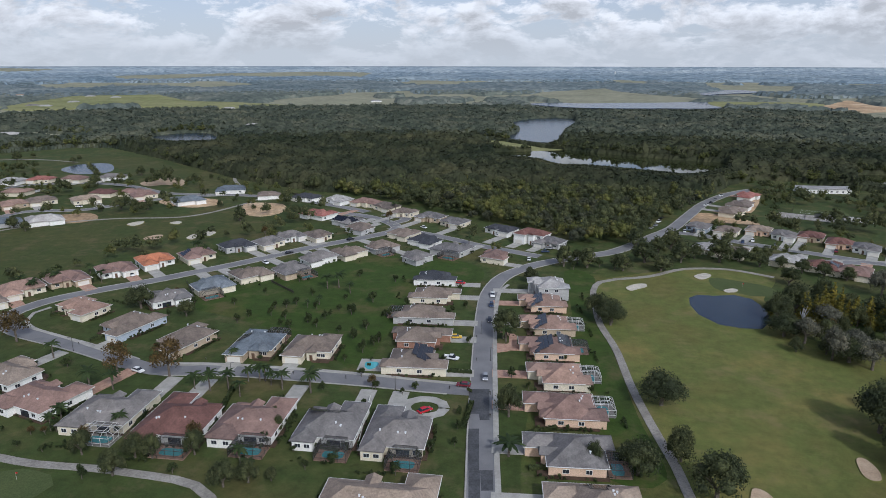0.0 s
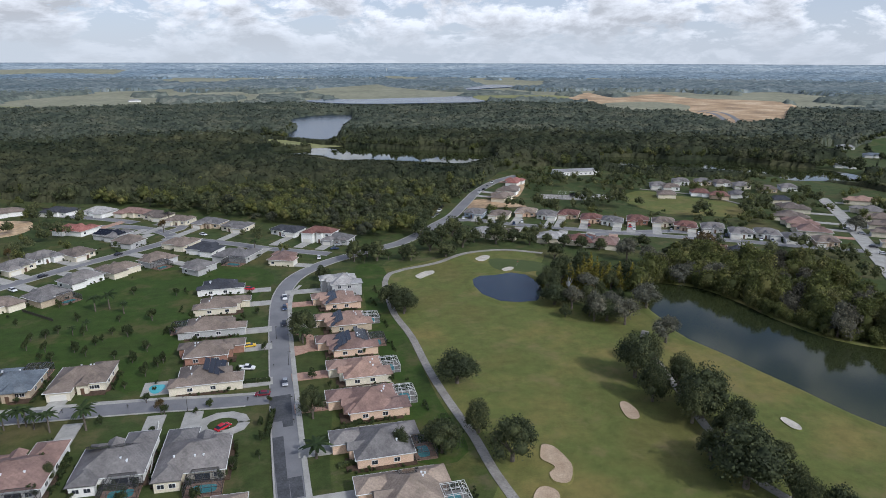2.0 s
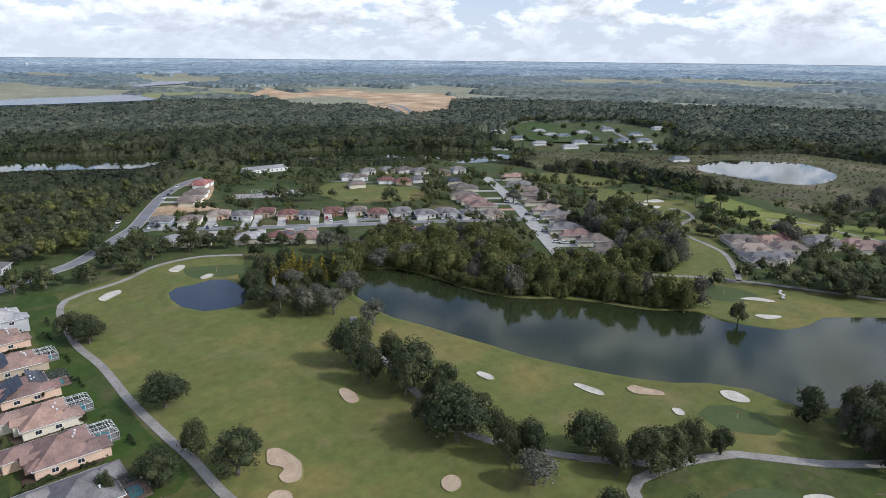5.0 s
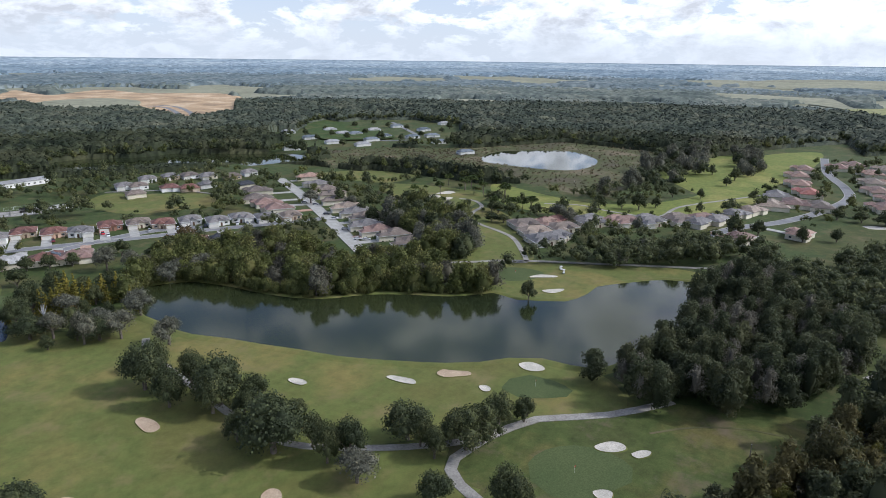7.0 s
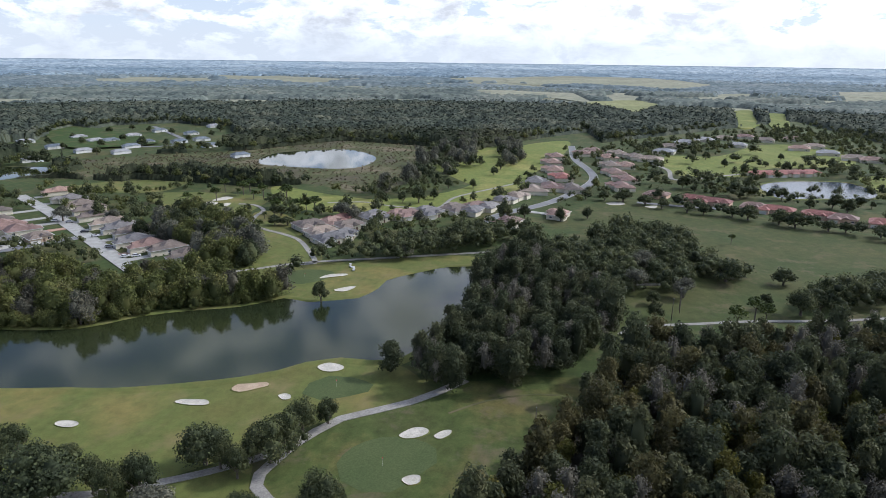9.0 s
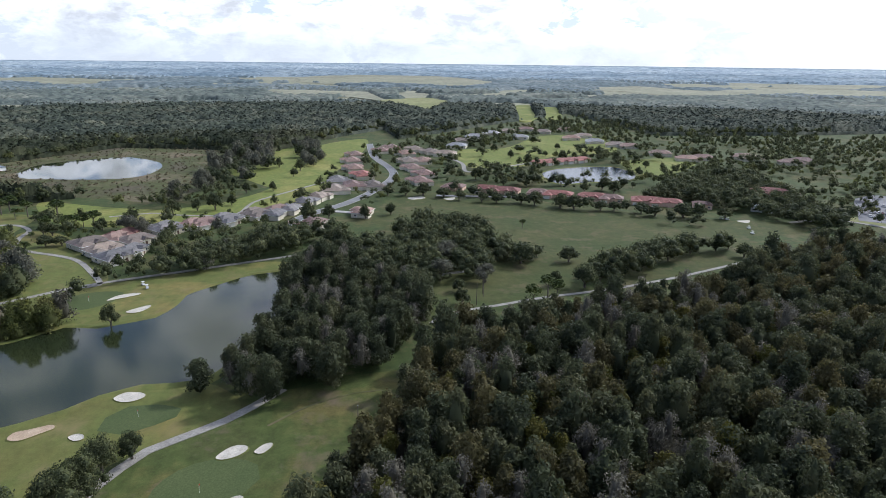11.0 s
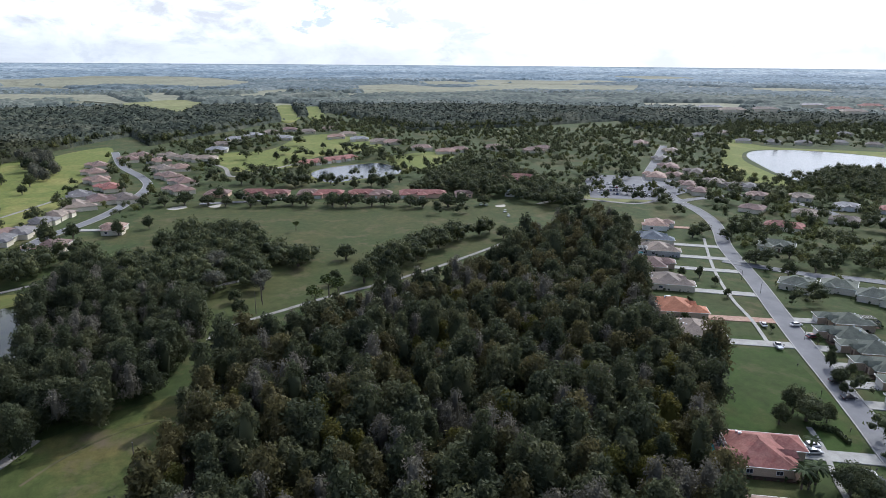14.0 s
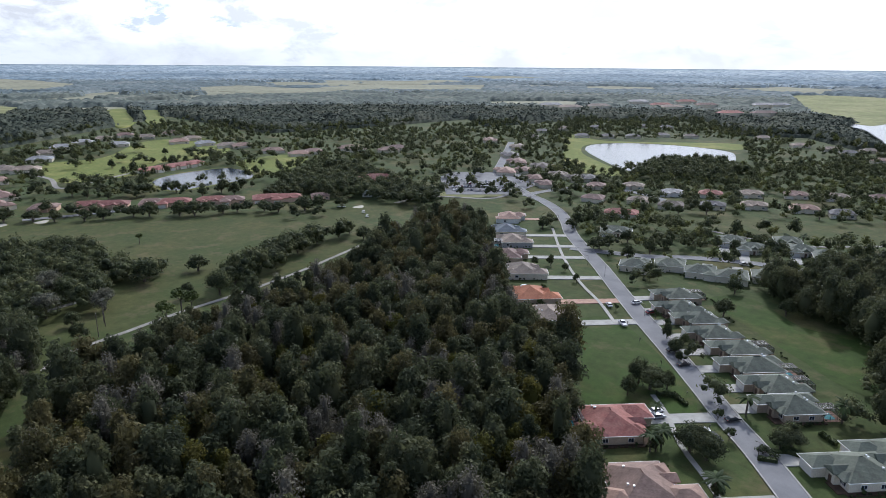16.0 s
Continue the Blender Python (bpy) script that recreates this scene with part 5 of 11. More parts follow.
ribbon('cart_path', [(187.4, 35.9), (176.9, 43.1), (169.4, 49.2), (160.5, 59.7), (155.1, 66.1), (147.2, 70.3), (138.5, 73.7), (131.5, 74.9), (125.7, 75.8), (121.0, 74.2), (117.1, 69.3), (114.8, 63.6), (111.0, 52.6)], 3.2, 0.22, PATHMAT, 'pale concrete golf cart path', 'path')
ribbon('cart_path', [(138.5, 73.7), (131.2, 80.1), (122.9, 89.2), (115.8, 98.9), (108.1, 111.9), (106.1, 122.6), (108.4, 144.0), (112.1, 161.5), (115.5, 180.4), (119.2, 197.7), (125.9, 209.1)], 2.7, 0.22, PATHMAT, 'pale concrete golf cart path', 'path')
ribbon('cart_path', [(250.7, 191.2), (259.3, 176.5), (274.1, 158.8), (286.4, 145.6), (290.3, 135.1), (309.7, 147.1), (328.4, 161.7), (337.9, 176.0), (344.8, 191.6), (354.0, 205.1), (373.1, 214.0), (391.5, 217.7), (404.8, 232.2), (404.5, 244.1)], 2.7, 0.22, PATHMAT, 'pale concrete golf cart path', 'path')
ribbon('cart_path', [(286.4, 145.6), (296.8, 127.9), (308.4, 104.2), (321.5, 78.2), (334.5, 52.2)], 2.7, 0.22, PATHMAT, 'pale concrete golf cart path', 'path')
ribbon('cart_path', [(238.0, -13.6), (246.0, -17.8), (251.4, -28.5), (256.9, -43.5), (265.5, -65.4), (272.0, -88.6), (279.9, -111.5), (291.2, -137.7), (309.0, -173.4), (326.0, -205.0)], 2.2, 0.22, PATHMAT, 'pale concrete golf cart path', 'path')
ribbon('cart_path', [(294.5, -0.0), (291.7, -15.6), (299.1, -21.5), (304.9, -38.7)], 2.7, 0.22, PATHMAT, 'pale concrete golf cart path', 'path')
ribbon('cart_path', [(425.7, 185.8), (435.8, 161.2), (429.2, 139.7), (431.1, 107.3), (471.9, 101.6), (518.6, 77.9), (551.6, 60.1)], 2.5, 0.22, PATHMAT, 'pale concrete golf cart path', 'path')
ribbon('cart_path', [(215.7, -373.6), (184.6, -377.1), (161.9, -385.0), (145.3, -404.0), (126.9, -433.8)], 2.7, 0.22, PATHMAT, 'pale concrete golf cart path', 'path')
ribbon('cart_path', [(699.5, -53.9), (656.9, -67.6), (603.8, -67.3), (617.0, -90.6), (664.9, -145.7)], 4, 0.22, PATHMAT, 'pale concrete golf cart path', 'path')
ribbon('cart_path', [(397.9, -258.8), (404.1, -294.5), (371.9, -325.0), (373.5, -350.1)], 4, 0.22, PATHMAT, 'pale concrete golf cart path', 'path')
ribbon('cart_path', [(-326.3, 337.9), (-306.4, 368.6), (-267.7, 392.3), (-222.6, 404.5), (-202.9, 441.5), (-194.1, 485.1)], 2.4, 0.22, PATHMAT, 'pale concrete golf cart path', 'path')
ribbon('cart_path', [(-570.6, 624.0), (-517.6, 639.1), (-456.3, 626.1)], 2.4, 0.22, PATHMAT, 'pale concrete golf cart path', 'path')
ribbon('cart_path', [(-257.5, 565.9), (-252.4, 548.3), (-233.6, 517.2)], 3, 0.22, PATHMAT, 'pale concrete golf cart path', 'path')
ribbon('cart_path', [(267.1, 472.7), (284.9, 456.3), (303.6, 434.2), (310.5, 405.5)], 2.5, 0.22, PATHMAT, 'pale concrete golf cart path', 'path')
ribbon('worn_track', [(165.9, 36.7), (172.7, 30.6), (179.0, 22.8), (183.7, 13.1), (185.1, 5.4), (182.5, 0.9), (177.4, -1.7)], 0.8, 0.13, MARSH, 'pale worn track across the golf rough', 'path', plant=False)
ribbon('pavement', [(-1.1, 112.1), (-2.4, 133.6), (-3.6, 152.8), (-4.8, 176.7), (-5.9, 199.1), (-7.1, 227.1), (-7.8, 249.9), (-7.2, 277.5), (-3.4, 289.7)], 1.5, 0.32, CONCRETE, 'pale concrete pavement along the street', 'pavement')
ribbon('pavement', [(-13.6, 189.3), (-26.9, 190.1), (-46.2, 192.1), (-66.0, 193.5)], 1.5, 0.32, CONCRETE, 'pale concrete pavement along the street', 'pavement')
ribbon('pavement', [(-69.9, 193.4), (-90.1, 194.0), (-106.1, 193.4), (-117.7, 192.0)], 1.5, 0.32, CONCRETE, 'pale concrete pavement along the street', 'pavement')
ribbon('pavement', [(-132.9, 194.6), (-148.0, 199.9), (-166.9, 207.7), (-186.6, 215.1), (-195.1, 222.2), (-198.1, 229.9), (-195.6, 236.7)], 1.5, 0.32, CONCRETE, 'pale concrete pavement along the street', 'pavement')
ribbon('pavement', [(60.0, -129.6), (71.7, -138.4), (84.3, -146.6), (96.4, -157.7), (106.2, -164.5)], 1.5, 0.32, CONCRETE, 'pale concrete pavement along the street', 'pavement')
ribbon('pavement', [(150.2, -201.9), (171.1, -216.7), (190.8, -228.2), (216.2, -246.3), (241.1, -266.7), (275.5, -297.3)], 1.5, 0.32, CONCRETE, 'pale concrete pavement along the street', 'pavement')

# repaired strips of the main street
sheet('asphalt_patch', [(-13.7, 186.3), (-7.2, 187.1), (-6.3, 168.3), (-9.1, 168.0), (-9.5, 171.5), (-12.6, 171.1)], 0.15, NEWASPHALT, 'dark freshly laid asphalt on the street', 'road', smooth=False)
sheet('asphalt_patch', [(-12.1, 163.0), (-9.0, 163.4), (-7.7, 143.8), (-10.5, 143.4)], 0.15, NEWASPHALT, 'dark freshly laid asphalt on the street', 'road', smooth=False)
sheet('asphalt_patch', [(-7.4, 143.8), (-4.2, 144.2), (-3.7, 136.0), (-6.7, 135.6)], 0.15, NEWASPHALT, 'dark freshly laid asphalt on the street', 'road', smooth=False)
sheet('asphalt_patch', [(-10.4, 143.4), (-7.4, 143.8), (-5.6, 114.8), (-8.1, 114.5)], 0.15, NEWASPHALT, 'dark freshly laid asphalt on the street', 'road', smooth=False)
sheet('asphalt_patch', [(86.6, -155.5), (82.7, -160.6), (78.4, -158.3), (82.4, -153.0)], 0.15, NEWASPHALT, 'dark freshly laid asphalt on the street', 'road', smooth=False)

# ---------------------------------------------------------------- kinds of tree
def limbs(rng, trunk_r, fork, height, spread, count=5):
    geo = Geo()
    geo.tube((0, 0, -0.3), (0, 0, fork), trunk_r * 1.25, trunk_r, 7)
    for k in range(count):
        a = 2 * math.pi * (k + rng.uniform(0, 0.6)) / count
        q = spread * rng.uniform(0.45, 0.75)
        m = (math.cos(a) * q * 0.5, math.sin(a) * q * 0.5, fork + (height - fork) * 0.3)
        geo.tube((0, 0, fork - 0.3), m, trunk_r * 0.65, trunk_r * 0.42, 5)
        geo.tube(m, (math.cos(a) * q, math.sin(a) * q, fork + (height - fork) * rng.uniform(0.5, 0.7)), trunk_r * 0.42, trunk_r * 0.15, 4)
    return geo


def tree_kind(name, label, seed, radius, height, base, lobes, leaves, size, leaf, core=1, shape="round", droop=0.0, trunk=0.35):
    """One tree with trunk and crown, kept far below ground as the pattern for its copies."""
    rng = np.random.default_rng(seed)
    root = empty(name.replace("far_oak", "live_oak"), pose(0, 0, 0), label, "tree")
    part("trunk", limbs(rng, trunk, base + 0.8, height * (0.8 if shape == "round" else 0.95), radius, 5 if shape == "round" else 2), BARK, root)
    v, f = crown(rng, radius, height, base, lobes, leaves, size, core, shape, droop)
    cr = new("crown", raw_mesh("crown", v, f, leaf))
    cr.parent = root
    return root


KINDS = {}
USED = set()


def species(key, label, variants, **kw):
    KINDS[key] = [tree_kind(key, label, 31 * k + len(key) * 7, **kw) for k in range(variants)]


species("live_oak", "broad dark green oak standing on mown grass", 4, radius=6.6, height=11.0, base=1.5, lobes=20, leaves=4600, size=0.46, leaf=OAKLEAF, trunk=0.45)
species("far_oak", "broad dark green oak on mown grass", 4, radius=6.5, height=11.0, base=1.2, lobes=15, leaves=1100, size=0.9, leaf=OAKLEAF, trunk=0.45)
species("yard_tree", "small dark round garden tree on a lawn", 3, radius=2.4, height=5.0, base=0.45, lobes=9, leaves=560, size=0.4, leaf=HEDGE, trunk=0.14)
species("mossy_oak", "grey oak hung with moss", 3, radius=6.0, height=11.5, base=3.0, lobes=16, leaves=3200, size=0.5, leaf=MOSSLEAF, droop=3.0, trunk=0.4)
species("autumn_tree", "brown thin-leaved tree in a garden", 2, radius=4.5, height=9.5, base=2.2, lobes=10, leaves=1200, size=0.5, leaf=foliage("rusty_leaves", (0.06, 0.045, 0.022), (0.10, 0.07, 0.03), (0.14, 0.10, 0.05)), core=0, trunk=0.25)
species("cypress", "narrow yellowing cypress at the waterside", 2, radius=2.3, height=11.0, base=0.6, lobes=9, leaves=420, size=0.7, leaf=GOLDLEAF, shape="cone", trunk=0.2)
species("pine_tree", "tall light green pine with a bare trunk", 2, radius=3.6, height=14.0, base=6.0, lobes=9, leaves=520, size=0.8, leaf=PINELEAF, core=0, trunk=0.22)


def frond_crown(rng, z, length, count, leaf_w):
    geo = Geo()
    for k in range(count):
        a = 2 * math.pi * k / count + rng.uniform(-0.2, 0.2)
        rise = rng.uniform(-0.1, 0.9)
        L = length * rng.uniform(0.85, 1.1)
        p, d = Vector((0, 0, z)), Vector((math.cos(a) * math.cos(rise), math.sin(a) * math.cos(rise), math.sin(rise)))
        s = Vector((-math.sin(a), math.cos(a), 0))
        pts = []
        for j in range(6):
            w = leaf_w * math.sin(math.pi * (0.12 + 0.88 * (1 - j / 5)) * 0.62) * (0.4 if j == 0 else 1)
            pts += [p + s * w - Vector((0, 0, w * 0.5)), p, p - s * w - Vector((0, 0, w * 0.5))]
            p = p + d * (L / 5)
            d = (d - Vector((0, 0, 0.32))).normalized()
        geo.add(pts, [q for j in range(5) for q in ((3 * j, 3 * j + 1, 3 * j + 4, 3 * j + 3), (3 * j + 1, 3 * j + 2, 3 * j + 5, 3 * j + 4))])
    return geo


KINDS["palm_tree"] = []
for k in range(3):
    rng = np.random.default_rng(90 + k)
    root = empty("palm_tree", pose(0, 0, 0), "palm tree with arching green fronds beside a street", "palm")
    tg = Geo()
    for j in range(4):
        tg.tube((0.05 * j * j * 0.3, 0, j * 1.45 - 0.2), (0.05 * (j + 1) ** 2 * 0.3, 0, j * 1.45 + 1.3), 0.24 - 0.02 * j, 0.21 - 0.02 * j, 7)
    part("trunk", tg, BARK, root)
    part("frond_crown", frond_crown(rng, 5.6, 3.0, 18, 0.42), PALMLEAF, root)
    KINDS["palm_tree"].append(root)


def tree(key, x, y, width, height):
    """One tree of a kind, of that width and height, standing at x, y."""
    if key == "live_oak" and math.hypot(x, y) > 300:
        key = "far_oak"
    pats = KINDS[key]
    if key == "far_oak":
        width *= 1.12
    elif x < -20 and y < 160:
        width, height = width * 0.82, height * 0.88
    k = int(abs(x * 7.3 + y * 3.1)) % len(pats)
    base = {"live_oak": (13.0, 11.0), "far_oak": (13.0, 11.0), "yard_tree": (4.6, 5.0), "mossy_oak": (12.0, 11.5), "autumn_tree": (9.0, 9.5), "cypress": (4.6, 11.0), "pine_tree": (7.2, 14.0), "palm_tree": (6.0, 7.0)}[key]
    m = pose(x, y, 0, 0, 0, (x * 37 + y * 91) % 360) @ Matrix.Diagonal((width / base[0], width / base[0], height / base[1], 1))
    if (key, k) in USED:
        ob = copy_thing(pats[k], m)
    else:
        USED.add((key, k))
        ob = pats[k]
        ob.matrix_basis = m
    keep_out(x, y, width * 0.45)
    ob["group"] = "oaks" if "oak" in key else key.replace("_", " ") + "s"
    return ob


# forms for woods, from near to far
WOOD_NEAR = [wood_crown(np.random.default_rng(200 + k), 4.6 + 0.6 * (k % 3), 13.0 + 1.1 * (k % 4), 1.5, 20 + k, 1700, 0.95) for k in range(8)]
WOOD_TALL = [wood_crown(np.random.default_rng(220 + k), 3.8, 16.0 + k, 3.0, 18, 1300, 0.9) for k in range(3)]
WOOD_BARE = [wood_crown(np.random.default_rng(230 + k), 4.2, 15.0, 4.0, 22, 1100, 0.6, 0.3) for k in range(3)]
WOOD_MID = [crown(np.random.default_rng(260 + k), 7.0, 10.6, 0.6, 9, 420, 1.0, 1, half=True) for k in range(6)]
TOWN_TREE = [crown(np.random.default_rng(290 + k), 6.0, 10.0, 1.2, 4, 240, 1.25, 1, half=True) for k in range(6)]
SHRUB = [crown(np.random.default_rng(330 + k), 0.9, 1.3, 0.0, 2, 12, 0.7, 1) for k in range(3)]
SCRUB = [crown(np.random.default_rng(350 + k), 2.4, 2.6, 0.0, 2, 16, 1.4, 1, half=True) for k in range(3)]

# ---------------------------------------------------------------- houses
def box_mesh(name, w, d, h, material):
    return mesh_of(name, Geo().box(0, 0, 0, w, d, h), material)


WIN_FRAME = mesh_of("window", Geo().box(0, 0, 0, 1.7, 0.10, 0.1).box(0, 0, 1.2, 1.7, 0.10, 0.1).box(-0.8, 0, 0.1, 0.1, 0.10, 1.1).box(0.8, 0, 0.1, 0.1, 0.10, 1.1).box(0, 0, 0.1, 0.06, 0.08, 1.1), TRIM)
WIN_PANE = box_mesh("pane", 1.5, 0.05, 1.1, GLASS)
DOOR = mesh_of("front_door", Geo().box(0, 0, 0, 1.1, 0.08, 2.2).box(0, 0.03, 0.3, 0.7, 0.06, 0.7).box(0, 0.03, 1.25, 0.7, 0.06, 0.7), gloss("brown_door", (0.12, 0.07, 0.045), 0.5))
gp = []
for k in range(4):
    gp += [(0.04, 0.55 * k + 0.02), (0.04, 0.55 * k + 0.5), (0.0, 0.55 * k + 0.53)]
gp = [(-0.05, 0.0)] + gp + [(-0.05, 2.2)]
gn = len(gp)
gd = Geo().add([(sx * 2.35, b, z) for sx in (-1, 1) for b, z in gp], [(k, k + 1, gn + k + 1, gn + k) for k in range(gn - 1)] + [tuple(range(gn)), tuple(range(2 * gn - 1, gn - 1, -1))])
GARAGE_DOOR = mesh_of("garage_door", gd, GARAGE)
VENT = mesh_of("roof_vent", Geo().box(0, 0, -0.2, 0.35, 0.35, 0.55).box(0, 0, 0.35, 0.5, 0.5, 0.06), METALROOF)
PANEL = mesh_of("solar_panel", Geo().box(0, 0, 0, 1.02, 1.66, 0.06), SOLAR)
HOUSES = []


def window(parent, x, y, z, rz):
    f = shared("window", WIN_FRAME, parent, x, y, z, rz)
    shared("pane", WIN_PANE, f, 0, 0, 0.1)


def cage(parent, x, y, w, d, frame_mat, pool=True):
    """A screened pool enclosure behind a house: deck, pool, bars and netting. It runs from y back to y - d."""
    part("pool_deck", Geo().box(x, y - d / 2, 0.02, w, d, 0.12), PAVER if frame_mat is BRONZE else CONCRETE, parent)
    if pool:
        pg = Geo()
        ring = [(x + (w * 0.33) * math.copysign(abs(math.cos(a)) ** 0.5, math.cos(a)), y - d * 0.52 + d * 0.25 * math.copysign(abs(math.sin(a)) ** 0.5, math.sin(a)), 0.17) for a in (2 * math.pi * k / 24 for k in range(24))]
        pg.add(ring, [tuple(range(24))])
        part("pool", pg, POOLWATER, parent, "turquoise swimming pool")
    fr, sc = Geo(), Geo()
    h0, h1, ins, r = 2.6, 3.6, 1.4, 0.06
    nx, ny = max(2, round(w / 2.2)), max(2, round(d / 2.2))

    def bar(a, b):
        fr.tube(a, b, r, r, 4)

    xs = [x - w / 2 + w * k / nx for k in range(nx + 1)]
    ys = [y - d * k / ny for k in range(ny + 1)]
    for px in xs:
        bar((px, y - d, 0.1), (px, y - d, h0))
        qx = min(max(px, x - w / 2 + ins), x + w / 2 - ins)
        bar((px, y - d, h0), (qx, y - d + ins, h1))
        bar((qx, y - d + ins, h1), (qx, y, h1))
    for py in ys:
        qy = max(py, y - d + ins)
        for sx in (-1, 1):
            bar((x + sx * w / 2, py, 0.1), (x + sx * w / 2, py, h0))
            bar((x + sx * w / 2, py, h0), (x + sx * (w / 2 - ins), qy, h1))
        bar((x - w / 2 + ins, qy, h1), (x + w / 2 - ins, qy, h1))
    for z in (1.0, h0):
        bar((x - w / 2, y - d, z), (x + w / 2, y - d, z))
        for sx in (-1, 1):
            bar((x + sx * w / 2, y, z), (x + sx * w / 2, y - d, z))
    a = [(x - w / 2, y), (x - w / 2, y - d), (x + w / 2, y - d), (x + w / 2, y)]
    b = [(x - w / 2 + ins, y), (x - w / 2 + ins, y - d + ins), (x + w / 2 - ins, y - d + ins), (x + w / 2 - ins, y)]
    v = [(p, q, 0.14) for p, q in a] + [(p, q, h0) for p, q in a] + [(p, q, h1) for p, q in b]
    sc.add(v, [(0, 1, 5, 4), (1, 2, 6, 5), (2, 3, 7, 6), (4, 5, 9, 8), (5, 6, 10, 9), (6, 7, 11, 10), (8, 9, 10, 11)])
    c = part("pool_cage", fr, frame_mat, parent, "screened pool enclosure with a metal frame")
    part("screen", sc, SCREEN, c, "fine dark insect screen")


def house(x, y, rot, w, d, roof="grey", wall="cream", opts="", drive=9.0):
    """A single-storey house, front towards its +y. opts: g garage on the other side, c cage, C white cage, p pool, s solar on a side, S solar at the back, b solar in front, t two storeys, x no drive, k under construction."""
    r = math.hypot(x, y)
    lod = 2 if r < 300 else 1 if r < 450 else 0
    rnd = random.Random(int(x * 10) * 7919 + int(y * 10))
    names = {"grey": "grey shingle", "brown": "brown shingle", "tan": "tan tile", "pink": "pink clay tile", "rose": "rose-brown tile", "orange": "orange clay tile", "maroon": "maroon", "red": "worn red tile", "navy": "dark slate", "blue": "blue-grey", "green": "grey-green tile", "pale": "pale grey"}
    kinds = {"cream": "cream stucco", "white": "white", "grey": "grey stucco", "tan": "tan stucco", "blue": "pale blue", "brick": "brick", "peach": "peach stucco"}
    h = 10.0 if "T" in opts else 5.6 if "t" in opts else 3.0
    extra = " and screened pool" if "c" in opts or "C" in opts else " and solar panels" if any(q in opts for q in "sSb") else " beside a lawn"
    root = empty("house", pose(x, y, land(x, y), 0, 0, rot), "%s house, %s roof%s" % (kinds[wall], names[roof], extra), "house", "houses")
    sg = -1 if "g" in opts else 1
    dm = d * 0.72
    yc = -d * 0.14
    yf, yb = yc + dm / 2, yc - dm / 2
    gw, gx = min(7.2, w * 0.44), sg * (w / 2 - min(7.2, w * 0.44) / 2)
    bw = w * rnd.uniform(0.36, 0.46)
    bx = -sg * (w / 2 - bw / 2) if rnd.random() < 0.6 else sg * (w / 2 - bw / 2)
    bd = d * 0.14
    wl = Geo().box(0, yc, 0, w, dm, h)
    wl.box(gx, (yf + d / 2) / 2 - 0.1, 0, gw - 0.1, d / 2 - yf + 0.2, h - 0.004)
    wl.box(bx, yb - bd / 2 + 0.1, 0, bw - 0.1, bd + 0.2, h - 0.008)
    ex = -sg * w * 0.10
    wl.box(ex, yf + 0.8, 0, 3.2, 1.6, h + 0.3)
    part("wall", wl, WALLS[wall], root)
    hips = [(0, yc, w, dm, h), (gx, (yf - dm * 0.25 + d / 2) / 2, gw, d / 2 - yf + dm * 0.25, h + 0.02), (bx, yb - bd / 2 + dm * 0.15, bw, bd + dm * 0.3, h + 0.015), (ex, yf - 0.6, 3.2, 5.0, h + 0.35, 0.6, 0.4, 0.8)]
    if lod and rnd.random() < 0.6:
        hips.append((-sg * w * 0.3, yf - dm * 0.1, w * 0.3, dm * 0.35, h + 0.03))
    rf = Geo().hip(*hips[0])
    if not lod:        # far off, the wings stay one with the roof
        for q in hips[1:]:
            rf.hip(*q)
    rp = part("roof", rf, ROOFS[roof], root)
    if lod:
        for q in hips[1:]:
            part("wing_roof", Geo().hip(*q), ROOFS[roof], root)
    if lod:            # white gutters round the eaves
        gt = Geo()
        for cx, cy, ww, dd, hh in ((0, yc, w, dm, h), (gx, (yf - dm * 0.25 + d / 2) / 2, gw, d / 2 - yf + dm * 0.25, h + 0.02)):
            a, b = ww / 2 + 0.61, dd / 2 + 0.61
            n = len(gt.v)
            gt.v += [(cx + sx * (a + o), cy + sy * (b + o), hh + z) for o in (-0.06, 0.06) for z in (0.03, 0.18) for sx, sy in ((-1, -1), (1, -1), (1, 1), (-1, 1))]
            for k in range(4):
                m = (k + 1) % 4
                gt.f += [(n + i + k, n + i + m, n + j + m, n + j + k) for i, j in ((8, 12), (12, 4), (4, 0), (0, 8))]
        part("gutter", gt, TRIM, rp, "white eaves gutter")
    if lod == 2:       # a rounded cap on the ridge
        rc = Geo()
        for cx, cy, ww, dd, hh in ((0, yc, w, dm, h), (gx, (yf - dm * 0.25 + d / 2) / 2, gw, d / 2 - yf + dm * 0.25, h + 0.02)):
            a, b = ww / 2 + 0.55, dd / 2 + 0.55
            top = hh + 0.2 + min(a, b) * 0.46
            k = abs(a - b)
            e = [(cx - k, cy, top), (cx + k, cy, top)] if a >= b else [(cx, cy - k, top), (cx, cy + k, top)]
            if hh == h:
                rc.tube(e[0], e[1], 0.15, 0.15, 6)
        part("ridge_cap", rc, ROOFS[roof], rp)
        part("patio_door", Geo().box(-bx * 0.55, yb - 0.03, 0.1, 3.6, 0.1, 2.2), GLASS, root, "dark sliding glass door")
    shared("garage_door", GARAGE_DOOR, root, gx, d / 2 + 0.02, 0, 0)
    if lod:
        shared("front_door", DOOR, root, ex, yf + 1.63, 0, 0)
    spots = [(-sg * w * 0.34, yf + 0.03, 0)]
    if lod:
        spots += [(w / 2 + 0.03, yc - dm * 0.25, 90), (-w / 2 - 0.03, yc + dm * 0.2, 90)]
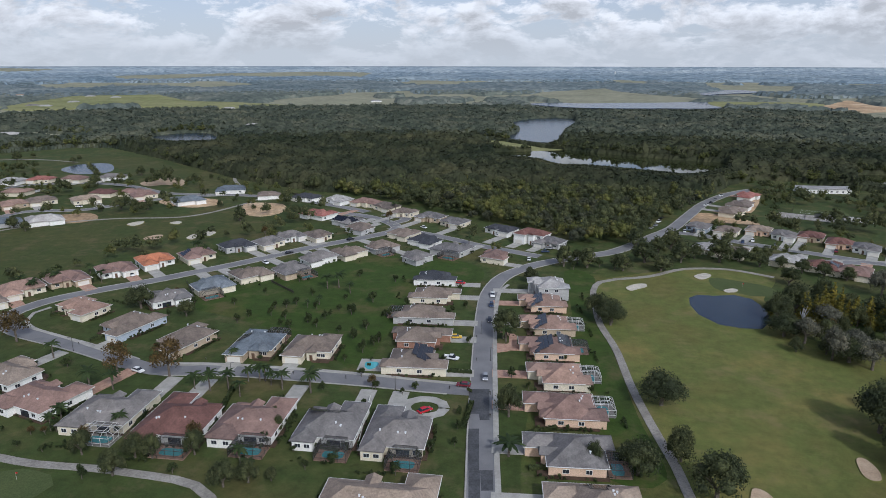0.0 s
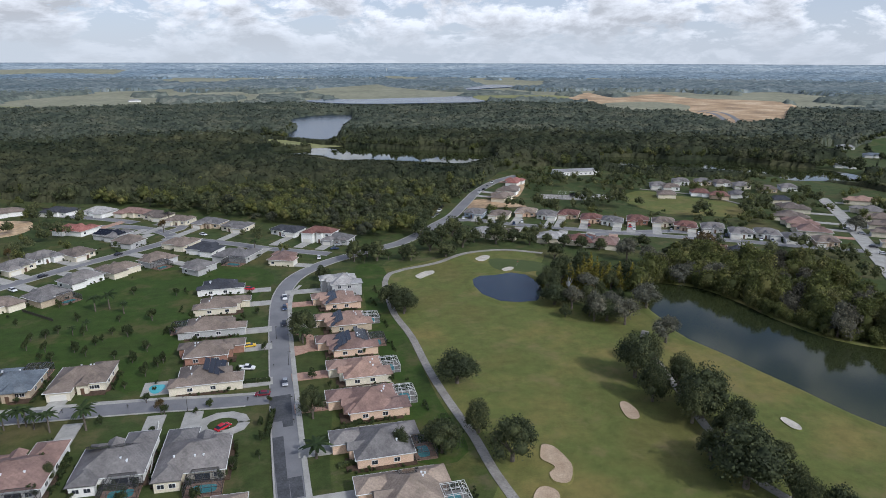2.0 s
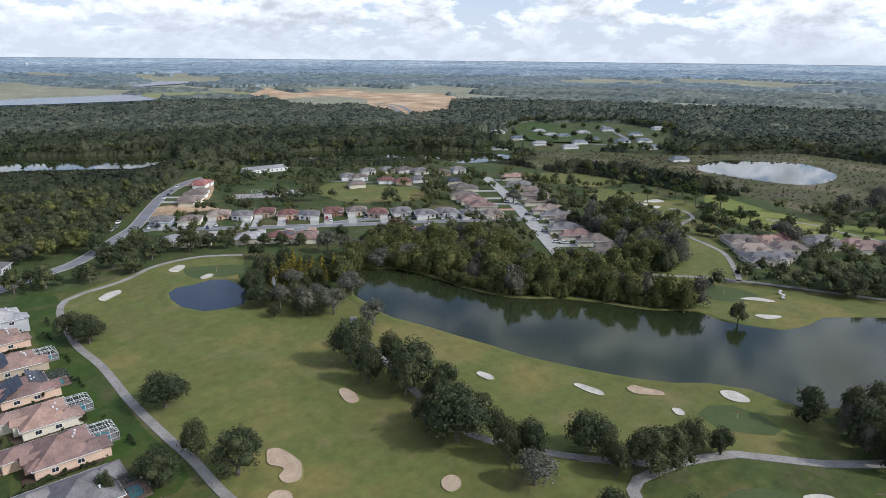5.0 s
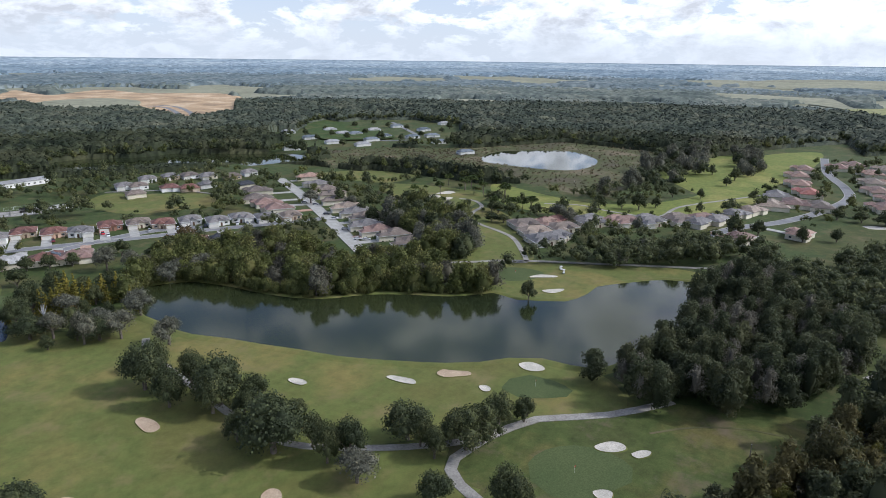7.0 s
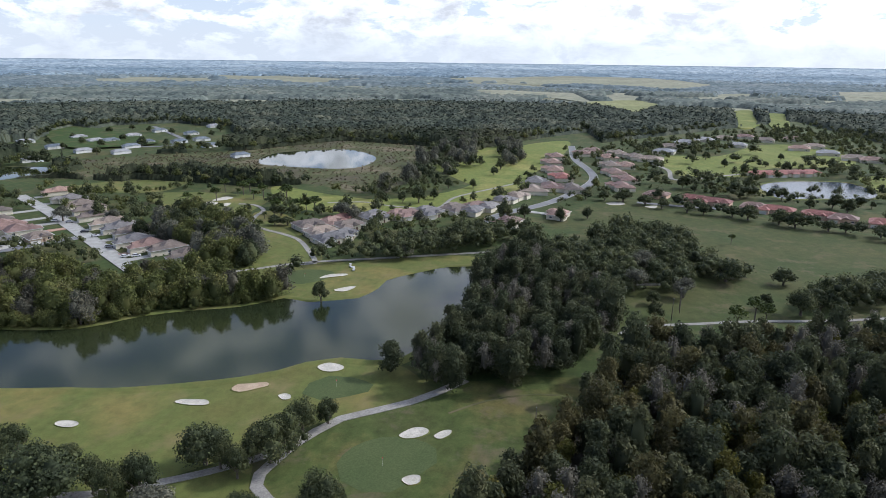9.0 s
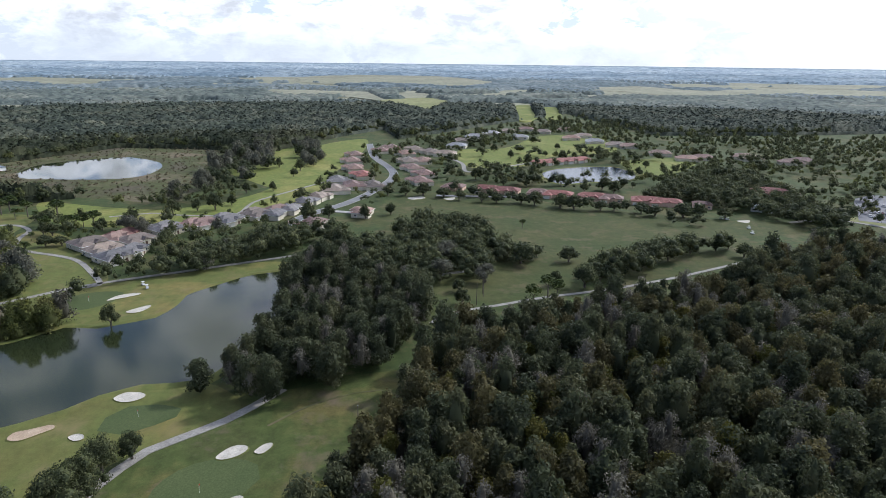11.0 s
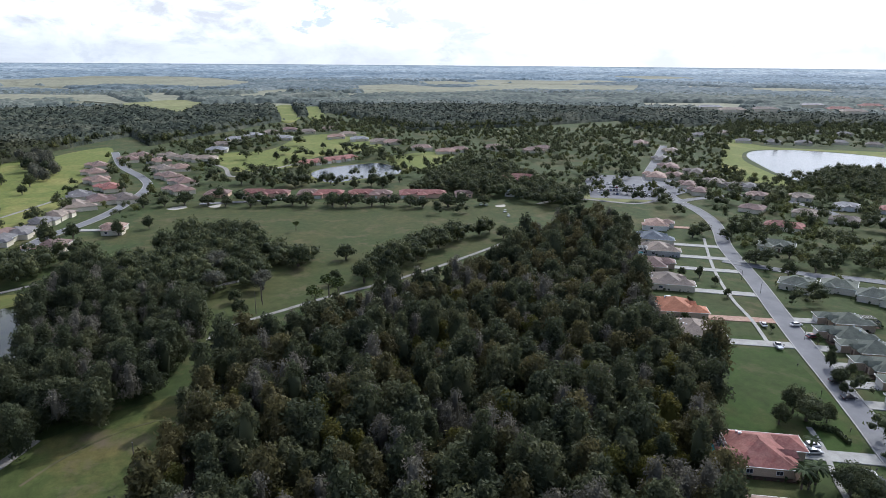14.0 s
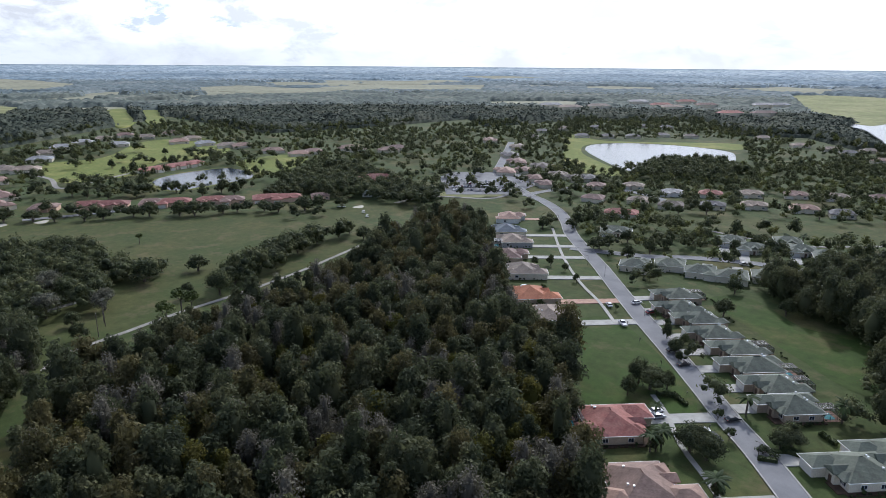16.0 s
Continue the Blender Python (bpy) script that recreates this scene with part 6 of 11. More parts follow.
    if lod == 2:
        spots += [(-sg * w * 0.24, yf + 0.03, 0), (w / 2 + 0.03, yc + dm * 0.25, 90), (-w / 2 - 0.03, yc - dm * 0.2, 90), (bx - bw * 0.22, yb - bd - 0.03, 0), (bx + bw * 0.22, yb - bd - 0.03, 0), (-bx * 1.25, yb - 0.03, 0)]
    for wx, wy, a in spots:
        window(root, wx, wy, 0.95, a)
        if h > 5 and lod:
            window(root, wx, wy, 3.7, a)
    if lod == 2:
        for k in range(3):
            vx, vy = rnd.uniform(-0.3, 0.3) * w, yc - dm * rnd.uniform(0.18, 0.3)
            vz = h + 0.2 + (dm / 2 + 0.55 - abs(vy - yc)) * 0.46
            shared("roof_vent", VENT, rp, vx, vy, min(vz, h + 0.2 + min(w, dm) * 0.23), 0)
    slope = math.atan(0.46)
    for flag in opts:
        if flag not in "sSb":
            continue
        cols, rows = {"s": (6, 3), "S": (11, 3), "b": (12, 4)}[flag]
        half = (min(w, dm) / 2 + 0.55)
        for i in range(cols):
            for j in range(rows):
                u = (i - (cols - 1) / 2) * 1.08
                if abs(u) > (cols / 2) * 1.08 - 0.6 * j and j:
                    continue
                q = 1.3 + 1.75 * j * math.cos(slope)
                if q > half - 0.8:
                    continue
                z = h + 0.28 + q * 0.46
                if flag == "s":
                    c, t, n = Vector((w / 2 + 0.55 - q, yc + u, z)), Vector((0, 1, 0)), Vector((-math.cos(slope), 0, math.sin(slope)))
                elif flag == "S":
                    c, t, n = Vector((u - bx * 0.5, yb - 0.55 + q, z)), Vector((1, 0, 0)), Vector((0, math.cos(slope), math.sin(slope)))
                else:
                    c, t, n = Vector((u - sg * w * 0.12, yf + 0.55 - q, z)), Vector((1, 0, 0)), Vector((0, -math.cos(slope), math.sin(slope)))
                k = t.cross(n).normalized()
                if k.z < 0:
                    t, k = -t, -k
                ob = new("solar_panel", PANEL)
                ob.parent = rp
                ob.matrix_basis = Matrix.Translation(c) @ Matrix((t, n, k)).transposed().to_4x4()
    if "c" in opts or "C" in opts:
        cw, cd = min(10.5, w * 0.55), 6.5
        cx = -bx / abs(bx) * (w / 2 - cw / 2) if abs(bx) > 0.1 else 0
        cage(root, cx, yb - 0.02, cw, cd, ALUMINIUM if "C" in opts else BRONZE)
    if "p" in opts:
        part("pool_deck", Geo().box(0, yb - bd - 4.5, 0.02, 9, 8.5, 0.12), CONCRETE, root)
        ring = [(3.0 * math.cos(a) + 0.6 * math.cos(2 * a), yb - bd - 4.5 + 2.4 * math.sin(a), 0.17) for a in (2 * math.pi * k / 28 for k in range(28))]
        part("pool", Geo().add(ring, [tuple(range(28))]), POOLWATER, root, "turquoise swimming pool")
    if lod == 2:
        bed = Geo().box(0, yc, 0.0, w + 2.6, dm + 1.6, 0.3)
        bed.box(-sg * w * 0.32, yf + 1.6, 0.0, w * 0.4, 2.4, 0.31)
        part("planting_bed", bed, MULCH, root, "dark bark mulch bed")
    keep_out(x, y, max(w, d) * 0.56)
    HOUSES.append((x, y, rot, w, d))
    if "x" not in opts and drive > 2.5:
        a = radians(rot)
        px, py = gx, d / 2 + drive / 2 + 0.1
        X, Y = x + px * math.cos(a) - py * math.sin(a), y + px * math.sin(a) + py * math.cos(a)
        dg = Geo().box(0, 0, -0.1, 5.2, drive, 0.39)
        dv = part("driveway", dg, PAVER if roof in ("pink", "rose", "orange", "red") and rnd.random() < 0.55 else CONCRETE)
        dv.matrix_basis = pose(X, Y, land(X, Y), 0, 0, rot)
        tagged(dv, "paved driveway in front of a garage", "driveway", kind="structure")
        keep_out(X, Y, 4.0)
    return root


# ---------------------------------------------------------------- cars
def car_kind(colour, pickup=False, plain=False):
    root = empty("pickup_truck" if pickup else "car", pose(0, 0, 0), "%s %s parked on the paving" % (colour, "pickup truck" if pickup else "car"), "truck" if pickup else "car", "cars")
    L, W = (5.7, 1.95) if pickup else (4.7, 1.82)
    prof = [(-L / 2, 0.45), (-L / 2, 0.85), (-L / 2 + 0.25, 0.98), (L / 2 - 1.2, 0.98), (L / 2 - 0.15, 0.82), (L / 2, 0.6), (L / 2, 0.4)]
    body = Geo()
    n = len(prof)
    pts = [(a, s * W / 2 * (0.94 if z > 0.9 else 1.0), z) for s in (-1, 1) for a, z in prof]
    body.add(pts, [tuple(range(n - 1, -1, -1)), tuple(range(n, 2 * n))] + [(k, (k + 1) % n, n + (k + 1) % n, n + k) for k in range(n)])
    x0, x1, x2, x3 = (-0.6, -0.35, 0.9, 1.6) if pickup else (-2.0, -1.35, 0.45, 1.25)
    top = 1.75 if pickup else 1.5
    cab = [(x0, s * W * 0.46, 0.98) for s in (-1, 1)] + [(x3, s * W * 0.46, 0.98) for s in (-1, 1)] + [(x1, s * W * 0.38, top) for s in (-1, 1)] + [(x2, s * W * 0.38, top) for s in (-1, 1)]
    body.add([(p[0], p[1], p[2] - 0.03) for p in cab[4:]] + [(p[0], p[1], p[2] + 0.03) for p in cab[4:]], [(0, 2, 3, 1), (4, 5, 7, 6), (0, 1, 5, 4), (1, 3, 7, 5), (3, 2, 6, 7), (2, 0, 4, 6)])
    if pickup:
        body.box(-1.8, 0.9, 0.98, 2.0, 0.1, 0.25).box(-1.8, -0.9, 0.98, 2.0, 0.1, 0.25)
    part("body", body, CARPAINT[colour], root)
    part("glazing", Geo().add(cab, [(0, 1, 5, 4), (3, 2, 6, 7), (0, 4, 6, 2), (1, 3, 7, 5)]), GLASS, root, "dark car windows")
    for ax in (-L * 0.31, L * 0.31):
        for s in (-1, 1):
            wh = part("wheel", Geo().tube((ax, s * (W / 2 - 0.2), 0.33), (ax, s * (W / 2 + 0.01), 0.33), 0.33, 0.33, 12), RUBBER, root)
            if plain:
                continue
            part("rim", Geo().tube((ax, s * (W / 2 - 0.1), 0.33), (ax, s * (W / 2 + 0.03), 0.33), 0.2, 0.2, 8), STEEL, wh)
    for s in (() if plain else (-1, 1)):
        part("headlight", Geo().box(L / 2 - 0.06, s * W * 0.36, 0.62, 0.14, 0.32, 0.14), TRIM, root)
        part("tail_light", Geo().box(-L / 2 + 0.02, s * W * 0.38, 0.68, 0.1, 0.25, 0.16), CARPAINT["red"], root)
    return root


CARS = {}


def car(colour, x, y, rz, pickup=False, z=0.3):
    plain = math.hypot(x, y) > 320      # far cars: body, windows and wheels alone
    key = (colour, pickup, plain)
    m = pose(x, y, z + land(x, y), 0, 0, rz)
    if key in CARS:
        ob = copy_thing(CARS[key], m)
    else:
        ob = CARS[key] = car_kind(colour, pickup, plain)
        ob.matrix_basis = m
    return ob

# ---------------------------------------------------------------- houses by street
# south of the cross street
house(-116.3, 158.4, -1, 18.0, 19.0, 'grey', 'cream', 'C', 15.0)
house(-93.5, 156.6, -1, 18.0, 22.0, 'maroon', 'white', 'cg', 15.0)
house(-72.8, 158.4, -1, 17.0, 20.0, 'rose', 'white', 'c', 13.9)
house(-50.0, 159.0, -1, 16.0, 19.0, 'grey', 'white', 'cb', 13.6)
house(-30.7, 157.4, -1, 16.0, 20.0, 'grey', 'cream', 'cg', 14.5)
house(-141.7, 162.9, -18, 20.0, 17.0, 'rose', 'white', '', 17.8)
house(-162.2, 175.8, -18, 17.0, 15.0, 'tan', 'white', 'g', 12.8)
house(-30.0, 127.9, -1, 26.0, 16.0, 'tan', 'cream', 'x', 14.0)
# north of the cross street
house(-92.0, 205.2, 179, 14.5, 19.0, 'blue', 'tan', 'sc', 6.9)
house(-71.5, 205.7, 179, 15.5, 17.0, 'brown', 'cream', '', 8.7)
house(-120.6, 206.8, 161, 13.0, 21.0, 'brown', 'tan', 'g', 5.3)
house(-149.3, 217.5, 161, 15.0, 20.0, 'brown', 'blue', 'g', 6.3)
house(-179.0, 232.4, 161, 20.0, 13.0, 'pink', 'cream', 'gx', 14.0)
# west of the main street
house(-31.8, 200.3, -88, 13.1, 19.0, 'brown', 'cream', 'bp', 9.2)
house(-32.9, 220.6, -88, 12.2, 19.0, 'brown', 'brick', 'g', 9.5)
house(-34.8, 243.5, -88, 12.2, 21.0, 'brown', 'grey', 'c', 9.5)
house(-33.8, 266.2, -88, 11.7, 19.0, 'brown', 'cream', 'g', 8.5)
house(-36.7, 289.8, -88, 11.3, 17.0, 'navy', 'white', '', 11.6)
# east of the main street
house(13.9, 151.1, 92, 14.4, 20.0, 'grey', 'peach', 'c', 8.7)
house(13.9, 174.1, 92, 14.4, 20.0, 'rose', 'peach', 'Cs', 9.7)
house(13.5, 195.1, 92, 13.5, 17.0, 'pink', 'cream', 'C', 11.7)
house(11.2, 216.7, 92, 13.1, 18.0, 'rose', 'peach', 'cbS', 9.7)
house(11.4, 238.2, 92, 12.6, 18.0, 'pink', 'tan', 'Cb', 10.8)
house(10.2, 262.2, 92, 12.6, 17.0, 'pink', 'peach', 'bs', 11.1)
house(13.3, 278.1, 92, 13.1, 15.0, 'pale', 'grey', 't', 15.8)
house(18.2, 129.6, 92, 14.0, 19.0, 'tan', 'peach', 'Cs', 12.7)
house(-10.2, 328.5, -112, 14.0, 13.0, 'rose', 'cream', '', 8.5)
house(8.4, 366.7, 150, 17.0, 13.0, 'maroon', 'white', 't', 10.6)
house(-10.7, 385.2, 150, 18.0, 12.0, 'navy', 'white', 'g', 17.7)
house(18.3, 359.5, 150, 14.0, 14.0, 'grey', 'grey', '', 8.7)
house(-67.2, 369.8, -28, 15.0, 14.0, 'brown', 'cream', '', 3.2)
house(-51.6, 355.9, -28, 17.0, 14.0, 'navy', 'white', 'g', 8.1)
house(-34.8, 341.0, -28, 18.0, 15.0, 'grey', 'grey', 'c', 12.9)
house(-57.3, 413.5, 152, 17.0, 14.0, 'grey', 'tan', '', 19.9)
house(-41.0, 400.9, 152, 16.0, 13.0, 'grey', 'cream', 'g', 16.9)
house(-77.4, 424.8, 152, 14.0, 13.0, 'brown', 'cream', '', 20.9)
house(-159.0, 465.9, 152, 18.0, 14.0, 'navy', 'white', '', 0.0)
house(-133.0, 460.5, 152, 18.0, 15.0, 'pale', 'white', 'g', 0.0)
house(-132.6, 414.4, -28, 19.0, 15.0, 'red', 'white', '', 22.0)
house(-109.9, 453.0, 152, 20.0, 14.0, 'rose', 'cream', '', 2.2)
house(-93.3, 441.3, 152, 17.0, 14.0, 'brown', 'cream', 'g', 0.0)
house(-108.6, 397.3, -28, 16.0, 14.0, 'grey', 'grey', 'sS', 14.0)
house(-95.6, 380.5, -28, 15.0, 14.0, 'brown', 'grey', 'g', 14.0)
# along the loop street
house(-103.8, 314.9, 49, 16.7, 13.0, 'grey', 'white', '', 14.0)
house(-89.9, 327.4, 49, 15.8, 13.0, 'brown', 'cream', 'g', 16.1)
house(-75.7, 340.7, 49, 15.0, 13.0, 'brown', 'grey', 'sc', 18.0)
house(-52.9, 323.3, 49, 13.2, 13.0, 'grey', 'grey', '', 14.0)
house(-111.1, 294.2, 49, 15.0, 15.0, 'grey', 'tan', 'sc', 21.2)
house(-127.4, 284.8, 49, 15.8, 14.0, 'brown', 'cream', 'g', 15.5)
house(-154.0, 331.0, -131, 15.8, 15.0, 'navy', 'grey', 'g', 14.2)
house(-138.7, 340.2, -131, 15.0, 14.0, 'grey', 'cream', '', 9.3)
house(-131.4, 355.1, -131, 13.2, 14.0, 'grey', 'white', 'g', 13.7)
house(-115.7, 358.4, -131, 13.2, 14.0, 'brown', 'cream', '', 4.0)
house(-138.9, 267.2, 46, 15.8, 15.0, 'blue', 'cream', 'c', 19.4)
house(-150.3, 249.7, 46, 15.8, 14.0, 'grey', 'white', 'g', 24.0)
house(-183.4, 298.9, -134, 15.8, 16.0, 'orange', 'white', '', 12.9)
house(-194.3, 282.1, -134, 15.8, 15.0, 'rose', 'white', 'g', 9.4)
house(-167.1, 311.4, -134, 15.8, 16.0, 'rose', 'cream', 's', 10.0)
house(-209.0, 266.1, -127, 15.8, 16.0, 'rose', 'tan', 'g', 9.7)
house(-219.8, 250.2, -127, 17.6, 17.0, 'pink', 'cream', '', 8.3)
house(-224.9, 232.2, -127, 17.6, 17.0, 'tan', 'cream', 'g', 1.5)
# far side of the northern fairway
house(-243.3, 446.8, 45, 19.8, 17.0, 'blue', 'white', 'g', 9.8)
house(-284.8, 459.1, -135, 18.0, 15.0, 'rose', 'cream', '', 6.2)
house(-317.7, 437.5, -135, 18.0, 15.0, 'tan', 'cream', 'g', 14.4)
house(-346.6, 429.7, -135, 18.0, 16.0, 'brown', 'cream', '', 14.0)
house(-304.4, 376.2, 45, 19.8, 18.0, 'pale', 'white', 'g', 15.4)
house(-358.0, 416.1, -135, 17.1, 15.0, 'pink', 'tan', '', 14.0)
house(-324.2, 367.4, 45, 16.2, 15.0, 'blue', 'grey', 'g', 9.0)
house(-353.0, 368.6, -135, 16.2, 15.0, 'rose', 'cream', '', 0.0)
house(-228.3, 487.4, -161, 21.6, 17.0, 'blue', 'white', '', 0.0)
house(-191.0, 473.1, 19, 16.2, 13.0, 'brown', 'white', 'g', 5.7)
house(-411.6, 512.6, -176, 18.0, 14.0, 'red', 'cream', '', 2.1)
house(-385.5, 518.8, -176, 19.8, 15.0, 'rose', 'cream', 'g', 6.1)
house(-358.2, 531.1, -176, 19.8, 15.0, 'grey', 'white', '', 16.8)
house(-431.3, 501.5, -176, 18.0, 15.0, 'pale', 'white', 'g', 0.0)
house(-391.2, 459.8, 4, 18.0, 15.0, 'pink', 'cream', '', 14.0)
house(-321.8, 466.1, 4, 18.0, 14.0, 'maroon', 'cream', 'g', 14.0)
house(-302.6, 470.9, 4, 14.4, 14.0, 'rose', 'cream', '', 14.0)
# street north of the golf course
house(111.1, 407.2, 151, 12.6, 13.0, 'grey', 'blue', 'g', 8.1)
house(125.6, 398.7, 151, 12.6, 13.0, 'brown', 'cream', '', 7.7)
house(145.4, 402.6, 151, 12.6, 13.0, 'tan', 'peach', '', 20.6)
house(156.2, 392.0, 151, 12.6, 13.0, 'grey', 'white', 'g', 16.6)
house(170.9, 391.0, 151, 12.6, 13.0, 'maroon', 'tan', '', 22.7)
house(180.7, 377.2, 151, 12.6, 13.0, 'maroon', 'peach', '', 15.4)
house(190.3, 367.4, 151, 12.6, 13.0, 'grey', 'white', 'g', 11.4)
house(207.7, 366.7, 151, 12.6, 13.0, 'maroon', 'brick', '', 19.2)
house(220.8, 358.9, 151, 12.6, 13.0, 'brown', 'cream', '', 18.7)
house(228.6, 346.3, 151, 12.6, 13.0, 'maroon', 'tan', 'g', 11.4)
house(243.0, 339.7, 151, 12.6, 13.0, 'grey', 'grey', '', 12.6)
house(252.0, 325.2, 151, 12.6, 13.0, 'grey', 'white', '', 4.2)
house(266.1, 320.4, 151, 12.6, 13.0, 'grey', 'white', 'g', 6.8)
house(275.2, 307.8, 151, 12.6, 13.0, 'grey', 'white', '', 0.2)
house(287.4, 298.9, 151, 12.6, 13.0, 'brown', 'tan', '', 0.0)
house(105.6, 359.3, -29, 15.0, 14.0, 'pale', 'cream', '', 16.8)
house(115.1, 353.5, -29, 15.0, 14.0, 'brown', 'cream', '', 17.3)
house(139.5, 340.8, -29, 15.0, 14.0, 'pale', 'cream', '', 16.6)
house(153.1, 331.7, -29, 15.0, 14.0, 'maroon', 'cream', 's', 18.1)
house(163.9, 323.9, -29, 15.0, 14.0, 'rose', 'cream', '', 19.7)
house(214.5, 297.7, -29, 15.0, 14.0, 'maroon', 'cream', '', 18.2)
house(226.8, 290.7, -29, 15.0, 14.0, 'navy', 'cream', '', 18.5)
house(172.0, 513.2, 56, 20.0, 13.0, 'red', 'white', '', 5.8)
house(158.2, 480.9, 56, 20.0, 14.0, 'brown', 'white', 'g', 11.9)
house(142.9, 456.0, 56, 20.0, 14.0, 'brown', 'cream', '', 13.1)
house(283.3, 472.3, 156, 13.0, 13.0, 'grey', 'white', 'x', 0.0)
house(271.3, 440.5, -24, 13.0, 13.0, 'brown', 'cream', 'x', 18.1)
house(311.2, 485.1, 156, 13.0, 13.0, 'grey', 'white', 'x', 19.8)
house(329.1, 480.5, 156, 13.0, 13.0, 'grey', 'tan', 'x', 22.9)
house(341.7, 471.6, 156, 13.0, 13.0, 'brown', 'white', 'x', 19.9)
house(349.7, 458.3, 156, 13.0, 13.0, 'grey', 'cream', 'x', 11.1)
house(325.6, 429.9, -24, 13.0, 13.0, 'grey', 'white', 'x', 5.5)
house(360.5, 440.9, 156, 13.0, 13.0, 'brown', 'tan', 'x', 0.0)
house(300.0, 441.4, -24, 13.0, 13.0, 'maroon', 'white', 'x', 5.5)
house(342.7, 405.7, -24, 13.0, 13.0, 'navy', 'cream', 'x', 20.6)
house(381.7, 444.0, 156, 13.0, 13.0, 'grey', 'white', 'x', 11.2)
house(308.3, 429.3, -24, 13.0, 13.0, 'maroon', 'tan', 'x', 13.1)
house(289.2, 463.6, 156, 13.0, 13.0, 'brown', 'white', 'x', 0.0)
house(396.0, 389.9, 56, 12.2, 19.0, 'pink', 'cream', 'g', 5.0)
house(375.1, 360.5, 56, 12.2, 19.0, 'grey', 'cream', 's', 4.1)
house(362.8, 340.5, 56, 12.2, 19.0, 'brown', 'cream', 'g', 5.1)
house(352.4, 324.0, 56, 12.2, 19.0, 'brown', 'cream', 'g', 5.6)
house(339.2, 308.5, 56, 12.2, 19.0, 'brown', 'cream', 'g', 3.4)
house(325.9, 287.9, 56, 12.2, 19.0, 'tan', 'cream', 'g', 3.9)
house(318.4, 273.5, 56, 12.2, 19.0, 'grey', 'cream', 'g', 5.8)
house(311.8, 260.0, 56, 12.2, 19.0, 'brown', 'cream', 'g', 7.8)
house(295.8, 246.6, 56, 12.2, 19.0, 'grey', 'cream', 'g', 2.0)
house(289.8, 233.0, 56, 12.2, 19.0, 'rose', 'cream', 'g', 4.6)
house(288.5, 219.5, 56, 12.2, 19.0, 'brown', 'cream', 'g', 11.1)
house(279.5, 202.3, 56, 12.2, 19.0, 'brown', 'cream', 'g', 13.2)
house(332.3, 377.4, -124, 14.0, 18.0, 'brown', 'cream', '', 15.6)
house(313.4, 356.4, -124, 14.0, 18.0, 'brown', 'cream', '', 19.6)
house(305.7, 339.2, -124, 14.0, 18.0, 'rose', 'cream', '', 16.4)
house(298.8, 321.4, -124, 14.0, 18.0, 'rose', 'cream', '', 12.1)
# houses beyond the lake
house(354.3, 165.7, 140, 18.0, 15.0, 'brown', 'cream', 'x', 14.0)
house(340.9, 152.7, 140, 18.0, 15.0, 'tan', 'cream', 'x', 14.9)
house(328.3, 141.3, 140, 18.0, 15.0, 'grey', 'cream', 'x', 0.0)
house(359.8, 142.7, 140, 18.0, 15.0, 'brown', 'cream', 'x', 19.6)
house(382.8, 132.9, 140, 18.0, 15.0, 'grey', 'cream', 'x', 14.0)
house(398.1, 116.7, 140, 18.0, 15.0, 'rose', 'cream', 'x', 24.5)
house(406.3, 103.1, 140, 18.0, 15.0, 'grey', 'cream', 'x', 19.6)
house(420.8, 88.4, 140, 18.0, 15.0, 'brown', 'cream', 'x', 17.7)
house(434.4, 78.5, 140, 18.0, 15.0, 'rose', 'cream', 'x', 19.1)
house(365.5, 155.8, 162, 17.0, 14.0, 'pink', 'cream', 'x', 14.0)
house(339.9, 138.0, 162, 17.0, 14.0, 'grey', 'cream', 'x', 18.9)
house(374.0, 153.7, 162, 17.0, 14.0, 'maroon', 'cream', 'x', 14.0)
house(390.5, 138.1, 162, 17.0, 14.0, 'grey', 'cream', 'x', 14.0)
house(397.0, 123.1, 162, 17.0, 14.0, 'rose', 'cream', 'x', 22.0)
house(411.0, 108.1, 162, 17.0, 14.0, 'grey', 'cream', 'x', 11.9)
house(426.4, 92.4, 162, 17.0, 14.0, 'brown', 'cream', '', 1.7)
house(422.9, 81.0, -18, 17.0, 14.0, 'grey', 'cream', '', 0.0)
house(437.7, 73.0, -18, 17.0, 14.0, 'grey', 'cream', '', 0.0)
house(461.2, 65.0, -18, 17.0, 14.0, 'grey', 'cream', '', 0.0)
house(479.4, 57.6, -18, 17.0, 14.0, 'tan', 'cream', '', 0.0)
house(427.7, 23.9, -18, 17.0, 14.0, 'pink', 'cream', '', 14.0)
house(397.0, 51.6, -18, 17.0, 14.0, 'rose', 'cream', '', 14.0)
house(524.4, 32.2, -171, 22.1, 18.2, 'rose', 'cream', 'x', 0.0)
house(507.5, 45.2, -171, 22.1, 18.2, 'tan', 'cream', 'x', 9.6)
house(572.2, 30.9, 9, 22.1, 18.2, 'red', 'cream', 'x', 0.0)
house(610.7, 40.6, 9, 22.1, 18.2, 'pink', 'cream', 'x', 0.0)
house(657.1, 45.3, 9, 22.1, 18.2, 'pink', 'cream', 'x', 0.0)
house(701.1, 44.5, 9, 22.1, 18.2, 'pink', 'cream', 'x', 0.5)
house(546.9, 45.9, -171, 22.1, 18.2, 'grey', 'cream', 'x', 4.3)
house(522.5, 20.4, 9, 22.1, 18.2, 'brown', 'cream', 'x', 0.0)
house(541.9, -18.8, 9, 22.1, 18.2, 'rose', 'cream', 'x', 14.0)
house(578.5, -24.3, 9, 22.1, 18.2, 'rose', 'cream', 'x', 14.0)
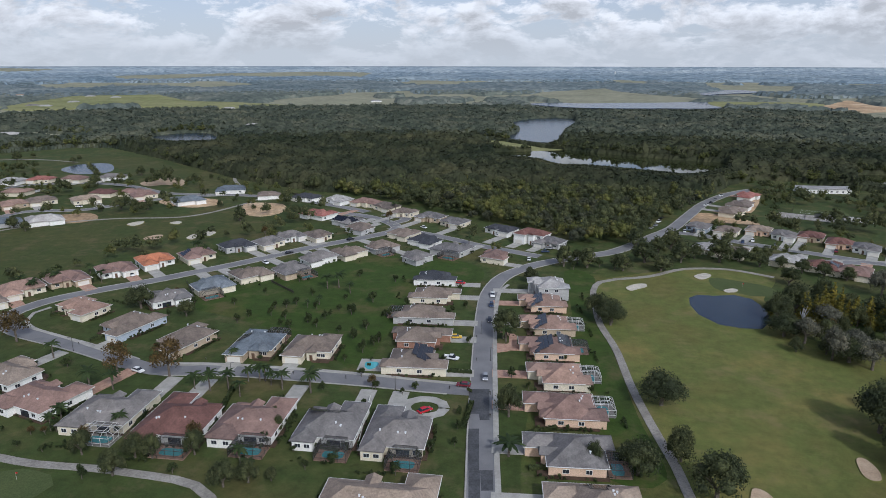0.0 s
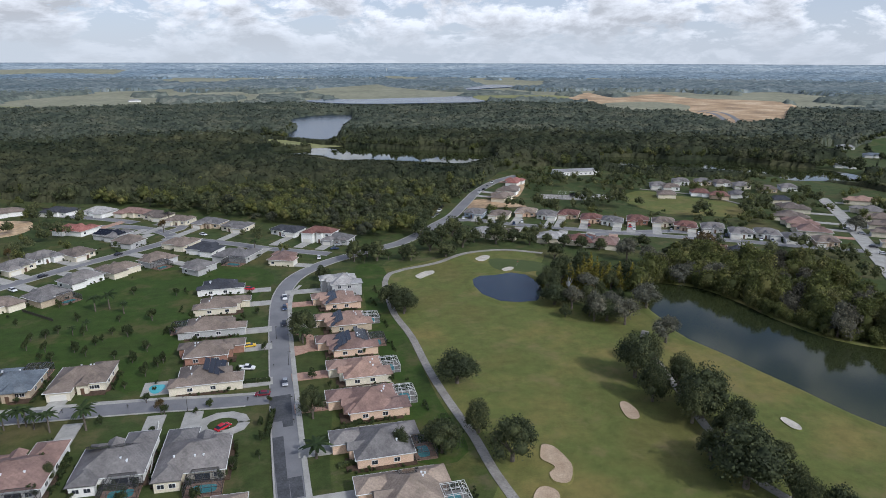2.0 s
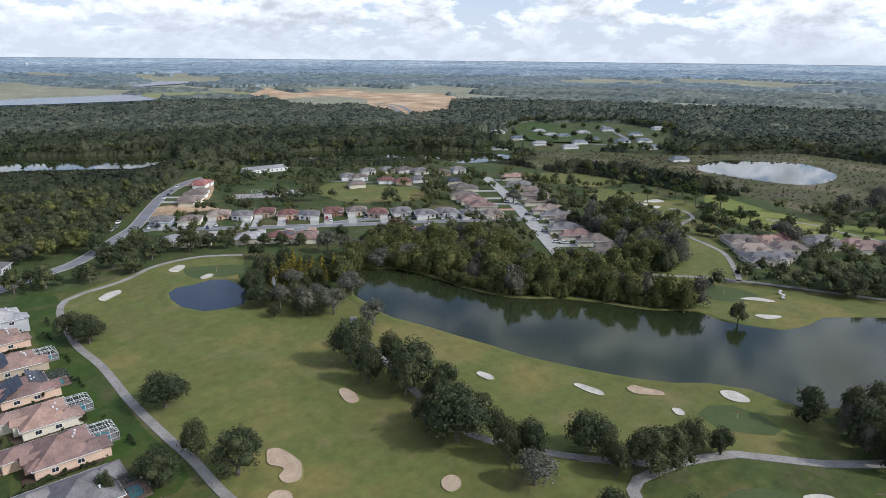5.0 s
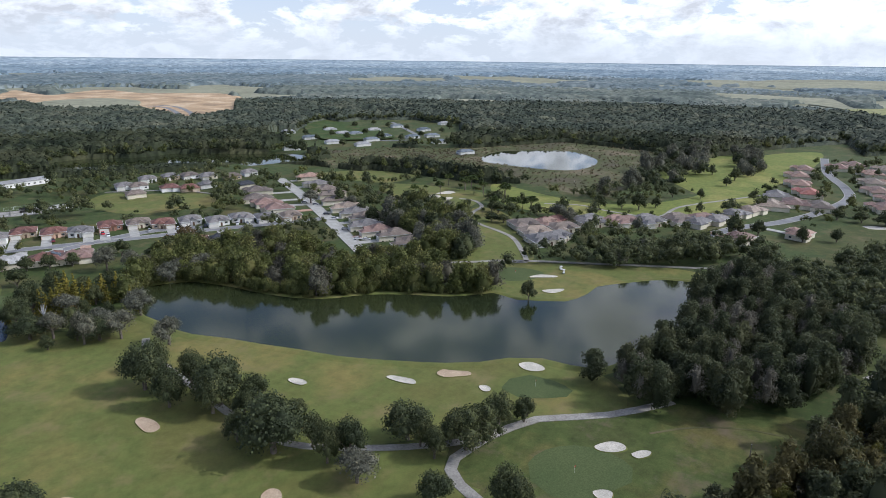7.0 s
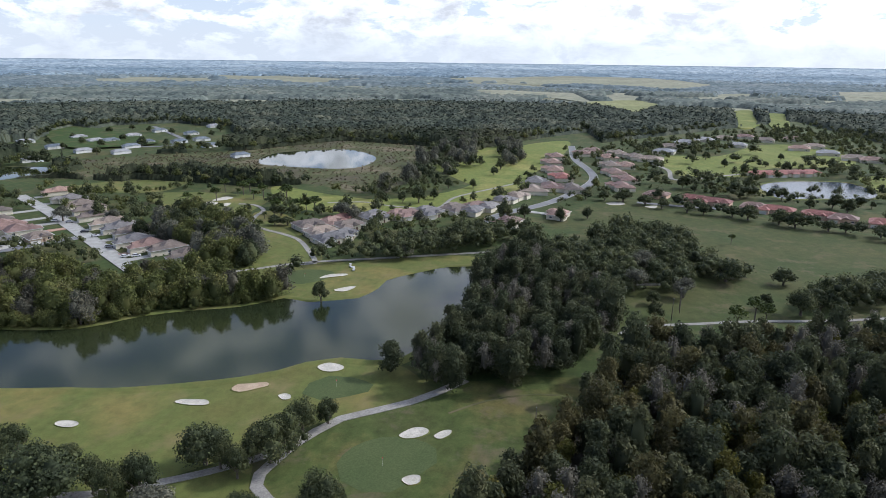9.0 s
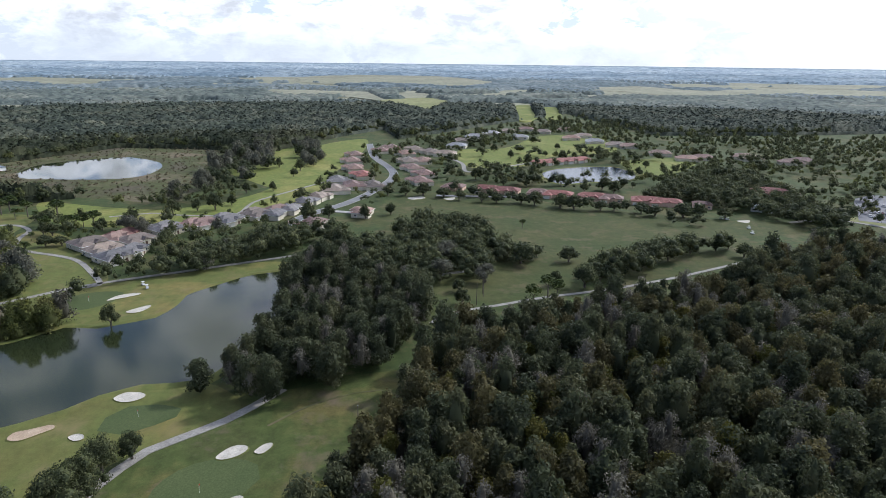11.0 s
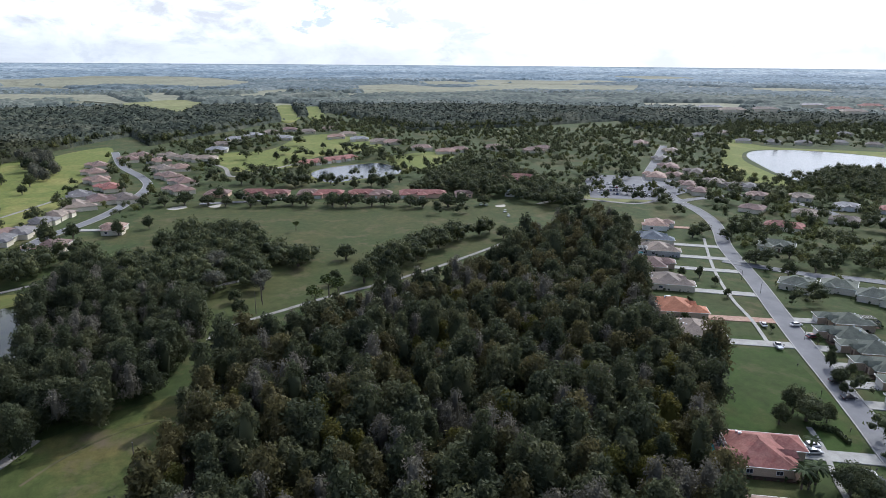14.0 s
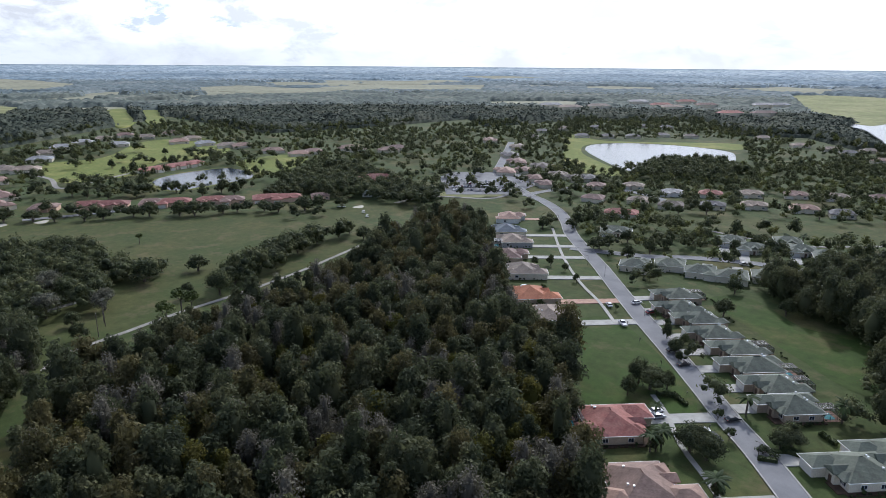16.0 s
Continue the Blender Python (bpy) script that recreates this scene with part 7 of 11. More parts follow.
house(612.3, -14.5, 9, 22.1, 18.2, 'pink', 'cream', 'x', 14.0)
house(656.2, -11.3, 9, 22.1, 18.2, 'tan', 'cream', 'x', 14.0)
house(710.7, -9.6, 9, 22.1, 18.2, 'pink', 'cream', 'x', 14.0)
house(747.0, -21.0, 9, 22.1, 18.2, 'tan', 'cream', 'x', 14.0)
house(760.8, 5.2, 9, 22.1, 18.2, 'pink', 'cream', 'x', 14.0)
house(725.2, -37.5, 9, 22.1, 18.2, 'tan', 'cream', 'x', 14.0)
house(733.1, 17.4, 9, 22.1, 18.2, 'rose', 'cream', 'x', 14.0)
house(657.9, -25.9, 9, 22.1, 18.2, 'pink', 'cream', 'x', 14.0)
# red-roofed villas above the wide fairway
house(514.2, -46.3, 69, 16.9, 14.3, 'rose', 'peach', 'x', 8.0)
house(504.8, -72.2, 69, 22.1, 14.3, 'red', 'peach', 'x', 8.8)
house(497.6, -85.6, 69, 22.1, 14.3, 'red', 'peach', 'x', 6.8)
house(488.5, -110.9, 69, 16.9, 14.3, 'rose', 'peach', 'x', 7.6)
house(481.5, -123.7, 69, 22.1, 14.3, 'red', 'peach', 'x', 5.7)
house(472.6, -148.3, 69, 22.1, 14.3, 'red', 'peach', 'x', 6.4)
house(465.8, -160.6, 69, 16.9, 14.3, 'rose', 'peach', 'x', 4.6)
house(457.2, -184.7, 69, 22.1, 14.3, 'red', 'peach', 'x', 5.3)
house(450.6, -196.5, 69, 22.1, 14.3, 'red', 'peach', 'x', 3.5)
house(442.3, -219.9, 69, 13.0, 11.0, 'rose', 'peach', 'x', 4.2)
house(643.7, -148.0, 111, 19.5, 14.3, 'red', 'cream', 'x', 14.0)
house(648.4, -159.3, 111, 19.5, 14.3, 'red', 'cream', 'x', 14.0)
house(653.3, -170.7, 111, 19.5, 14.3, 'red', 'cream', 'x', 14.0)
house(658.3, -182.4, 111, 19.5, 14.3, 'red', 'cream', 'x', 14.0)
house(663.4, -194.3, 111, 19.5, 14.3, 'red', 'cream', 'x', 14.0)
# village beyond the pond
house(713.3, -55.2, -105, 23.4, 18.2, 'tan', 'cream', 'x', 14.0)
house(827.2, -84.3, 75, 23.4, 18.2, 'tan', 'cream', 'x', 14.0)
house(877.0, -106.2, 75, 23.4, 18.2, 'pale', 'cream', 'x', 14.0)
house(917.2, -135.2, 75, 23.4, 18.2, 'pale', 'cream', 'x', 14.0)
house(945.4, -164.3, 75, 23.4, 18.2, 'tan', 'cream', 'x', 14.0)
house(975.6, -195.6, 75, 23.4, 18.2, 'rose', 'cream', 'x', 14.0)
house(781.6, -74.2, -105, 23.4, 18.2, 'pale', 'cream', 'x', 0.0)
house(939.2, -213.7, 75, 23.4, 18.2, 'tan', 'cream', 'x', 14.0)
house(860.1, -235.1, 75, 23.4, 18.2, 'pink', 'cream', 'x', 14.0)
house(823.3, -255.8, 75, 23.4, 18.2, 'pale', 'cream', 'x', 14.0)
house(789.5, -271.5, 75, 23.4, 18.2, 'tan', 'cream', 'x', 14.0)
house(775.5, -285.2, 75, 23.4, 18.2, 'pink', 'cream', 'x', 14.0)
house(676.1, -312.2, -105, 23.4, 18.2, 'pink', 'cream', 'x', 14.0)
house(682.8, -332.3, -105, 23.4, 18.2, 'rose', 'cream', 'x', 22.0)
house(690.6, -381.7, -105, 23.4, 18.2, 'pink', 'cream', 'x', 1.6)
house(675.3, -383.9, -105, 23.4, 18.2, 'tan', 'cream', 'x', 15.7)
house(647.8, -410.8, -105, 23.4, 18.2, 'pink', 'cream', 'x', 14.0)
house(659.0, -430.3, -105, 23.4, 18.2, 'rose', 'cream', 'x', 19.5)
house(886.3, -258.6, 75, 23.4, 18.2, 'tan', 'cream', 'x', 14.0)
house(717.7, -299.2, -105, 23.4, 18.2, 'pink', 'cream', 'x', 0.0)
house(968.3, -255.5, 75, 23.4, 18.2, 'rose', 'cream', 'x', 14.0)
house(869.1, -166.5, 75, 23.4, 18.2, 'pale', 'cream', 'x', 14.0)
# the near street of the eastern houses
house(76.4, -122.2, 147, 17.0, 21.0, 'pink', 'peach', '', 18.9)
house(100.0, -139.6, 147, 16.0, 20.0, 'red', 'tan', 'gc', 19.8)
house(169.1, -185.1, 147, 16.0, 17.0, 'tan', 'cream', '', 24.3)
house(190.2, -196.7, 147, 15.5, 19.0, 'orange', 'tan', 'c', 26.4)
house(217.6, -218.2, 142, 16.0, 18.0, 'tan', 'cream', 'C', 26.3)
house(241.0, -230.2, 142, 15.0, 17.0, 'rose', 'tan', 'g', 30.5)
house(262.0, -253.0, 142, 15.0, 17.0, 'tan', 'grey', 'C', 24.2)
house(282.0, -266.7, 142, 15.0, 18.0, 'blue', 'cream', '', 24.4)
house(306.3, -291.3, 142, 16.0, 17.0, 'pink', 'white', 'g', 22.6)
house(153.1, -244.7, -33, 11.2, 16.5, 'green', 'tan', 'c', 7.4)
house(143.4, -231.9, -33, 11.2, 16.5, 'green', 'tan', '', 2.8)
house(131.1, -227.4, -33, 11.2, 16.5, 'green', 'tan', '', 6.3)
house(119.9, -218.5, -33, 11.2, 16.5, 'green', 'tan', '', 5.5)
house(106.8, -213.0, -33, 11.2, 16.5, 'green', 'tan', 'c', 8.5)
house(96.6, -203.8, -33, 11.2, 19.0, 'green', 'tan', 'c', 5.8)
house(85.1, -196.2, -33, 11.2, 16.5, 'green', 'tan', 'c', 7.6)
house(75.9, -187.0, -33, 11.2, 16.5, 'green', 'tan', 'c', 5.7)
house(50.9, -167.8, -33, 12.0, 18.0, 'green', 'cream', '', 2.0)
house(46.4, -182.4, -33, 14.0, 18.0, 'green', 'cream', 'c', 18.2)
house(192.3, -270.2, -148, 14.0, 14.0, 'green', 'cream', '', 14.7)
house(182.5, -285.5, -148, 14.0, 14.0, 'green', 'cream', '', 6.9)
house(166.7, -287.7, -148, 14.0, 14.0, 'green', 'cream', '', 13.3)
house(153.6, -293.4, -148, 14.0, 14.0, 'green', 'cream', '', 15.3)
house(143.1, -308.0, -148, 14.0, 14.0, 'green', 'cream', '', 8.5)
house(130.4, -310.8, -148, 14.0, 14.0, 'green', 'cream', '', 12.9)
house(187.6, -353.1, 32, 14.0, 14.0, 'green', 'cream', '', 14.0)
house(172.5, -347.1, 32, 14.0, 14.0, 'green', 'cream', '', 21.0)
house(167.0, -377.5, 32, 14.0, 14.0, 'green', 'cream', '', 14.0)
house(153.6, -365.6, 32, 14.0, 14.0, 'green', 'cream', '', 14.0)
house(140.0, -365.5, 32, 14.0, 14.0, 'green', 'cream', '', 19.6)
house(128.5, -360.4, 32, 14.0, 14.0, 'green', 'cream', '', 9.1)
house(241.4, -316.4, 34, 18.0, 14.0, 'green', 'cream', 'x', 4.3)
house(273.0, -362.3, -150, 22.0, 14.0, 'red', 'cream', 'x', 14.0)
house(349.8, -427.3, 30, 16.0, 14.0, 'pink', 'cream', 'x', 14.0)
house(318.8, -387.1, -150, 16.0, 14.0, 'rose', 'cream', 'x', 0.0)
house(332.0, -452.8, 30, 17.0, 14.0, 'tan', 'cream', 'x', 14.0)
house(294.7, -453.6, 30, 17.0, 14.0, 'pale', 'white', 'x', 14.0)
house(269.0, -414.1, -150, 17.0, 14.0, 'brown', 'cream', 'x', 0.0)
house(274.2, -474.6, 30, 17.0, 14.0, 'red', 'cream', 'x', 14.0)
house(248.9, -435.7, 30, 17.0, 14.0, 'grey', 'cream', 'x', 0.0)
house(255.4, -501.5, 30, 17.0, 14.0, 'tan', 'cream', 'x', 14.0)
house(231.3, -460.6, 30, 18.0, 14.0, 'tan', 'cream', 'x', 3.2)
house(232.1, -526.6, 30, 17.0, 14.0, 'rose', 'cream', 'x', 14.0)
house(204.2, -478.8, 30, 19.0, 14.0, 'pink', 'cream', 'x', 5.3)
house(209.2, -543.4, 30, 18.0, 14.0, 'tan', 'cream', 'x', 14.0)
house(180.7, -483.5, 30, 16.0, 14.0, 'grey', 'cream', 'x', 0.0)
house(185.9, -568.9, 30, 17.0, 14.0, 'rose', 'cream', 'x', 14.0)
house(293.3, -408.3, -150, 15.0, 14.0, 'tan', 'cream', 'x', 0.0)
house(581.4, -556.2, -48, 23.4, 19.5, 'tan', 'cream', 'x', 2.1)
house(533.2, -497.6, -48, 23.4, 19.5, 'grey', 'cream', 'x', 0.0)
house(490.1, -467.2, -48, 23.4, 19.5, 'rose', 'cream', 'x', 9.9)
house(447.1, -436.3, -48, 18.0, 15.0, 'rose', 'cream', 'x', 20.9)
house(452.7, -415.9, -48, 23.4, 19.5, 'pink', 'cream', 'x', 3.0)
house(453.4, -465.5, -48, 23.4, 19.5, 'brown', 'cream', 'x', 14.0)
house(409.7, -443.3, -48, 18.0, 15.0, 'brown', 'cream', 'x', 14.0)
house(387.9, -442.0, -48, 18.0, 15.0, 'brown', 'cream', 'x', 14.0)
house(408.1, -412.7, -48, 18.0, 15.0, 'rose', 'cream', 'x', 14.0)
house(655.1, -579.6, 132, 23.4, 19.5, 'pink', 'cream', 'x', 15.5)
house(382.7, -398.8, -48, 18.0, 15.0, 'rose', 'cream', 'x', 14.0)
house(380.6, -452.5, -48, 18.0, 15.0, 'grey', 'cream', 'x', 14.0)
house(627.4, -727.3, -135, 20.0, 16.0, 'grey', 'cream', 'x', 14.0)
house(602.1, -752.2, -135, 20.0, 16.0, 'grey', 'cream', 'x', 14.0)
house(581.8, -783.3, -135, 20.0, 16.0, 'grey', 'cream', 'x', 14.0)
house(567.8, -833.3, -135, 20.0, 16.0, 'grey', 'cream', 'x', 20.4)
house(535.5, -854.4, -135, 20.0, 16.0, 'brown', 'cream', 'x', 14.0)
house(712.4, -784.5, 45, 20.0, 16.0, 'tan', 'cream', 'x', 14.0)
house(698.2, -842.4, 45, 20.0, 16.0, 'grey', 'cream', 'x', 14.0)
house(668.0, -927.3, 45, 20.0, 16.0, 'grey', 'cream', 'x', 14.0)
house(634.8, -941.9, 45, 20.0, 16.0, 'grey', 'cream', 'x', 14.0)
house(705.9, -727.3, -135, 20.0, 16.0, 'grey', 'cream', 'x', 0.0)
house(656.7, -654.7, -135, 20.0, 16.0, 'brown', 'cream', 'x', 14.0)
house(349.4, -863.6, -135, 22.0, 16.0, 'tan', 'cream', 'x', 14.0)
house(314.2, -886.7, -135, 22.0, 16.0, 'tan', 'cream', 'x', 14.0)
house(272.0, -803.2, -135, 22.0, 16.0, 'pink', 'cream', 'x', 14.0)
house(322.9, -845.5, -135, 22.0, 16.0, 'grey', 'cream', 'x', 14.0)
house(464.4, -921.8, -135, 22.0, 16.0, 'tan', 'cream', 'x', 14.0)
house(391.4, -873.9, -135, 22.0, 16.0, 'tan', 'cream', 'x', 14.0)
# distant homes in clearings
house(519.0, 533.6, -32, 18.0, 12.0, 'pale', 'white', 'x', 14.0)
house(602.5, 583.6, 148, 18.0, 12.0, 'blue', 'white', 'x', 12.5)
house(685.4, 626.2, 148, 18.0, 12.0, 'pale', 'white', 'x', 14.0)
house(662.6, 582.4, 148, 18.0, 12.0, 'pale', 'white', 'x', 14.0)
house(592.0, 492.1, -32, 18.0, 12.0, 'pale', 'white', 'x', 14.0)
house(721.3, 576.7, 148, 18.0, 12.0, 'pale', 'white', 'x', 14.0)
house(670.8, 519.6, 148, 18.0, 12.0, 'blue', 'white', 'x', 0.0)
house(784.2, 584.2, 148, 18.0, 12.0, 'blue', 'white', 'x', 14.0)
house(689.5, 489.8, -32, 18.0, 12.0, 'blue', 'white', 'x', 2.6)
house(768.3, 524.6, 148, 18.0, 12.0, 'blue', 'white', 'x', 14.0)
house(668.8, 435.2, -32, 18.0, 12.0, 'blue', 'white', 'x', 14.0)
house(862.8, 550.8, 148, 18.0, 12.0, 'pale', 'white', 'x', 14.0)
house(629.5, 649.9, 148, 18.0, 12.0, 'pale', 'white', 'x', 14.0)
house(587.1, 534.3, -32, 18.0, 12.0, 'pale', 'white', 'x', 19.3)
house(669.6, 566.9, 148, 18.0, 12.0, 'blue', 'white', 'x', 14.0)
house(635.1, 513.4, -32, 18.0, 12.0, 'blue', 'white', 'x', 11.5)
house(716.9, 478.0, -32, 18.0, 12.0, 'blue', 'white', 'x', 0.0)
house(609.6, 362.5, -32, 18.0, 12.0, 'blue', 'white', 'x', 14.0)
house(-1092.3, 1413.0, 26, 26.0, 16.0, 'pale', 'white', 'x', 22.5)
house(-1133.3, 1425.6, 26, 26.0, 16.0, 'grey', 'white', 'x', 0.0)
house(-1124.5, 1556.9, -154, 26.0, 16.0, 'pale', 'white', 'x', 14.0)
house(-1239.3, 1792.8, -154, 26.0, 16.0, 'pale', 'white', 'x', 14.0)
house(-1138.5, 1757.7, -154, 26.0, 16.0, 'pale', 'white', 'x', 14.0)
house(-646.2, 1406.9, 26, 26.0, 16.0, 'pale', 'white', 'x', 14.0)
house(-1465.0, 1797.5, -154, 26.0, 16.0, 'tan', 'white', 'x', 14.0)
house(-719.4, 848.7, 26, 26.0, 16.0, 'pale', 'white', 'x', 14.0)
house(-384.8, 1729.2, 26, 26.0, 16.0, 'pale', 'white', 'x', 14.0)
house(-432.0, 1029.6, 26, 26.0, 16.0, 'pale', 'white', 'x', 14.0)
house(1078.6, -1135.7, 58, 52.0, 26.0, 'pale', 'cream', 'Tx', 14.0)
keep_out(1024.7, -1078.9, 45)
keep_out(970.8, -1022.2, 40)
house(1001.4, -1117.8, 58, 52.0, 26.0, 'tan', 'cream', 'Tx', 14.0)
keep_out(951.3, -1061.9, 45)
keep_out(901.3, -1006.0, 40)
house(1050.3, -1426.2, 58, 52.0, 26.0, 'pale', 'cream', 'Tx', 14.0)
keep_out(997.8, -1354.9, 45)
keep_out(945.3, -1283.6, 40)
house(940.0, -1364.3, 58, 52.0, 26.0, 'red', 'cream', 'Tx', 14.0)
keep_out(893.0, -1296.1, 45)
keep_out(846.0, -1227.9, 40)
house(982.9, -1534.8, 58, 52.0, 26.0, 'red', 'cream', 'Tx', 14.0)
keep_out(933.8, -1458.1, 45)
keep_out(884.6, -1381.3, 40)
house(878.9, -1319.2, 58, 52.0, 26.0, 'tan', 'cream', 'Tx', 14.0)
keep_out(834.9, -1253.2, 45)
keep_out(791.0, -1187.3, 40)
house(707.4, -1256.7, -122, 52.0, 26.0, 'red', 'cream', 'Tx', 14.0)
keep_out(672.0, -1193.9, 45)
keep_out(636.6, -1131.0, 40)
house(669.7, -1317.4, -122, 52.0, 26.0, 'rose', 'cream', 'Tx', 14.0)
keep_out(636.2, -1251.5, 45)
keep_out(602.7, -1185.7, 40)
house(805.5, -1578.9, 58, 52.0, 26.0, 'pale', 'cream', 'Tx', 14.0)
keep_out(765.3, -1500.0, 45)
keep_out(725.0, -1421.0, 40)
house(782.5, -1614.8, 58, 52.0, 26.0, 'pale', 'cream', 'Tx', 14.0)
keep_out(743.4, -1534.1, 45)
keep_out(704.3, -1453.3, 40)
house(992.9, -1203.3, 58, 52.0, 26.0, 'tan', 'cream', 'Tx', 14.0)
keep_out(943.3, -1143.1, 45)
keep_out(893.6, -1083.0, 40)
house(881.0, -1459.4, 58, 52.0, 26.0, 'rose', 'cream', 'Tx', 14.0)
keep_out(837.0, -1386.5, 45)
keep_out(792.9, -1313.5, 40)

# ---------------------------------------------------------------- single trees
tree('live_oak', -3.1, 228.6, 13.0, 12.0)
tree('live_oak', -0.8, 171.2, 9.0, 10.0)
tree('live_oak', 45.1, 183.4, 15.5, 12.0)
tree('live_oak', 37.8, 245.8, 10.5, 11.0)
tree('live_oak', 44.3, 154.0, 14.0, 12.0)
tree('live_oak', 49.2, 139.2, 15.0, 12.0)
tree('live_oak', 32.1, 146.7, 10.5, 10.0)
tree('live_oak', 21.4, 149.2, 6.0, 7.0)
tree('live_oak', -157.2, 240.7, 11.0, 10.0)
tree('live_oak', -133.8, 234.6, 7.0, 7.0)
tree('live_oak', 18.4, 280.6, 7.0, 7.0)
tree('live_oak', 7.2, 295.1, 8.0, 8.0)
tree('live_oak', -164.7, 617.6, 8.0, 8.0)
tree('live_oak', -268.6, 420.1, 7.9, 7.9)
tree('live_oak', -278.5, 418.8, 10.5, 10.5)
tree('live_oak', -259.9, 421.1, 7.4, 7.4)
tree('live_oak', -288.9, 412.0, 7.4, 7.4)
tree('live_oak', -313.4, 360.3, 14.0, 11.0)
tree('live_oak', -301.2, 354.7, 10.6, 10.6)
tree('live_oak', -181.2, 396.5, 10.2, 10.2)
tree('live_oak', -212.6, 434.5, 6.0, 6.0)
tree('live_oak', -334.6, 556.2, 12.0, 10.0)
tree('live_oak', -344.9, 554.9, 9.9, 9.9)
tree('live_oak', -309.8, 541.1, 7.4, 7.4)
tree('live_oak', -284.6, 538.4, 9.1, 9.1)
tree('live_oak', -272.4, 545.8, 7.4, 7.4)
tree('live_oak', -422.7, 521.1, 10.3, 10.3)
tree('live_oak', -272.1, 464.1, 9.0, 9.0)
tree('live_oak', -481.5, 577.6, 8.0, 8.0)
tree('live_oak', -215.9, 471.1, 5.0, 5.0)
tree('live_oak', -153.7, 395.1, 6.0, 6.0)
tree('live_oak', -529.3, 629.2, 14.0, 11.0)
tree('live_oak', -526.8, 651.0, 10.0, 9.0)
tree('live_oak', -464.2, 637.5, 9.0, 9.0)
tree('live_oak', -456.9, 618.1, 10.6, 10.6)
tree('live_oak', -384.4, 498.3, 7.4, 7.4)
tree('live_oak', -368.8, 487.4, 7.4, 7.4)
tree('live_oak', -377.5, 478.9, 9.0, 9.0)
tree('live_oak', -391.1, 477.2, 8.1, 8.1)
tree('yard_tree', -100.7, 247.0, 3.3, 4.1)
tree('yard_tree', -96.4, 248.8, 3.8, 4.7)
tree('yard_tree', -90.0, 264.4, 4.1, 5.1)
tree('yard_tree', -93.3, 252.6, 3.4, 4.2)
tree('yard_tree', -73.7, 260.5, 3.3, 4.1)
tree('yard_tree', -73.0, 247.1, 4.0, 5.0)
tree('yard_tree', -66.9, 244.0, 6.0, 6.5)
tree('yard_tree', -61.3, 259.2, 6.5, 7.0)
tree('yard_tree', -91.8, 229.5, 3.3, 4.2)
tree('yard_tree', -87.3, 226.6, 4.6, 5.7)
tree('yard_tree', -82.1, 233.6, 5.0, 6.0)
tree('yard_tree', -75.1, 291.8, 5.0, 6.0)
tree('yard_tree', -51.1, 215.6, 4.2, 5.3)
tree('yard_tree', -53.7, 208.9, 5.5, 7.0)
tree('yard_tree', -49.9, 218.2, 4.7, 5.9)
tree('yard_tree', -50.7, 243.5, 5.0, 6.0)
tree('yard_tree', -32.8, 249.4, 5.0, 6.0)
tree('yard_tree', -92.3, 236.0, 4.7, 5.9)
tree('yard_tree', -110.1, 230.2, 4.5, 5.7)
tree('yard_tree', -108.0, 236.5, 3.9, 4.8)
tree('yard_tree', -49.7, 190.5, 4.0, 5.0)
tree('yard_tree', -28.5, 139.3, 5.0, 6.5)
tree('yard_tree', -48.5, 147.4, 3.9, 4.8)
tree('yard_tree', -21.4, 150.7, 4.4, 5.5)
tree('yard_tree', -15.0, 162.7, 3.0, 4.0)
tree('yard_tree', -15.4, 170.4, 3.0, 4.0)
tree('yard_tree', -15.0, 154.1, 3.0, 4.0)
tree('yard_tree', -0.4, 195.7, 5.0, 5.5)
tree('yard_tree', -67.0, 225.2, 3.8, 4.7)
tree('yard_tree', -60.2, 220.6, 5.0, 6.0)
tree('yard_tree', -76.5, 238.5, 4.1, 5.1)
tree('yard_tree', -83.2, 248.4, 4.4, 5.5)
tree('yard_tree', -57.2, 229.1, 4.7, 5.9)
tree('yard_tree', -0.2, 184.2, 4.7, 5.8)
tree('yard_tree', -41.5, 231.0, 4.4, 5.5)
tree('yard_tree', -16.4, 220.8, 4.0, 5.0)
tree('yard_tree', -24.7, 222.9, 3.0, 3.8)
tree('yard_tree', -20.6, 258.1, 3.4, 4.2)
tree('yard_tree', -24.6, 275.3, 4.6, 5.7)
tree('yard_tree', -136.6, 247.3, 4.5, 5.6)
tree('yard_tree', -119.8, 249.4, 4.0, 5.0)
tree('yard_tree', -99.3, 238.8, 4.7, 5.9)
tree('yard_tree', -112.0, 214.3, 5.0, 6.0)
tree('yard_tree', -117.4, 201.2, 4.5, 6.0)
tree('yard_tree', -144.6, 215.7, 5.0, 5.0)
tree('yard_tree', -78.9, 198.9, 4.0, 5.0)
tree('yard_tree', -87.6, 197.8, 3.0, 3.8)
tree('yard_tree', -24.1, 205.6, 3.0, 3.8)
tree('yard_tree', -25.9, 250.9, 4.0, 5.0)
tree('yard_tree', -78.7, 207.3, 3.0, 3.8)
tree('yard_tree', 18.0, 210.7, 3.0, 3.8)
tree('yard_tree', 5.1, 188.6, 3.0, 3.8)
tree('yard_tree', -43.2, 182.7, 4.0, 5.0)
tree('yard_tree', -140.7, 233.7, 3.4, 4.3)
tree('yard_tree', -75.1, 241.7, 3.3, 4.1)
tree('yard_tree', -101.9, 281.7, 4.4, 5.5)
tree('yard_tree', -111.9, 264.7, 3.4, 4.2)
tree('yard_tree', -128.5, 278.5, 4.0, 5.0)
tree('yard_tree', -56.7, 287.2, 4.5, 5.6)
tree('yard_tree', -77.3, 229.5, 4.5, 5.7)
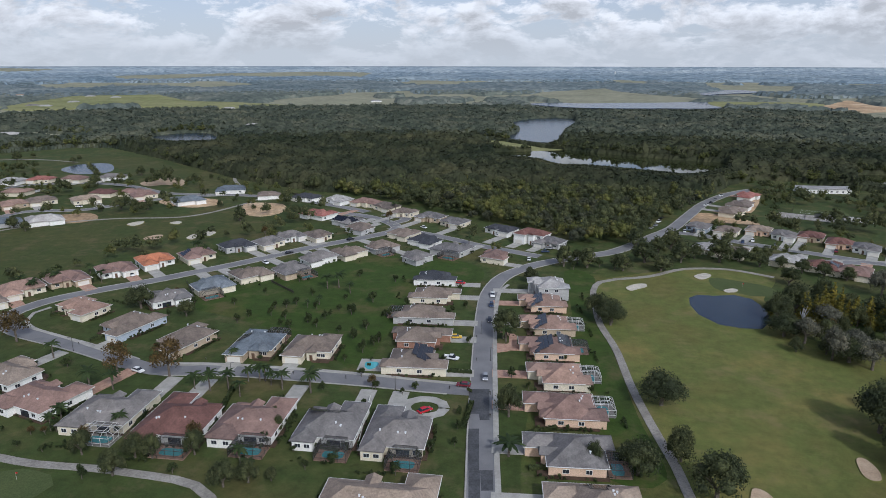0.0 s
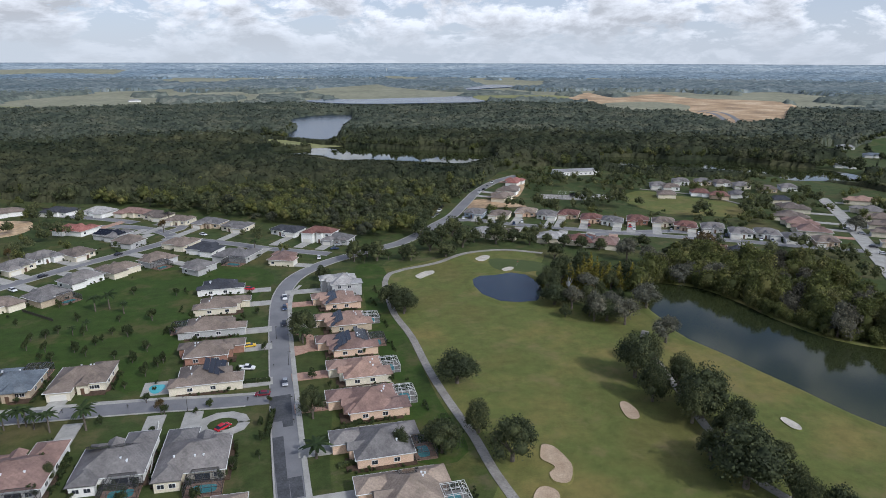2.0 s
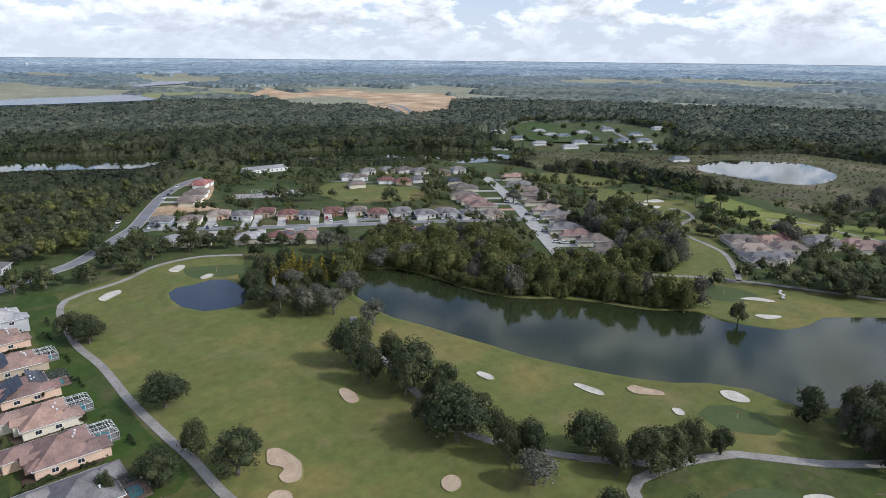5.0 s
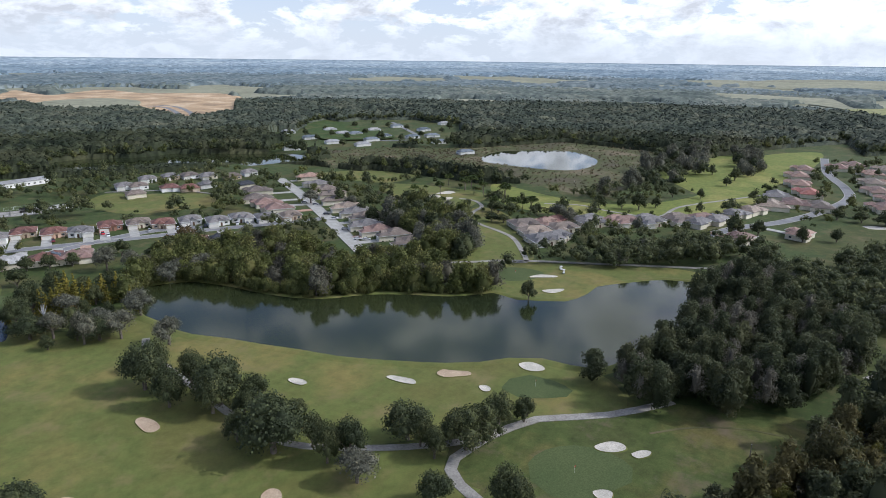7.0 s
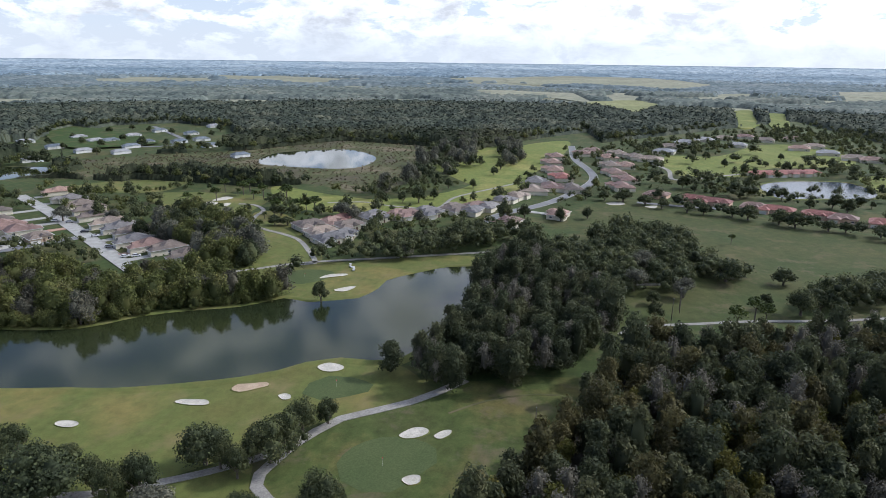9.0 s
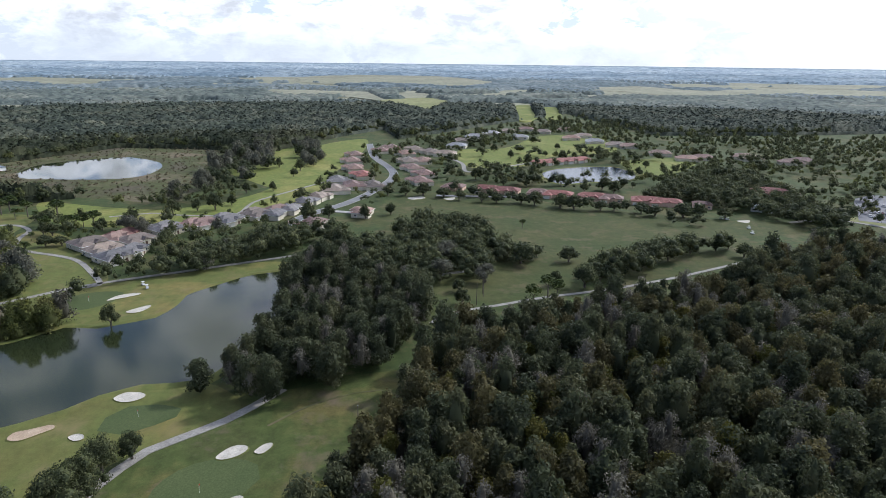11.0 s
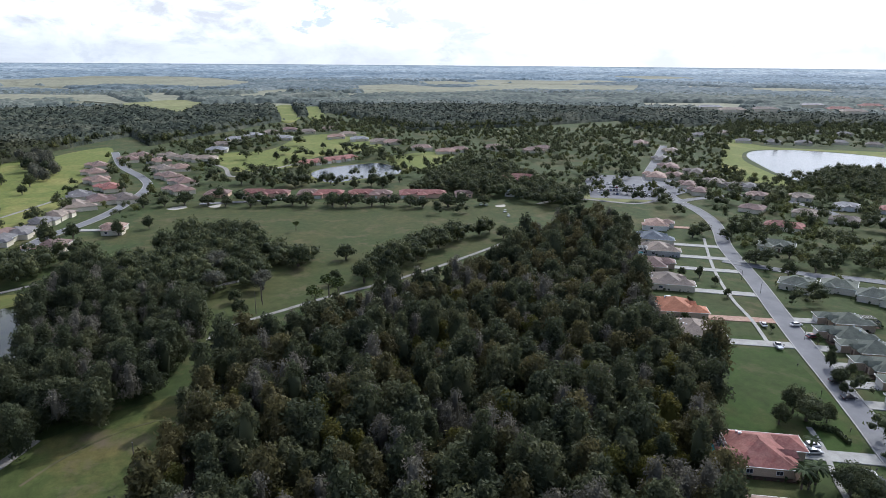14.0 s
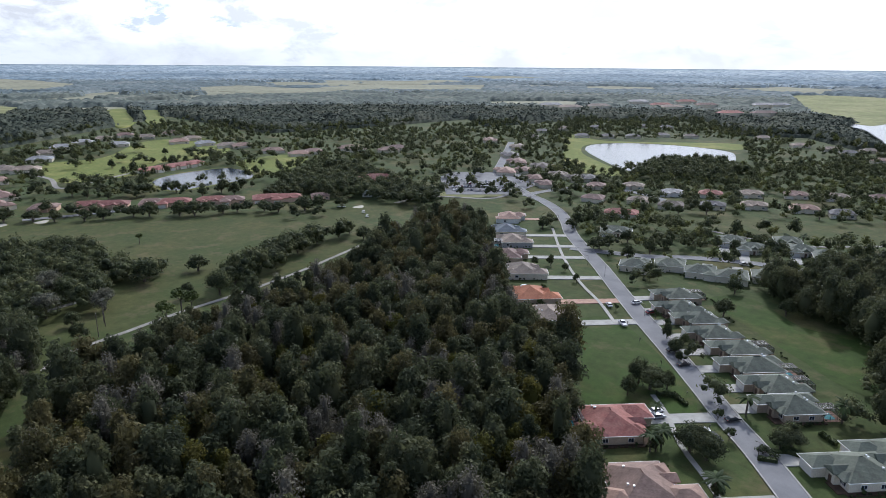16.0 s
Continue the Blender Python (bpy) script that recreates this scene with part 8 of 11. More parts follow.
tree('yard_tree', -66.2, 214.7, 4.6, 5.8)
tree('yard_tree', -58.3, 201.4, 3.3, 4.1)
tree('yard_tree', -53.2, 244.4, 3.3, 4.2)
tree('yard_tree', -45.7, 255.0, 4.7, 5.9)
tree('yard_tree', 35.0, 325.6, 6.0, 7.5)
tree('yard_tree', 41.7, 321.5, 6.0, 7.5)
tree('yard_tree', 28.6, 317.1, 5.0, 6.2)
tree('yard_tree', 41.3, 255.9, 3.0, 3.8)
tree('yard_tree', 24.6, 189.1, 4.0, 4.0)
tree('yard_tree', -60.1, 180.7, 3.0, 3.8)
tree('yard_tree', -13.4, 182.6, 3.0, 3.8)
tree('yard_tree', -30.7, 184.2, 3.0, 3.8)
tree('yard_tree', -34.1, 180.1, 3.0, 3.8)
tree('live_oak', -112.8, 138.3, 8.0, 8.0)
tree('live_oak', -99.2, 130.8, 9.0, 8.0)
tree('live_oak', -98.0, 138.8, 8.0, 8.0)
tree('live_oak', -69.6, 129.8, 8.0, 8.0)
tree('live_oak', -64.1, 132.1, 8.0, 7.0)
tree('live_oak', -93.3, 138.9, 7.0, 8.0)
tree('live_oak', -58.8, 133.4, 7.0, 7.0)
tree('live_oak', -83.1, 141.9, 8.0, 8.0)
tree('live_oak', -64.7, 155.2, 7.0, 7.0)
tree('yard_tree', -84.8, 133.5, 5.0, 4.0)
tree('yard_tree', -106.0, 128.6, 5.0, 6.2)
tree('yard_tree', -109.2, 149.0, 4.0, 5.0)
tree('yard_tree', -51.9, 138.9, 4.0, 5.0)
tree('yard_tree', -151.1, 185.7, 6.0, 5.0)
tree('yard_tree', -127.0, 147.7, 5.0, 6.2)
tree('yard_tree', -66.2, 148.5, 5.0, 6.2)
tree('yard_tree', -43.8, 147.2, 4.0, 5.0)
tree('yard_tree', -21.0, 159.0, 3.0, 3.8)
tree('yard_tree', -162.0, 183.6, 4.0, 5.0)
tree('yard_tree', -89.6, 159.8, 4.0, 5.0)
tree('yard_tree', -68.1, 159.9, 6.0, 7.5)
tree('yard_tree', -132.9, 139.9, 4.0, 3.0)
tree('yard_tree', -124.2, 138.3, 4.0, 3.0)
tree('yard_tree', -57.5, 146.3, 4.0, 3.0)
tree('yard_tree', -45.5, 142.6, 5.0, 5.0)
tree('yard_tree', -23.9, 146.5, 4.0, 5.0)
tree('yard_tree', -31.2, 145.6, 3.0, 3.8)
tree('autumn_tree', -131.7, 183.8, 11.0, 12.0)
tree('autumn_tree', -112.7, 182.9, 10.0, 12.0)
tree('autumn_tree', -184.0, 203.0, 10.0, 11.0)
tree('autumn_tree', -85.0, 145.7, 7.0, 9.0)
tree('autumn_tree', -114.6, 142.1, 8.0, 9.0)
tree('autumn_tree', -44.1, 182.6, 6.0, 7.0)
tree('autumn_tree', -133.1, 145.5, 5.0, 4.0)
tree('autumn_tree', -129.2, 146.0, 5.0, 4.0)
tree('autumn_tree', -149.4, 359.8, 8.0, 9.0)
tree('autumn_tree', -82.7, 403.9, 10.0, 11.0)
tree('autumn_tree', -149.2, 256.4, 5.0, 5.8)
tree('palm_tree', -100.3, 175.8, 6.0, 6.5)
tree('palm_tree', -95.1, 175.7, 7.0, 7.5)
tree('palm_tree', -89.6, 177.1, 7.0, 7.6)
tree('palm_tree', -85.5, 183.0, 5.0, 5.4)
tree('palm_tree', -80.2, 184.0, 5.7, 6.1)
tree('palm_tree', -72.6, 179.1, 7.1, 7.7)
tree('palm_tree', -63.0, 178.1, 7.0, 8.0)
tree('palm_tree', -160.4, 191.3, 7.0, 7.6)
tree('palm_tree', -0.4, 151.1, 8.0, 5.0)
tree('palm_tree', -129.2, 148.3, 5.6, 6.0)
tree('palm_tree', -109.4, 150.7, 7.0, 7.6)
tree('palm_tree', -128.1, 151.5, 6.9, 7.5)
tree('palm_tree', -84.2, 173.3, 5.4, 5.8)
tree('palm_tree', -194.8, 270.3, 5.9, 6.4)
tree('palm_tree', -208.3, 281.7, 4.9, 5.3)
tree('palm_tree', -213.3, 264.0, 6.0, 6.5)
tree('palm_tree', -82.0, 183.8, 6.5, 7.1)
tree('palm_tree', -96.4, 196.8, 4.0, 5.0)
tree('palm_tree', -98.4, 196.5, 4.0, 4.0)
tree('palm_tree', -87.4, 249.9, 4.0, 4.3)
tree('palm_tree', -83.6, 253.8, 4.0, 4.3)
tree('palm_tree', -74.0, 269.3, 5.0, 5.4)
tree('palm_tree', -81.1, 276.1, 7.1, 7.7)
tree('palm_tree', -85.9, 274.0, 6.7, 7.2)
tree('palm_tree', -85.3, 437.3, 6.7, 7.3)
tree('palm_tree', -226.1, 258.4, 5.7, 6.2)
tree('palm_tree', -215.4, 252.0, 6.4, 6.9)
tree('palm_tree', -133.3, 171.8, 7.0, 7.6)
tree('palm_tree', -126.1, 172.7, 7.0, 7.6)
tree('palm_tree', -4.1, 227.4, 5.0, 5.4)
tree('palm_tree', -3.0, 225.0, 7.0, 6.0)
tree('palm_tree', -172.4, 320.8, 7.1, 7.7)
tree('palm_tree', -165.3, 316.3, 7.1, 7.7)
tree('palm_tree', -77.3, 181.6, 5.4, 5.8)
tree('palm_tree', -27.3, 355.9, 6.3, 6.8)
tree('palm_tree', 18.5, 220.1, 4.0, 4.3)
tree('palm_tree', -69.1, 138.6, 6.3, 6.9)
tree('palm_tree', -65.5, 135.4, 5.6, 6.0)
tree('live_oak', 103.0, 174.9, 16.5, 14.5)
tree('live_oak', 100.6, 159.4, 16.5, 15.5)
tree('live_oak', 111.9, 163.9, 17.0, 14.5)
tree('live_oak', 109.9, 148.1, 15.5, 15.5)
tree('live_oak', 115.1, 139.0, 18.0, 14.5)
tree('live_oak', 99.7, 128.8, 14.5, 13.0)
tree('live_oak', 101.4, 116.7, 17.5, 15.5)
tree('live_oak', 111.5, 129.5, 14.0, 12.0)
tree('live_oak', 117.2, 124.0, 12.0, 9.4)
tree('live_oak', 105.8, 167.5, 13.0, 13.0)
tree('live_oak', 112.0, 154.2, 13.0, 12.5)
tree('live_oak', 105.5, 146.0, 13.0, 12.5)
tree('live_oak', 109.0, 136.6, 13.5, 12.5)
tree('live_oak', 106.8, 122.3, 13.0, 12.5)
tree('live_oak', 108.6, 109.6, 12.5, 12.0)
tree('live_oak', 112.7, 183.1, 11.0, 10.5)
tree('live_oak', 105.8, 101.9, 12.4, 14.0)
tree('live_oak', 109.8, 97.7, 16.0, 14.0)
tree('mossy_oak', 103.9, 90.4, 13.0, 9.5)
tree('live_oak', 125.9, 91.1, 12.5, 11.2)
tree('live_oak', 125.1, 86.3, 11.0, 11.0)
tree('live_oak', 122.7, 80.2, 11.0, 10.6)
tree('live_oak', 132.8, 81.8, 10.0, 8.3)
tree('live_oak', 130.5, 75.3, 15.0, 12.0)
tree('live_oak', 135.9, 73.1, 12.0, 11.6)
tree('live_oak', 146.5, 74.0, 11.0, 9.6)
tree('live_oak', 151.6, 68.5, 12.5, 11.4)
tree('live_oak', 116.0, 55.2, 9.0, 11.0)
tree('live_oak', 118.2, 51.9, 8.0, 10.0)
tree('live_oak', 108.3, 70.5, 8.0, 8.0)
tree('live_oak', 240.8, 109.8, 8.0, 9.0)
tree('live_oak', 151.7, 255.4, 11.0, 11.0)
tree('live_oak', 154.7, 277.2, 9.2, 9.2)
tree('live_oak', 125.3, 248.3, 8.4, 8.4)
tree('live_oak', 134.7, 256.4, 8.4, 8.4)
tree('live_oak', 114.2, 264.7, 14.0, 14.0)
tree('live_oak', 104.9, 258.3, 11.8, 11.8)
tree('live_oak', 132.6, 283.2, 11.7, 11.7)
tree('live_oak', 113.9, 235.7, 9.9, 9.9)
tree('live_oak', 130.9, 240.1, 9.0, 9.0)
tree('live_oak', 274.0, 140.2, 6.0, 6.0)
tree('live_oak', 250.1, 276.9, 8.2, 8.2)
tree('live_oak', 340.8, 246.4, 10.0, 10.0)
tree('live_oak', 309.8, 250.2, 11.6, 11.6)
tree('live_oak', 310.3, 237.3, 10.1, 10.1)
tree('live_oak', 364.4, 273.3, 9.0, 9.0)
tree('live_oak', 195.6, 64.0, 7.0, 7.0)
tree('live_oak', 341.0, 305.9, 12.0, 12.0)
tree('live_oak', 323.5, 270.7, 12.0, 12.0)
tree('live_oak', 377.6, 288.4, 8.3, 8.3)
tree('live_oak', 381.0, 204.4, 10.9, 10.9)
tree('live_oak', 326.3, 227.1, 10.8, 10.8)
tree('live_oak', 363.5, 243.6, 11.5, 11.5)
tree('live_oak', 410.4, 163.3, 13.0, 11.0)
tree('live_oak', 391.4, 175.6, 8.0, 8.0)
tree('live_oak', 429.2, 146.0, 12.0, 12.0)
tree('live_oak', 445.4, 123.3, 13.0, 13.0)
tree('live_oak', 442.0, 134.2, 11.1, 11.1)
tree('live_oak', 459.7, 115.5, 8.3, 8.3)
tree('live_oak', 511.8, 95.9, 8.0, 8.0)
tree('live_oak', 577.9, 89.5, 11.2, 11.2)
tree('live_oak', 687.6, 85.8, 12.0, 12.0)
tree('live_oak', 610.9, 88.4, 12.0, 12.0)
tree('live_oak', 424.7, 223.4, 8.3, 8.3)
tree('live_oak', 629.8, 110.8, 10.0, 10.0)
tree('live_oak', 406.7, 54.5, 12.0, 12.0)
tree('live_oak', 430.5, 20.8, 8.3, 8.3)
tree('live_oak', 427.8, 3.2, 11.6, 11.6)
tree('live_oak', 503.4, 114.7, 11.8, 11.8)
tree('mossy_oak', 127.7, 197.7, 12.0, 13.0)
tree('mossy_oak', 120.9, 216.3, 13.0, 12.0)
tree('mossy_oak', 119.8, 227.1, 12.0, 13.0)
tree('mossy_oak', 137.8, 230.0, 13.0, 12.0)
tree('mossy_oak', 110.8, 222.6, 11.0, 13.0)
tree('mossy_oak', 121.6, 253.8, 13.0, 12.0)
tree('mossy_oak', 107.2, 236.5, 11.0, 13.0)
tree('mossy_oak', 329.4, 322.0, 13.0, 12.0)
tree('mossy_oak', 177.0, 258.9, 13.0, 12.0)
tree('mossy_oak', 183.0, 250.3, 13.0, 12.0)
tree('mossy_oak', 169.1, 256.3, 13.0, 12.0)
tree('mossy_oak', 169.3, 284.8, 12.0, 13.0)
tree('mossy_oak', 162.5, 294.7, 12.0, 13.0)
tree('mossy_oak', 193.5, 188.4, 11.0, 13.0)
tree('mossy_oak', 336.5, 252.5, 12.0, 12.5)
tree('mossy_oak', 331.9, 287.6, 10.0, 10.4)
tree('mossy_oak', 380.5, 156.7, 13.0, 13.0)
tree('mossy_oak', 378.9, 147.7, 10.0, 10.0)
tree('mossy_oak', 383.2, 105.6, 9.0, 9.0)
tree('mossy_oak', 337.1, 89.0, 11.0, 11.0)
tree('mossy_oak', 290.7, -20.8, 12.0, 12.0)
tree('mossy_oak', 286.9, -41.7, 11.7, 11.7)
tree('mossy_oak', 311.2, 92.9, 9.0, 9.0)
tree('mossy_oak', 271.5, 38.1, 13.0, 13.0)
tree('mossy_oak', 292.4, 33.0, 12.0, 12.0)
tree('mossy_oak', 316.7, -25.8, 13.0, 13.0)
tree('mossy_oak', 345.7, -40.9, 10.0, 10.0)
tree('mossy_oak', 324.2, 16.4, 9.0, 9.0)
tree('cypress', 115.5, 260.8, 5.0, 11.8)
tree('cypress', 116.7, 258.5, 3.9, 9.3)
tree('cypress', 119.3, 259.0, 4.6, 11.1)
tree('cypress', 119.8, 255.3, 4.9, 11.7)
tree('cypress', 123.1, 257.2, 4.0, 9.4)
tree('cypress', 123.9, 254.2, 3.5, 8.2)
tree('cypress', 127.6, 256.9, 3.8, 9.0)
tree('cypress', 137.1, 259.7, 3.5, 8.2)
tree('cypress', 138.7, 257.0, 4.9, 11.7)
tree('cypress', 142.7, 257.0, 4.2, 10.0)
tree('cypress', 143.8, 254.7, 4.9, 11.7)
tree('cypress', 144.0, 250.1, 4.5, 10.0)
tree('cypress', 106.0, 265.2, 4.0, 8.0)
tree('cypress', 140.6, 240.5, 4.0, 9.5)
tree('cypress', 138.8, 233.2, 4.0, 8.0)
tree('cypress', 132.7, 257.1, 4.3, 10.3)
tree('cypress', 136.9, 250.8, 4.3, 10.3)
tree('cypress', 126.8, 251.2, 4.6, 11.0)
tree('cypress', 119.8, 268.0, 3.8, 9.0)
tree('cypress', 124.4, 271.1, 3.7, 8.9)
tree('cypress', 127.9, 271.6, 4.6, 11.0)
tree('cypress', 132.1, 273.4, 4.9, 11.7)
tree('cypress', 135.0, 272.4, 4.2, 10.0)
tree('cypress', 137.9, 271.5, 3.5, 8.3)
tree('cypress', 140.8, 270.6, 4.7, 11.3)
tree('live_oak', 361.7, 259.6, 17.0, 12.0)
tree('live_oak', 380.2, 263.6, 15.0, 11.0)
tree('live_oak', 358.8, 268.2, 13.0, 10.0)
tree('live_oak', 380.8, 222.9, 13.0, 9.0)
tree('live_oak', 356.7, 191.3, 14.0, 9.0)
tree('live_oak', 357.8, 183.2, 14.0, 9.0)
tree('live_oak', 379.5, 198.6, 13.0, 10.0)
tree('pine_tree', 426.3, 236.5, 9.1, 12.5)
tree('pine_tree', 433.8, 257.1, 9.4, 12.9)
tree('pine_tree', 446.1, 258.5, 9.4, 13.0)
tree('pine_tree', 401.4, 200.9, 6.6, 9.1)
tree('pine_tree', 397.1, 188.9, 6.6, 9.0)
tree('pine_tree', 399.0, 183.6, 9.2, 12.6)
tree('pine_tree', 427.1, 218.5, 9.4, 13.0)
tree('pine_tree', 416.2, 219.5, 7.7, 10.6)
tree('live_oak', 34.0, 253.5, 13.0, 10.0)
tree('live_oak', 38.6, 248.1, 11.8, 9.7)
tree('live_oak', 106.0, 265.2, 15.0, 10.0)
tree('live_oak', 102.1, 242.7, 13.0, 9.0)
tree('live_oak', 109.3, 247.0, 12.0, 8.0)
tree('live_oak', 121.0, 276.6, 15.0, 9.0)
tree('live_oak', 131.0, 281.9, 14.0, 9.0)
tree('live_oak', 141.3, 277.1, 15.0, 9.0)
tree('live_oak', 149.1, 273.5, 15.0, 9.0)
tree('live_oak', 111.0, 227.5, 12.0, 9.0)
tree('live_oak', 115.9, 221.7, 13.0, 9.0)
tree('live_oak', 101.2, 228.6, 10.0, 8.0)
tree('live_oak', 66.2, 333.7, 17.0, 13.0)
tree('live_oak', 71.8, 320.0, 17.0, 12.0)
tree('live_oak', 85.2, 336.6, 15.0, 12.0)
tree('live_oak', 76.7, 352.9, 11.8, 9.7)
tree('live_oak', 66.4, 364.2, 14.5, 11.9)
tree('live_oak', 93.9, 345.0, 14.2, 11.6)
tree('live_oak', 108.0, 358.6, 12.7, 10.4)
tree('live_oak', 85.4, 362.1, 15.1, 12.4)
tree('live_oak', 115.9, 341.3, 13.0, 12.0)
tree('live_oak', 123.4, 333.8, 15.1, 12.4)
tree('live_oak', 133.5, 333.1, 11.7, 9.6)
tree('live_oak', 140.9, 325.8, 12.3, 10.1)
tree('live_oak', 105.3, 339.6, 15.9, 13.0)
tree('live_oak', 180.5, 311.4, 14.0, 12.0)
tree('live_oak', 171.8, 308.9, 16.1, 13.2)
tree('live_oak', 148.6, 319.6, 13.0, 12.0)
tree('live_oak', 157.3, 315.6, 11.6, 9.6)
tree('live_oak', 184.6, 290.4, 17.0, 12.0)
tree('live_oak', 197.9, 296.8, 15.8, 13.0)
tree('live_oak', 162.0, 267.4, 16.4, 13.4)
tree('live_oak', 127.1, 305.3, 15.0, 12.0)
tree('live_oak', 106.3, 497.9, 16.1, 13.3)
tree('live_oak', 24.0, 321.9, 11.0, 12.0)
tree('live_oak', 31.4, 328.4, 11.0, 12.0)
tree('live_oak', 35.8, 321.3, 13.7, 11.3)
tree('live_oak', 49.2, 320.1, 11.0, 12.0)
tree('live_oak', 53.0, 318.3, 11.5, 9.4)
tree('autumn_tree', 201.2, 301.8, 13.0, 11.0)
tree('autumn_tree', 206.6, 292.7, 12.0, 12.0)
tree('autumn_tree', 178.9, 281.3, 10.0, 10.0)
tree('autumn_tree', 120.0, 246.0, 8.0, 9.0)
tree('live_oak', 336.2, -53.9, 17.0, 12.0)
tree('live_oak', 315.6, -64.0, 19.0, 12.0)
tree('live_oak', 332.4, -60.3, 14.0, 11.0)
tree('live_oak', 315.8, -42.6, 14.0, 11.0)
tree('live_oak', 328.8, -75.2, 11.0, 9.0)
tree('live_oak', 317.7, -89.6, 13.0, 9.0)
tree('live_oak', 258.2, -27.9, 8.0, 7.0)
tree('live_oak', 274.6, -27.9, 7.0, 6.0)
tree('live_oak', 322.8, -187.2, 15.0, 11.0)
tree('live_oak', 338.5, -186.5, 12.0, 10.0)
tree('live_oak', 277.7, -86.7, 14.0, 11.0)
tree('live_oak', 285.8, -96.4, 14.0, 11.0)
tree('live_oak', 292.3, -107.5, 14.0, 11.0)
tree('live_oak', 334.2, -176.9, 13.0, 10.0)
tree('live_oak', 326.4, 0.6, 10.0, 10.0)
tree('live_oak', 416.4, 19.8, 10.0, 10.0)
tree('live_oak', 419.0, 43.6, 10.0, 10.0)
tree('live_oak', 329.3, -160.2, 13.0, 10.0)
tree('live_oak', 307.9, -125.7, 14.0, 11.0)
tree('live_oak', 318.0, -143.0, 14.0, 11.0)
tree('live_oak', 280.9, -73.7, 7.0, 7.0)
tree('live_oak', 546.8, 544.7, 14.0, 11.7)
tree('live_oak', 594.1, 565.8, 14.0, 11.7)
tree('live_oak', 642.2, 585.2, 14.0, 11.7)
tree('live_oak', 631.6, 549.6, 14.0, 11.7)
tree('live_oak', 688.2, 565.3, 14.0, 11.7)
tree('live_oak', 650.0, 509.8, 14.0, 11.7)
tree('live_oak', 774.3, 592.9, 14.0, 11.7)
tree('live_oak', 763.5, 551.3, 14.0, 11.7)
tree('live_oak', 704.7, 485.9, 14.0, 11.7)
tree('live_oak', 870.7, 587.7, 14.0, 11.7)
tree('live_oak', 764.2, 492.0, 14.0, 11.7)
tree('live_oak', 814.5, 510.9, 14.0, 11.7)
tree('live_oak', 682.2, 632.2, 14.0, 11.7)
tree('live_oak', 752.1, 638.0, 14.0, 11.7)
tree('live_oak', 793.7, 635.4, 14.0, 11.7)
tree('live_oak', 631.0, 620.9, 14.0, 11.7)
tree('live_oak', 660.6, 485.2, 14.0, 11.7)
tree('live_oak', 576.2, 507.7, 14.0, 11.7)
tree('live_oak', 493.5, 5.9, 15.0, 11.0)
tree('live_oak', 492.3, -8.0, 16.0, 11.0)
tree('live_oak', 491.4, -21.3, 17.0, 11.0)
tree('live_oak', 483.5, -36.6, 18.0, 11.0)
tree('live_oak', 474.7, -47.4, 15.0, 11.0)
tree('live_oak', 466.8, -63.5, 16.0, 11.0)
tree('live_oak', 464.4, -74.0, 17.0, 11.0)
tree('live_oak', 462.2, -92.1, 18.0, 11.0)
tree('live_oak', 456.1, -100.6, 15.0, 11.0)
tree('live_oak', 446.2, -117.3, 16.0, 11.0)
tree('live_oak', 440.3, -125.4, 17.0, 11.0)
tree('live_oak', 436.1, -143.3, 18.0, 11.0)
tree('live_oak', 435.8, -153.0, 15.0, 11.0)
tree('live_oak', 428.0, -169.6, 16.0, 11.0)
tree('live_oak', 418.9, -175.9, 17.0, 11.0)
tree('live_oak', 413.0, -192.8, 18.0, 11.0)
tree('live_oak', 412.5, -203.0, 15.0, 11.0)
tree('live_oak', 408.5, -219.9, 16.0, 11.0)
tree('live_oak', 546.4, -78.2, 10.7, 9.6)
tree('live_oak', 530.2, -90.0, 11.8, 10.6)
tree('live_oak', 503.3, -150.9, 12.0, 10.8)
tree('live_oak', 512.2, -168.3, 11.8, 10.6)
tree('live_oak', 498.0, -173.5, 12.0, 10.8)
tree('live_oak', 532.3, -139.3, 11.5, 10.4)
tree('live_oak', 550.1, -123.5, 9.8, 8.9)
tree('live_oak', 519.3, -196.2, 8.3, 7.4)
tree('live_oak', 526.0, -108.4, 11.2, 10.1)
tree('live_oak', 562.2, -70.6, 11.4, 10.3)
tree('live_oak', 588.8, -58.7, 9.0, 8.1)
tree('live_oak', 692.5, -124.3, 10.1, 9.1)
tree('live_oak', 680.3, -140.4, 9.8, 8.8)
tree('live_oak', 741.5, -113.5, 10.6, 9.6)
tree('live_oak', 706.2, -165.1, 10.5, 9.5)
tree('live_oak', 769.0, -104.4, 11.5, 10.3)
tree('live_oak', 766.1, -193.2, 8.2, 7.4)
tree('live_oak', 625.2, -73.4, 8.3, 7.5)
tree('live_oak', 680.7, -178.0, 11.8, 10.6)
tree('live_oak', 695.1, -194.7, 9.4, 8.5)
tree('live_oak', 726.2, -230.8, 11.1, 10.0)
tree('live_oak', 668.8, -232.0, 13.0, 11.7)
tree('live_oak', 645.0, -242.8, 8.7, 7.9)
tree('live_oak', 623.7, -247.2, 11.6, 10.4)
tree('pine_tree', 252.9, -57.5, 7.0, 13.0)
tree('pine_tree', 265.1, -66.5, 7.0, 13.0)
tree('pine_tree', 261.3, -69.7, 6.0, 12.0)
tree('pine_tree', 370.4, -53.8, 4.0, 9.0)
tree('pine_tree', 376.5, -50.7, 4.0, 9.0)
tree('pine_tree', 386.9, -78.4, 4.0, 8.0)
tree('pine_tree', 409.0, 264.3, 7.1, 12.9)
tree('pine_tree', 412.4, 279.5, 5.1, 9.3)
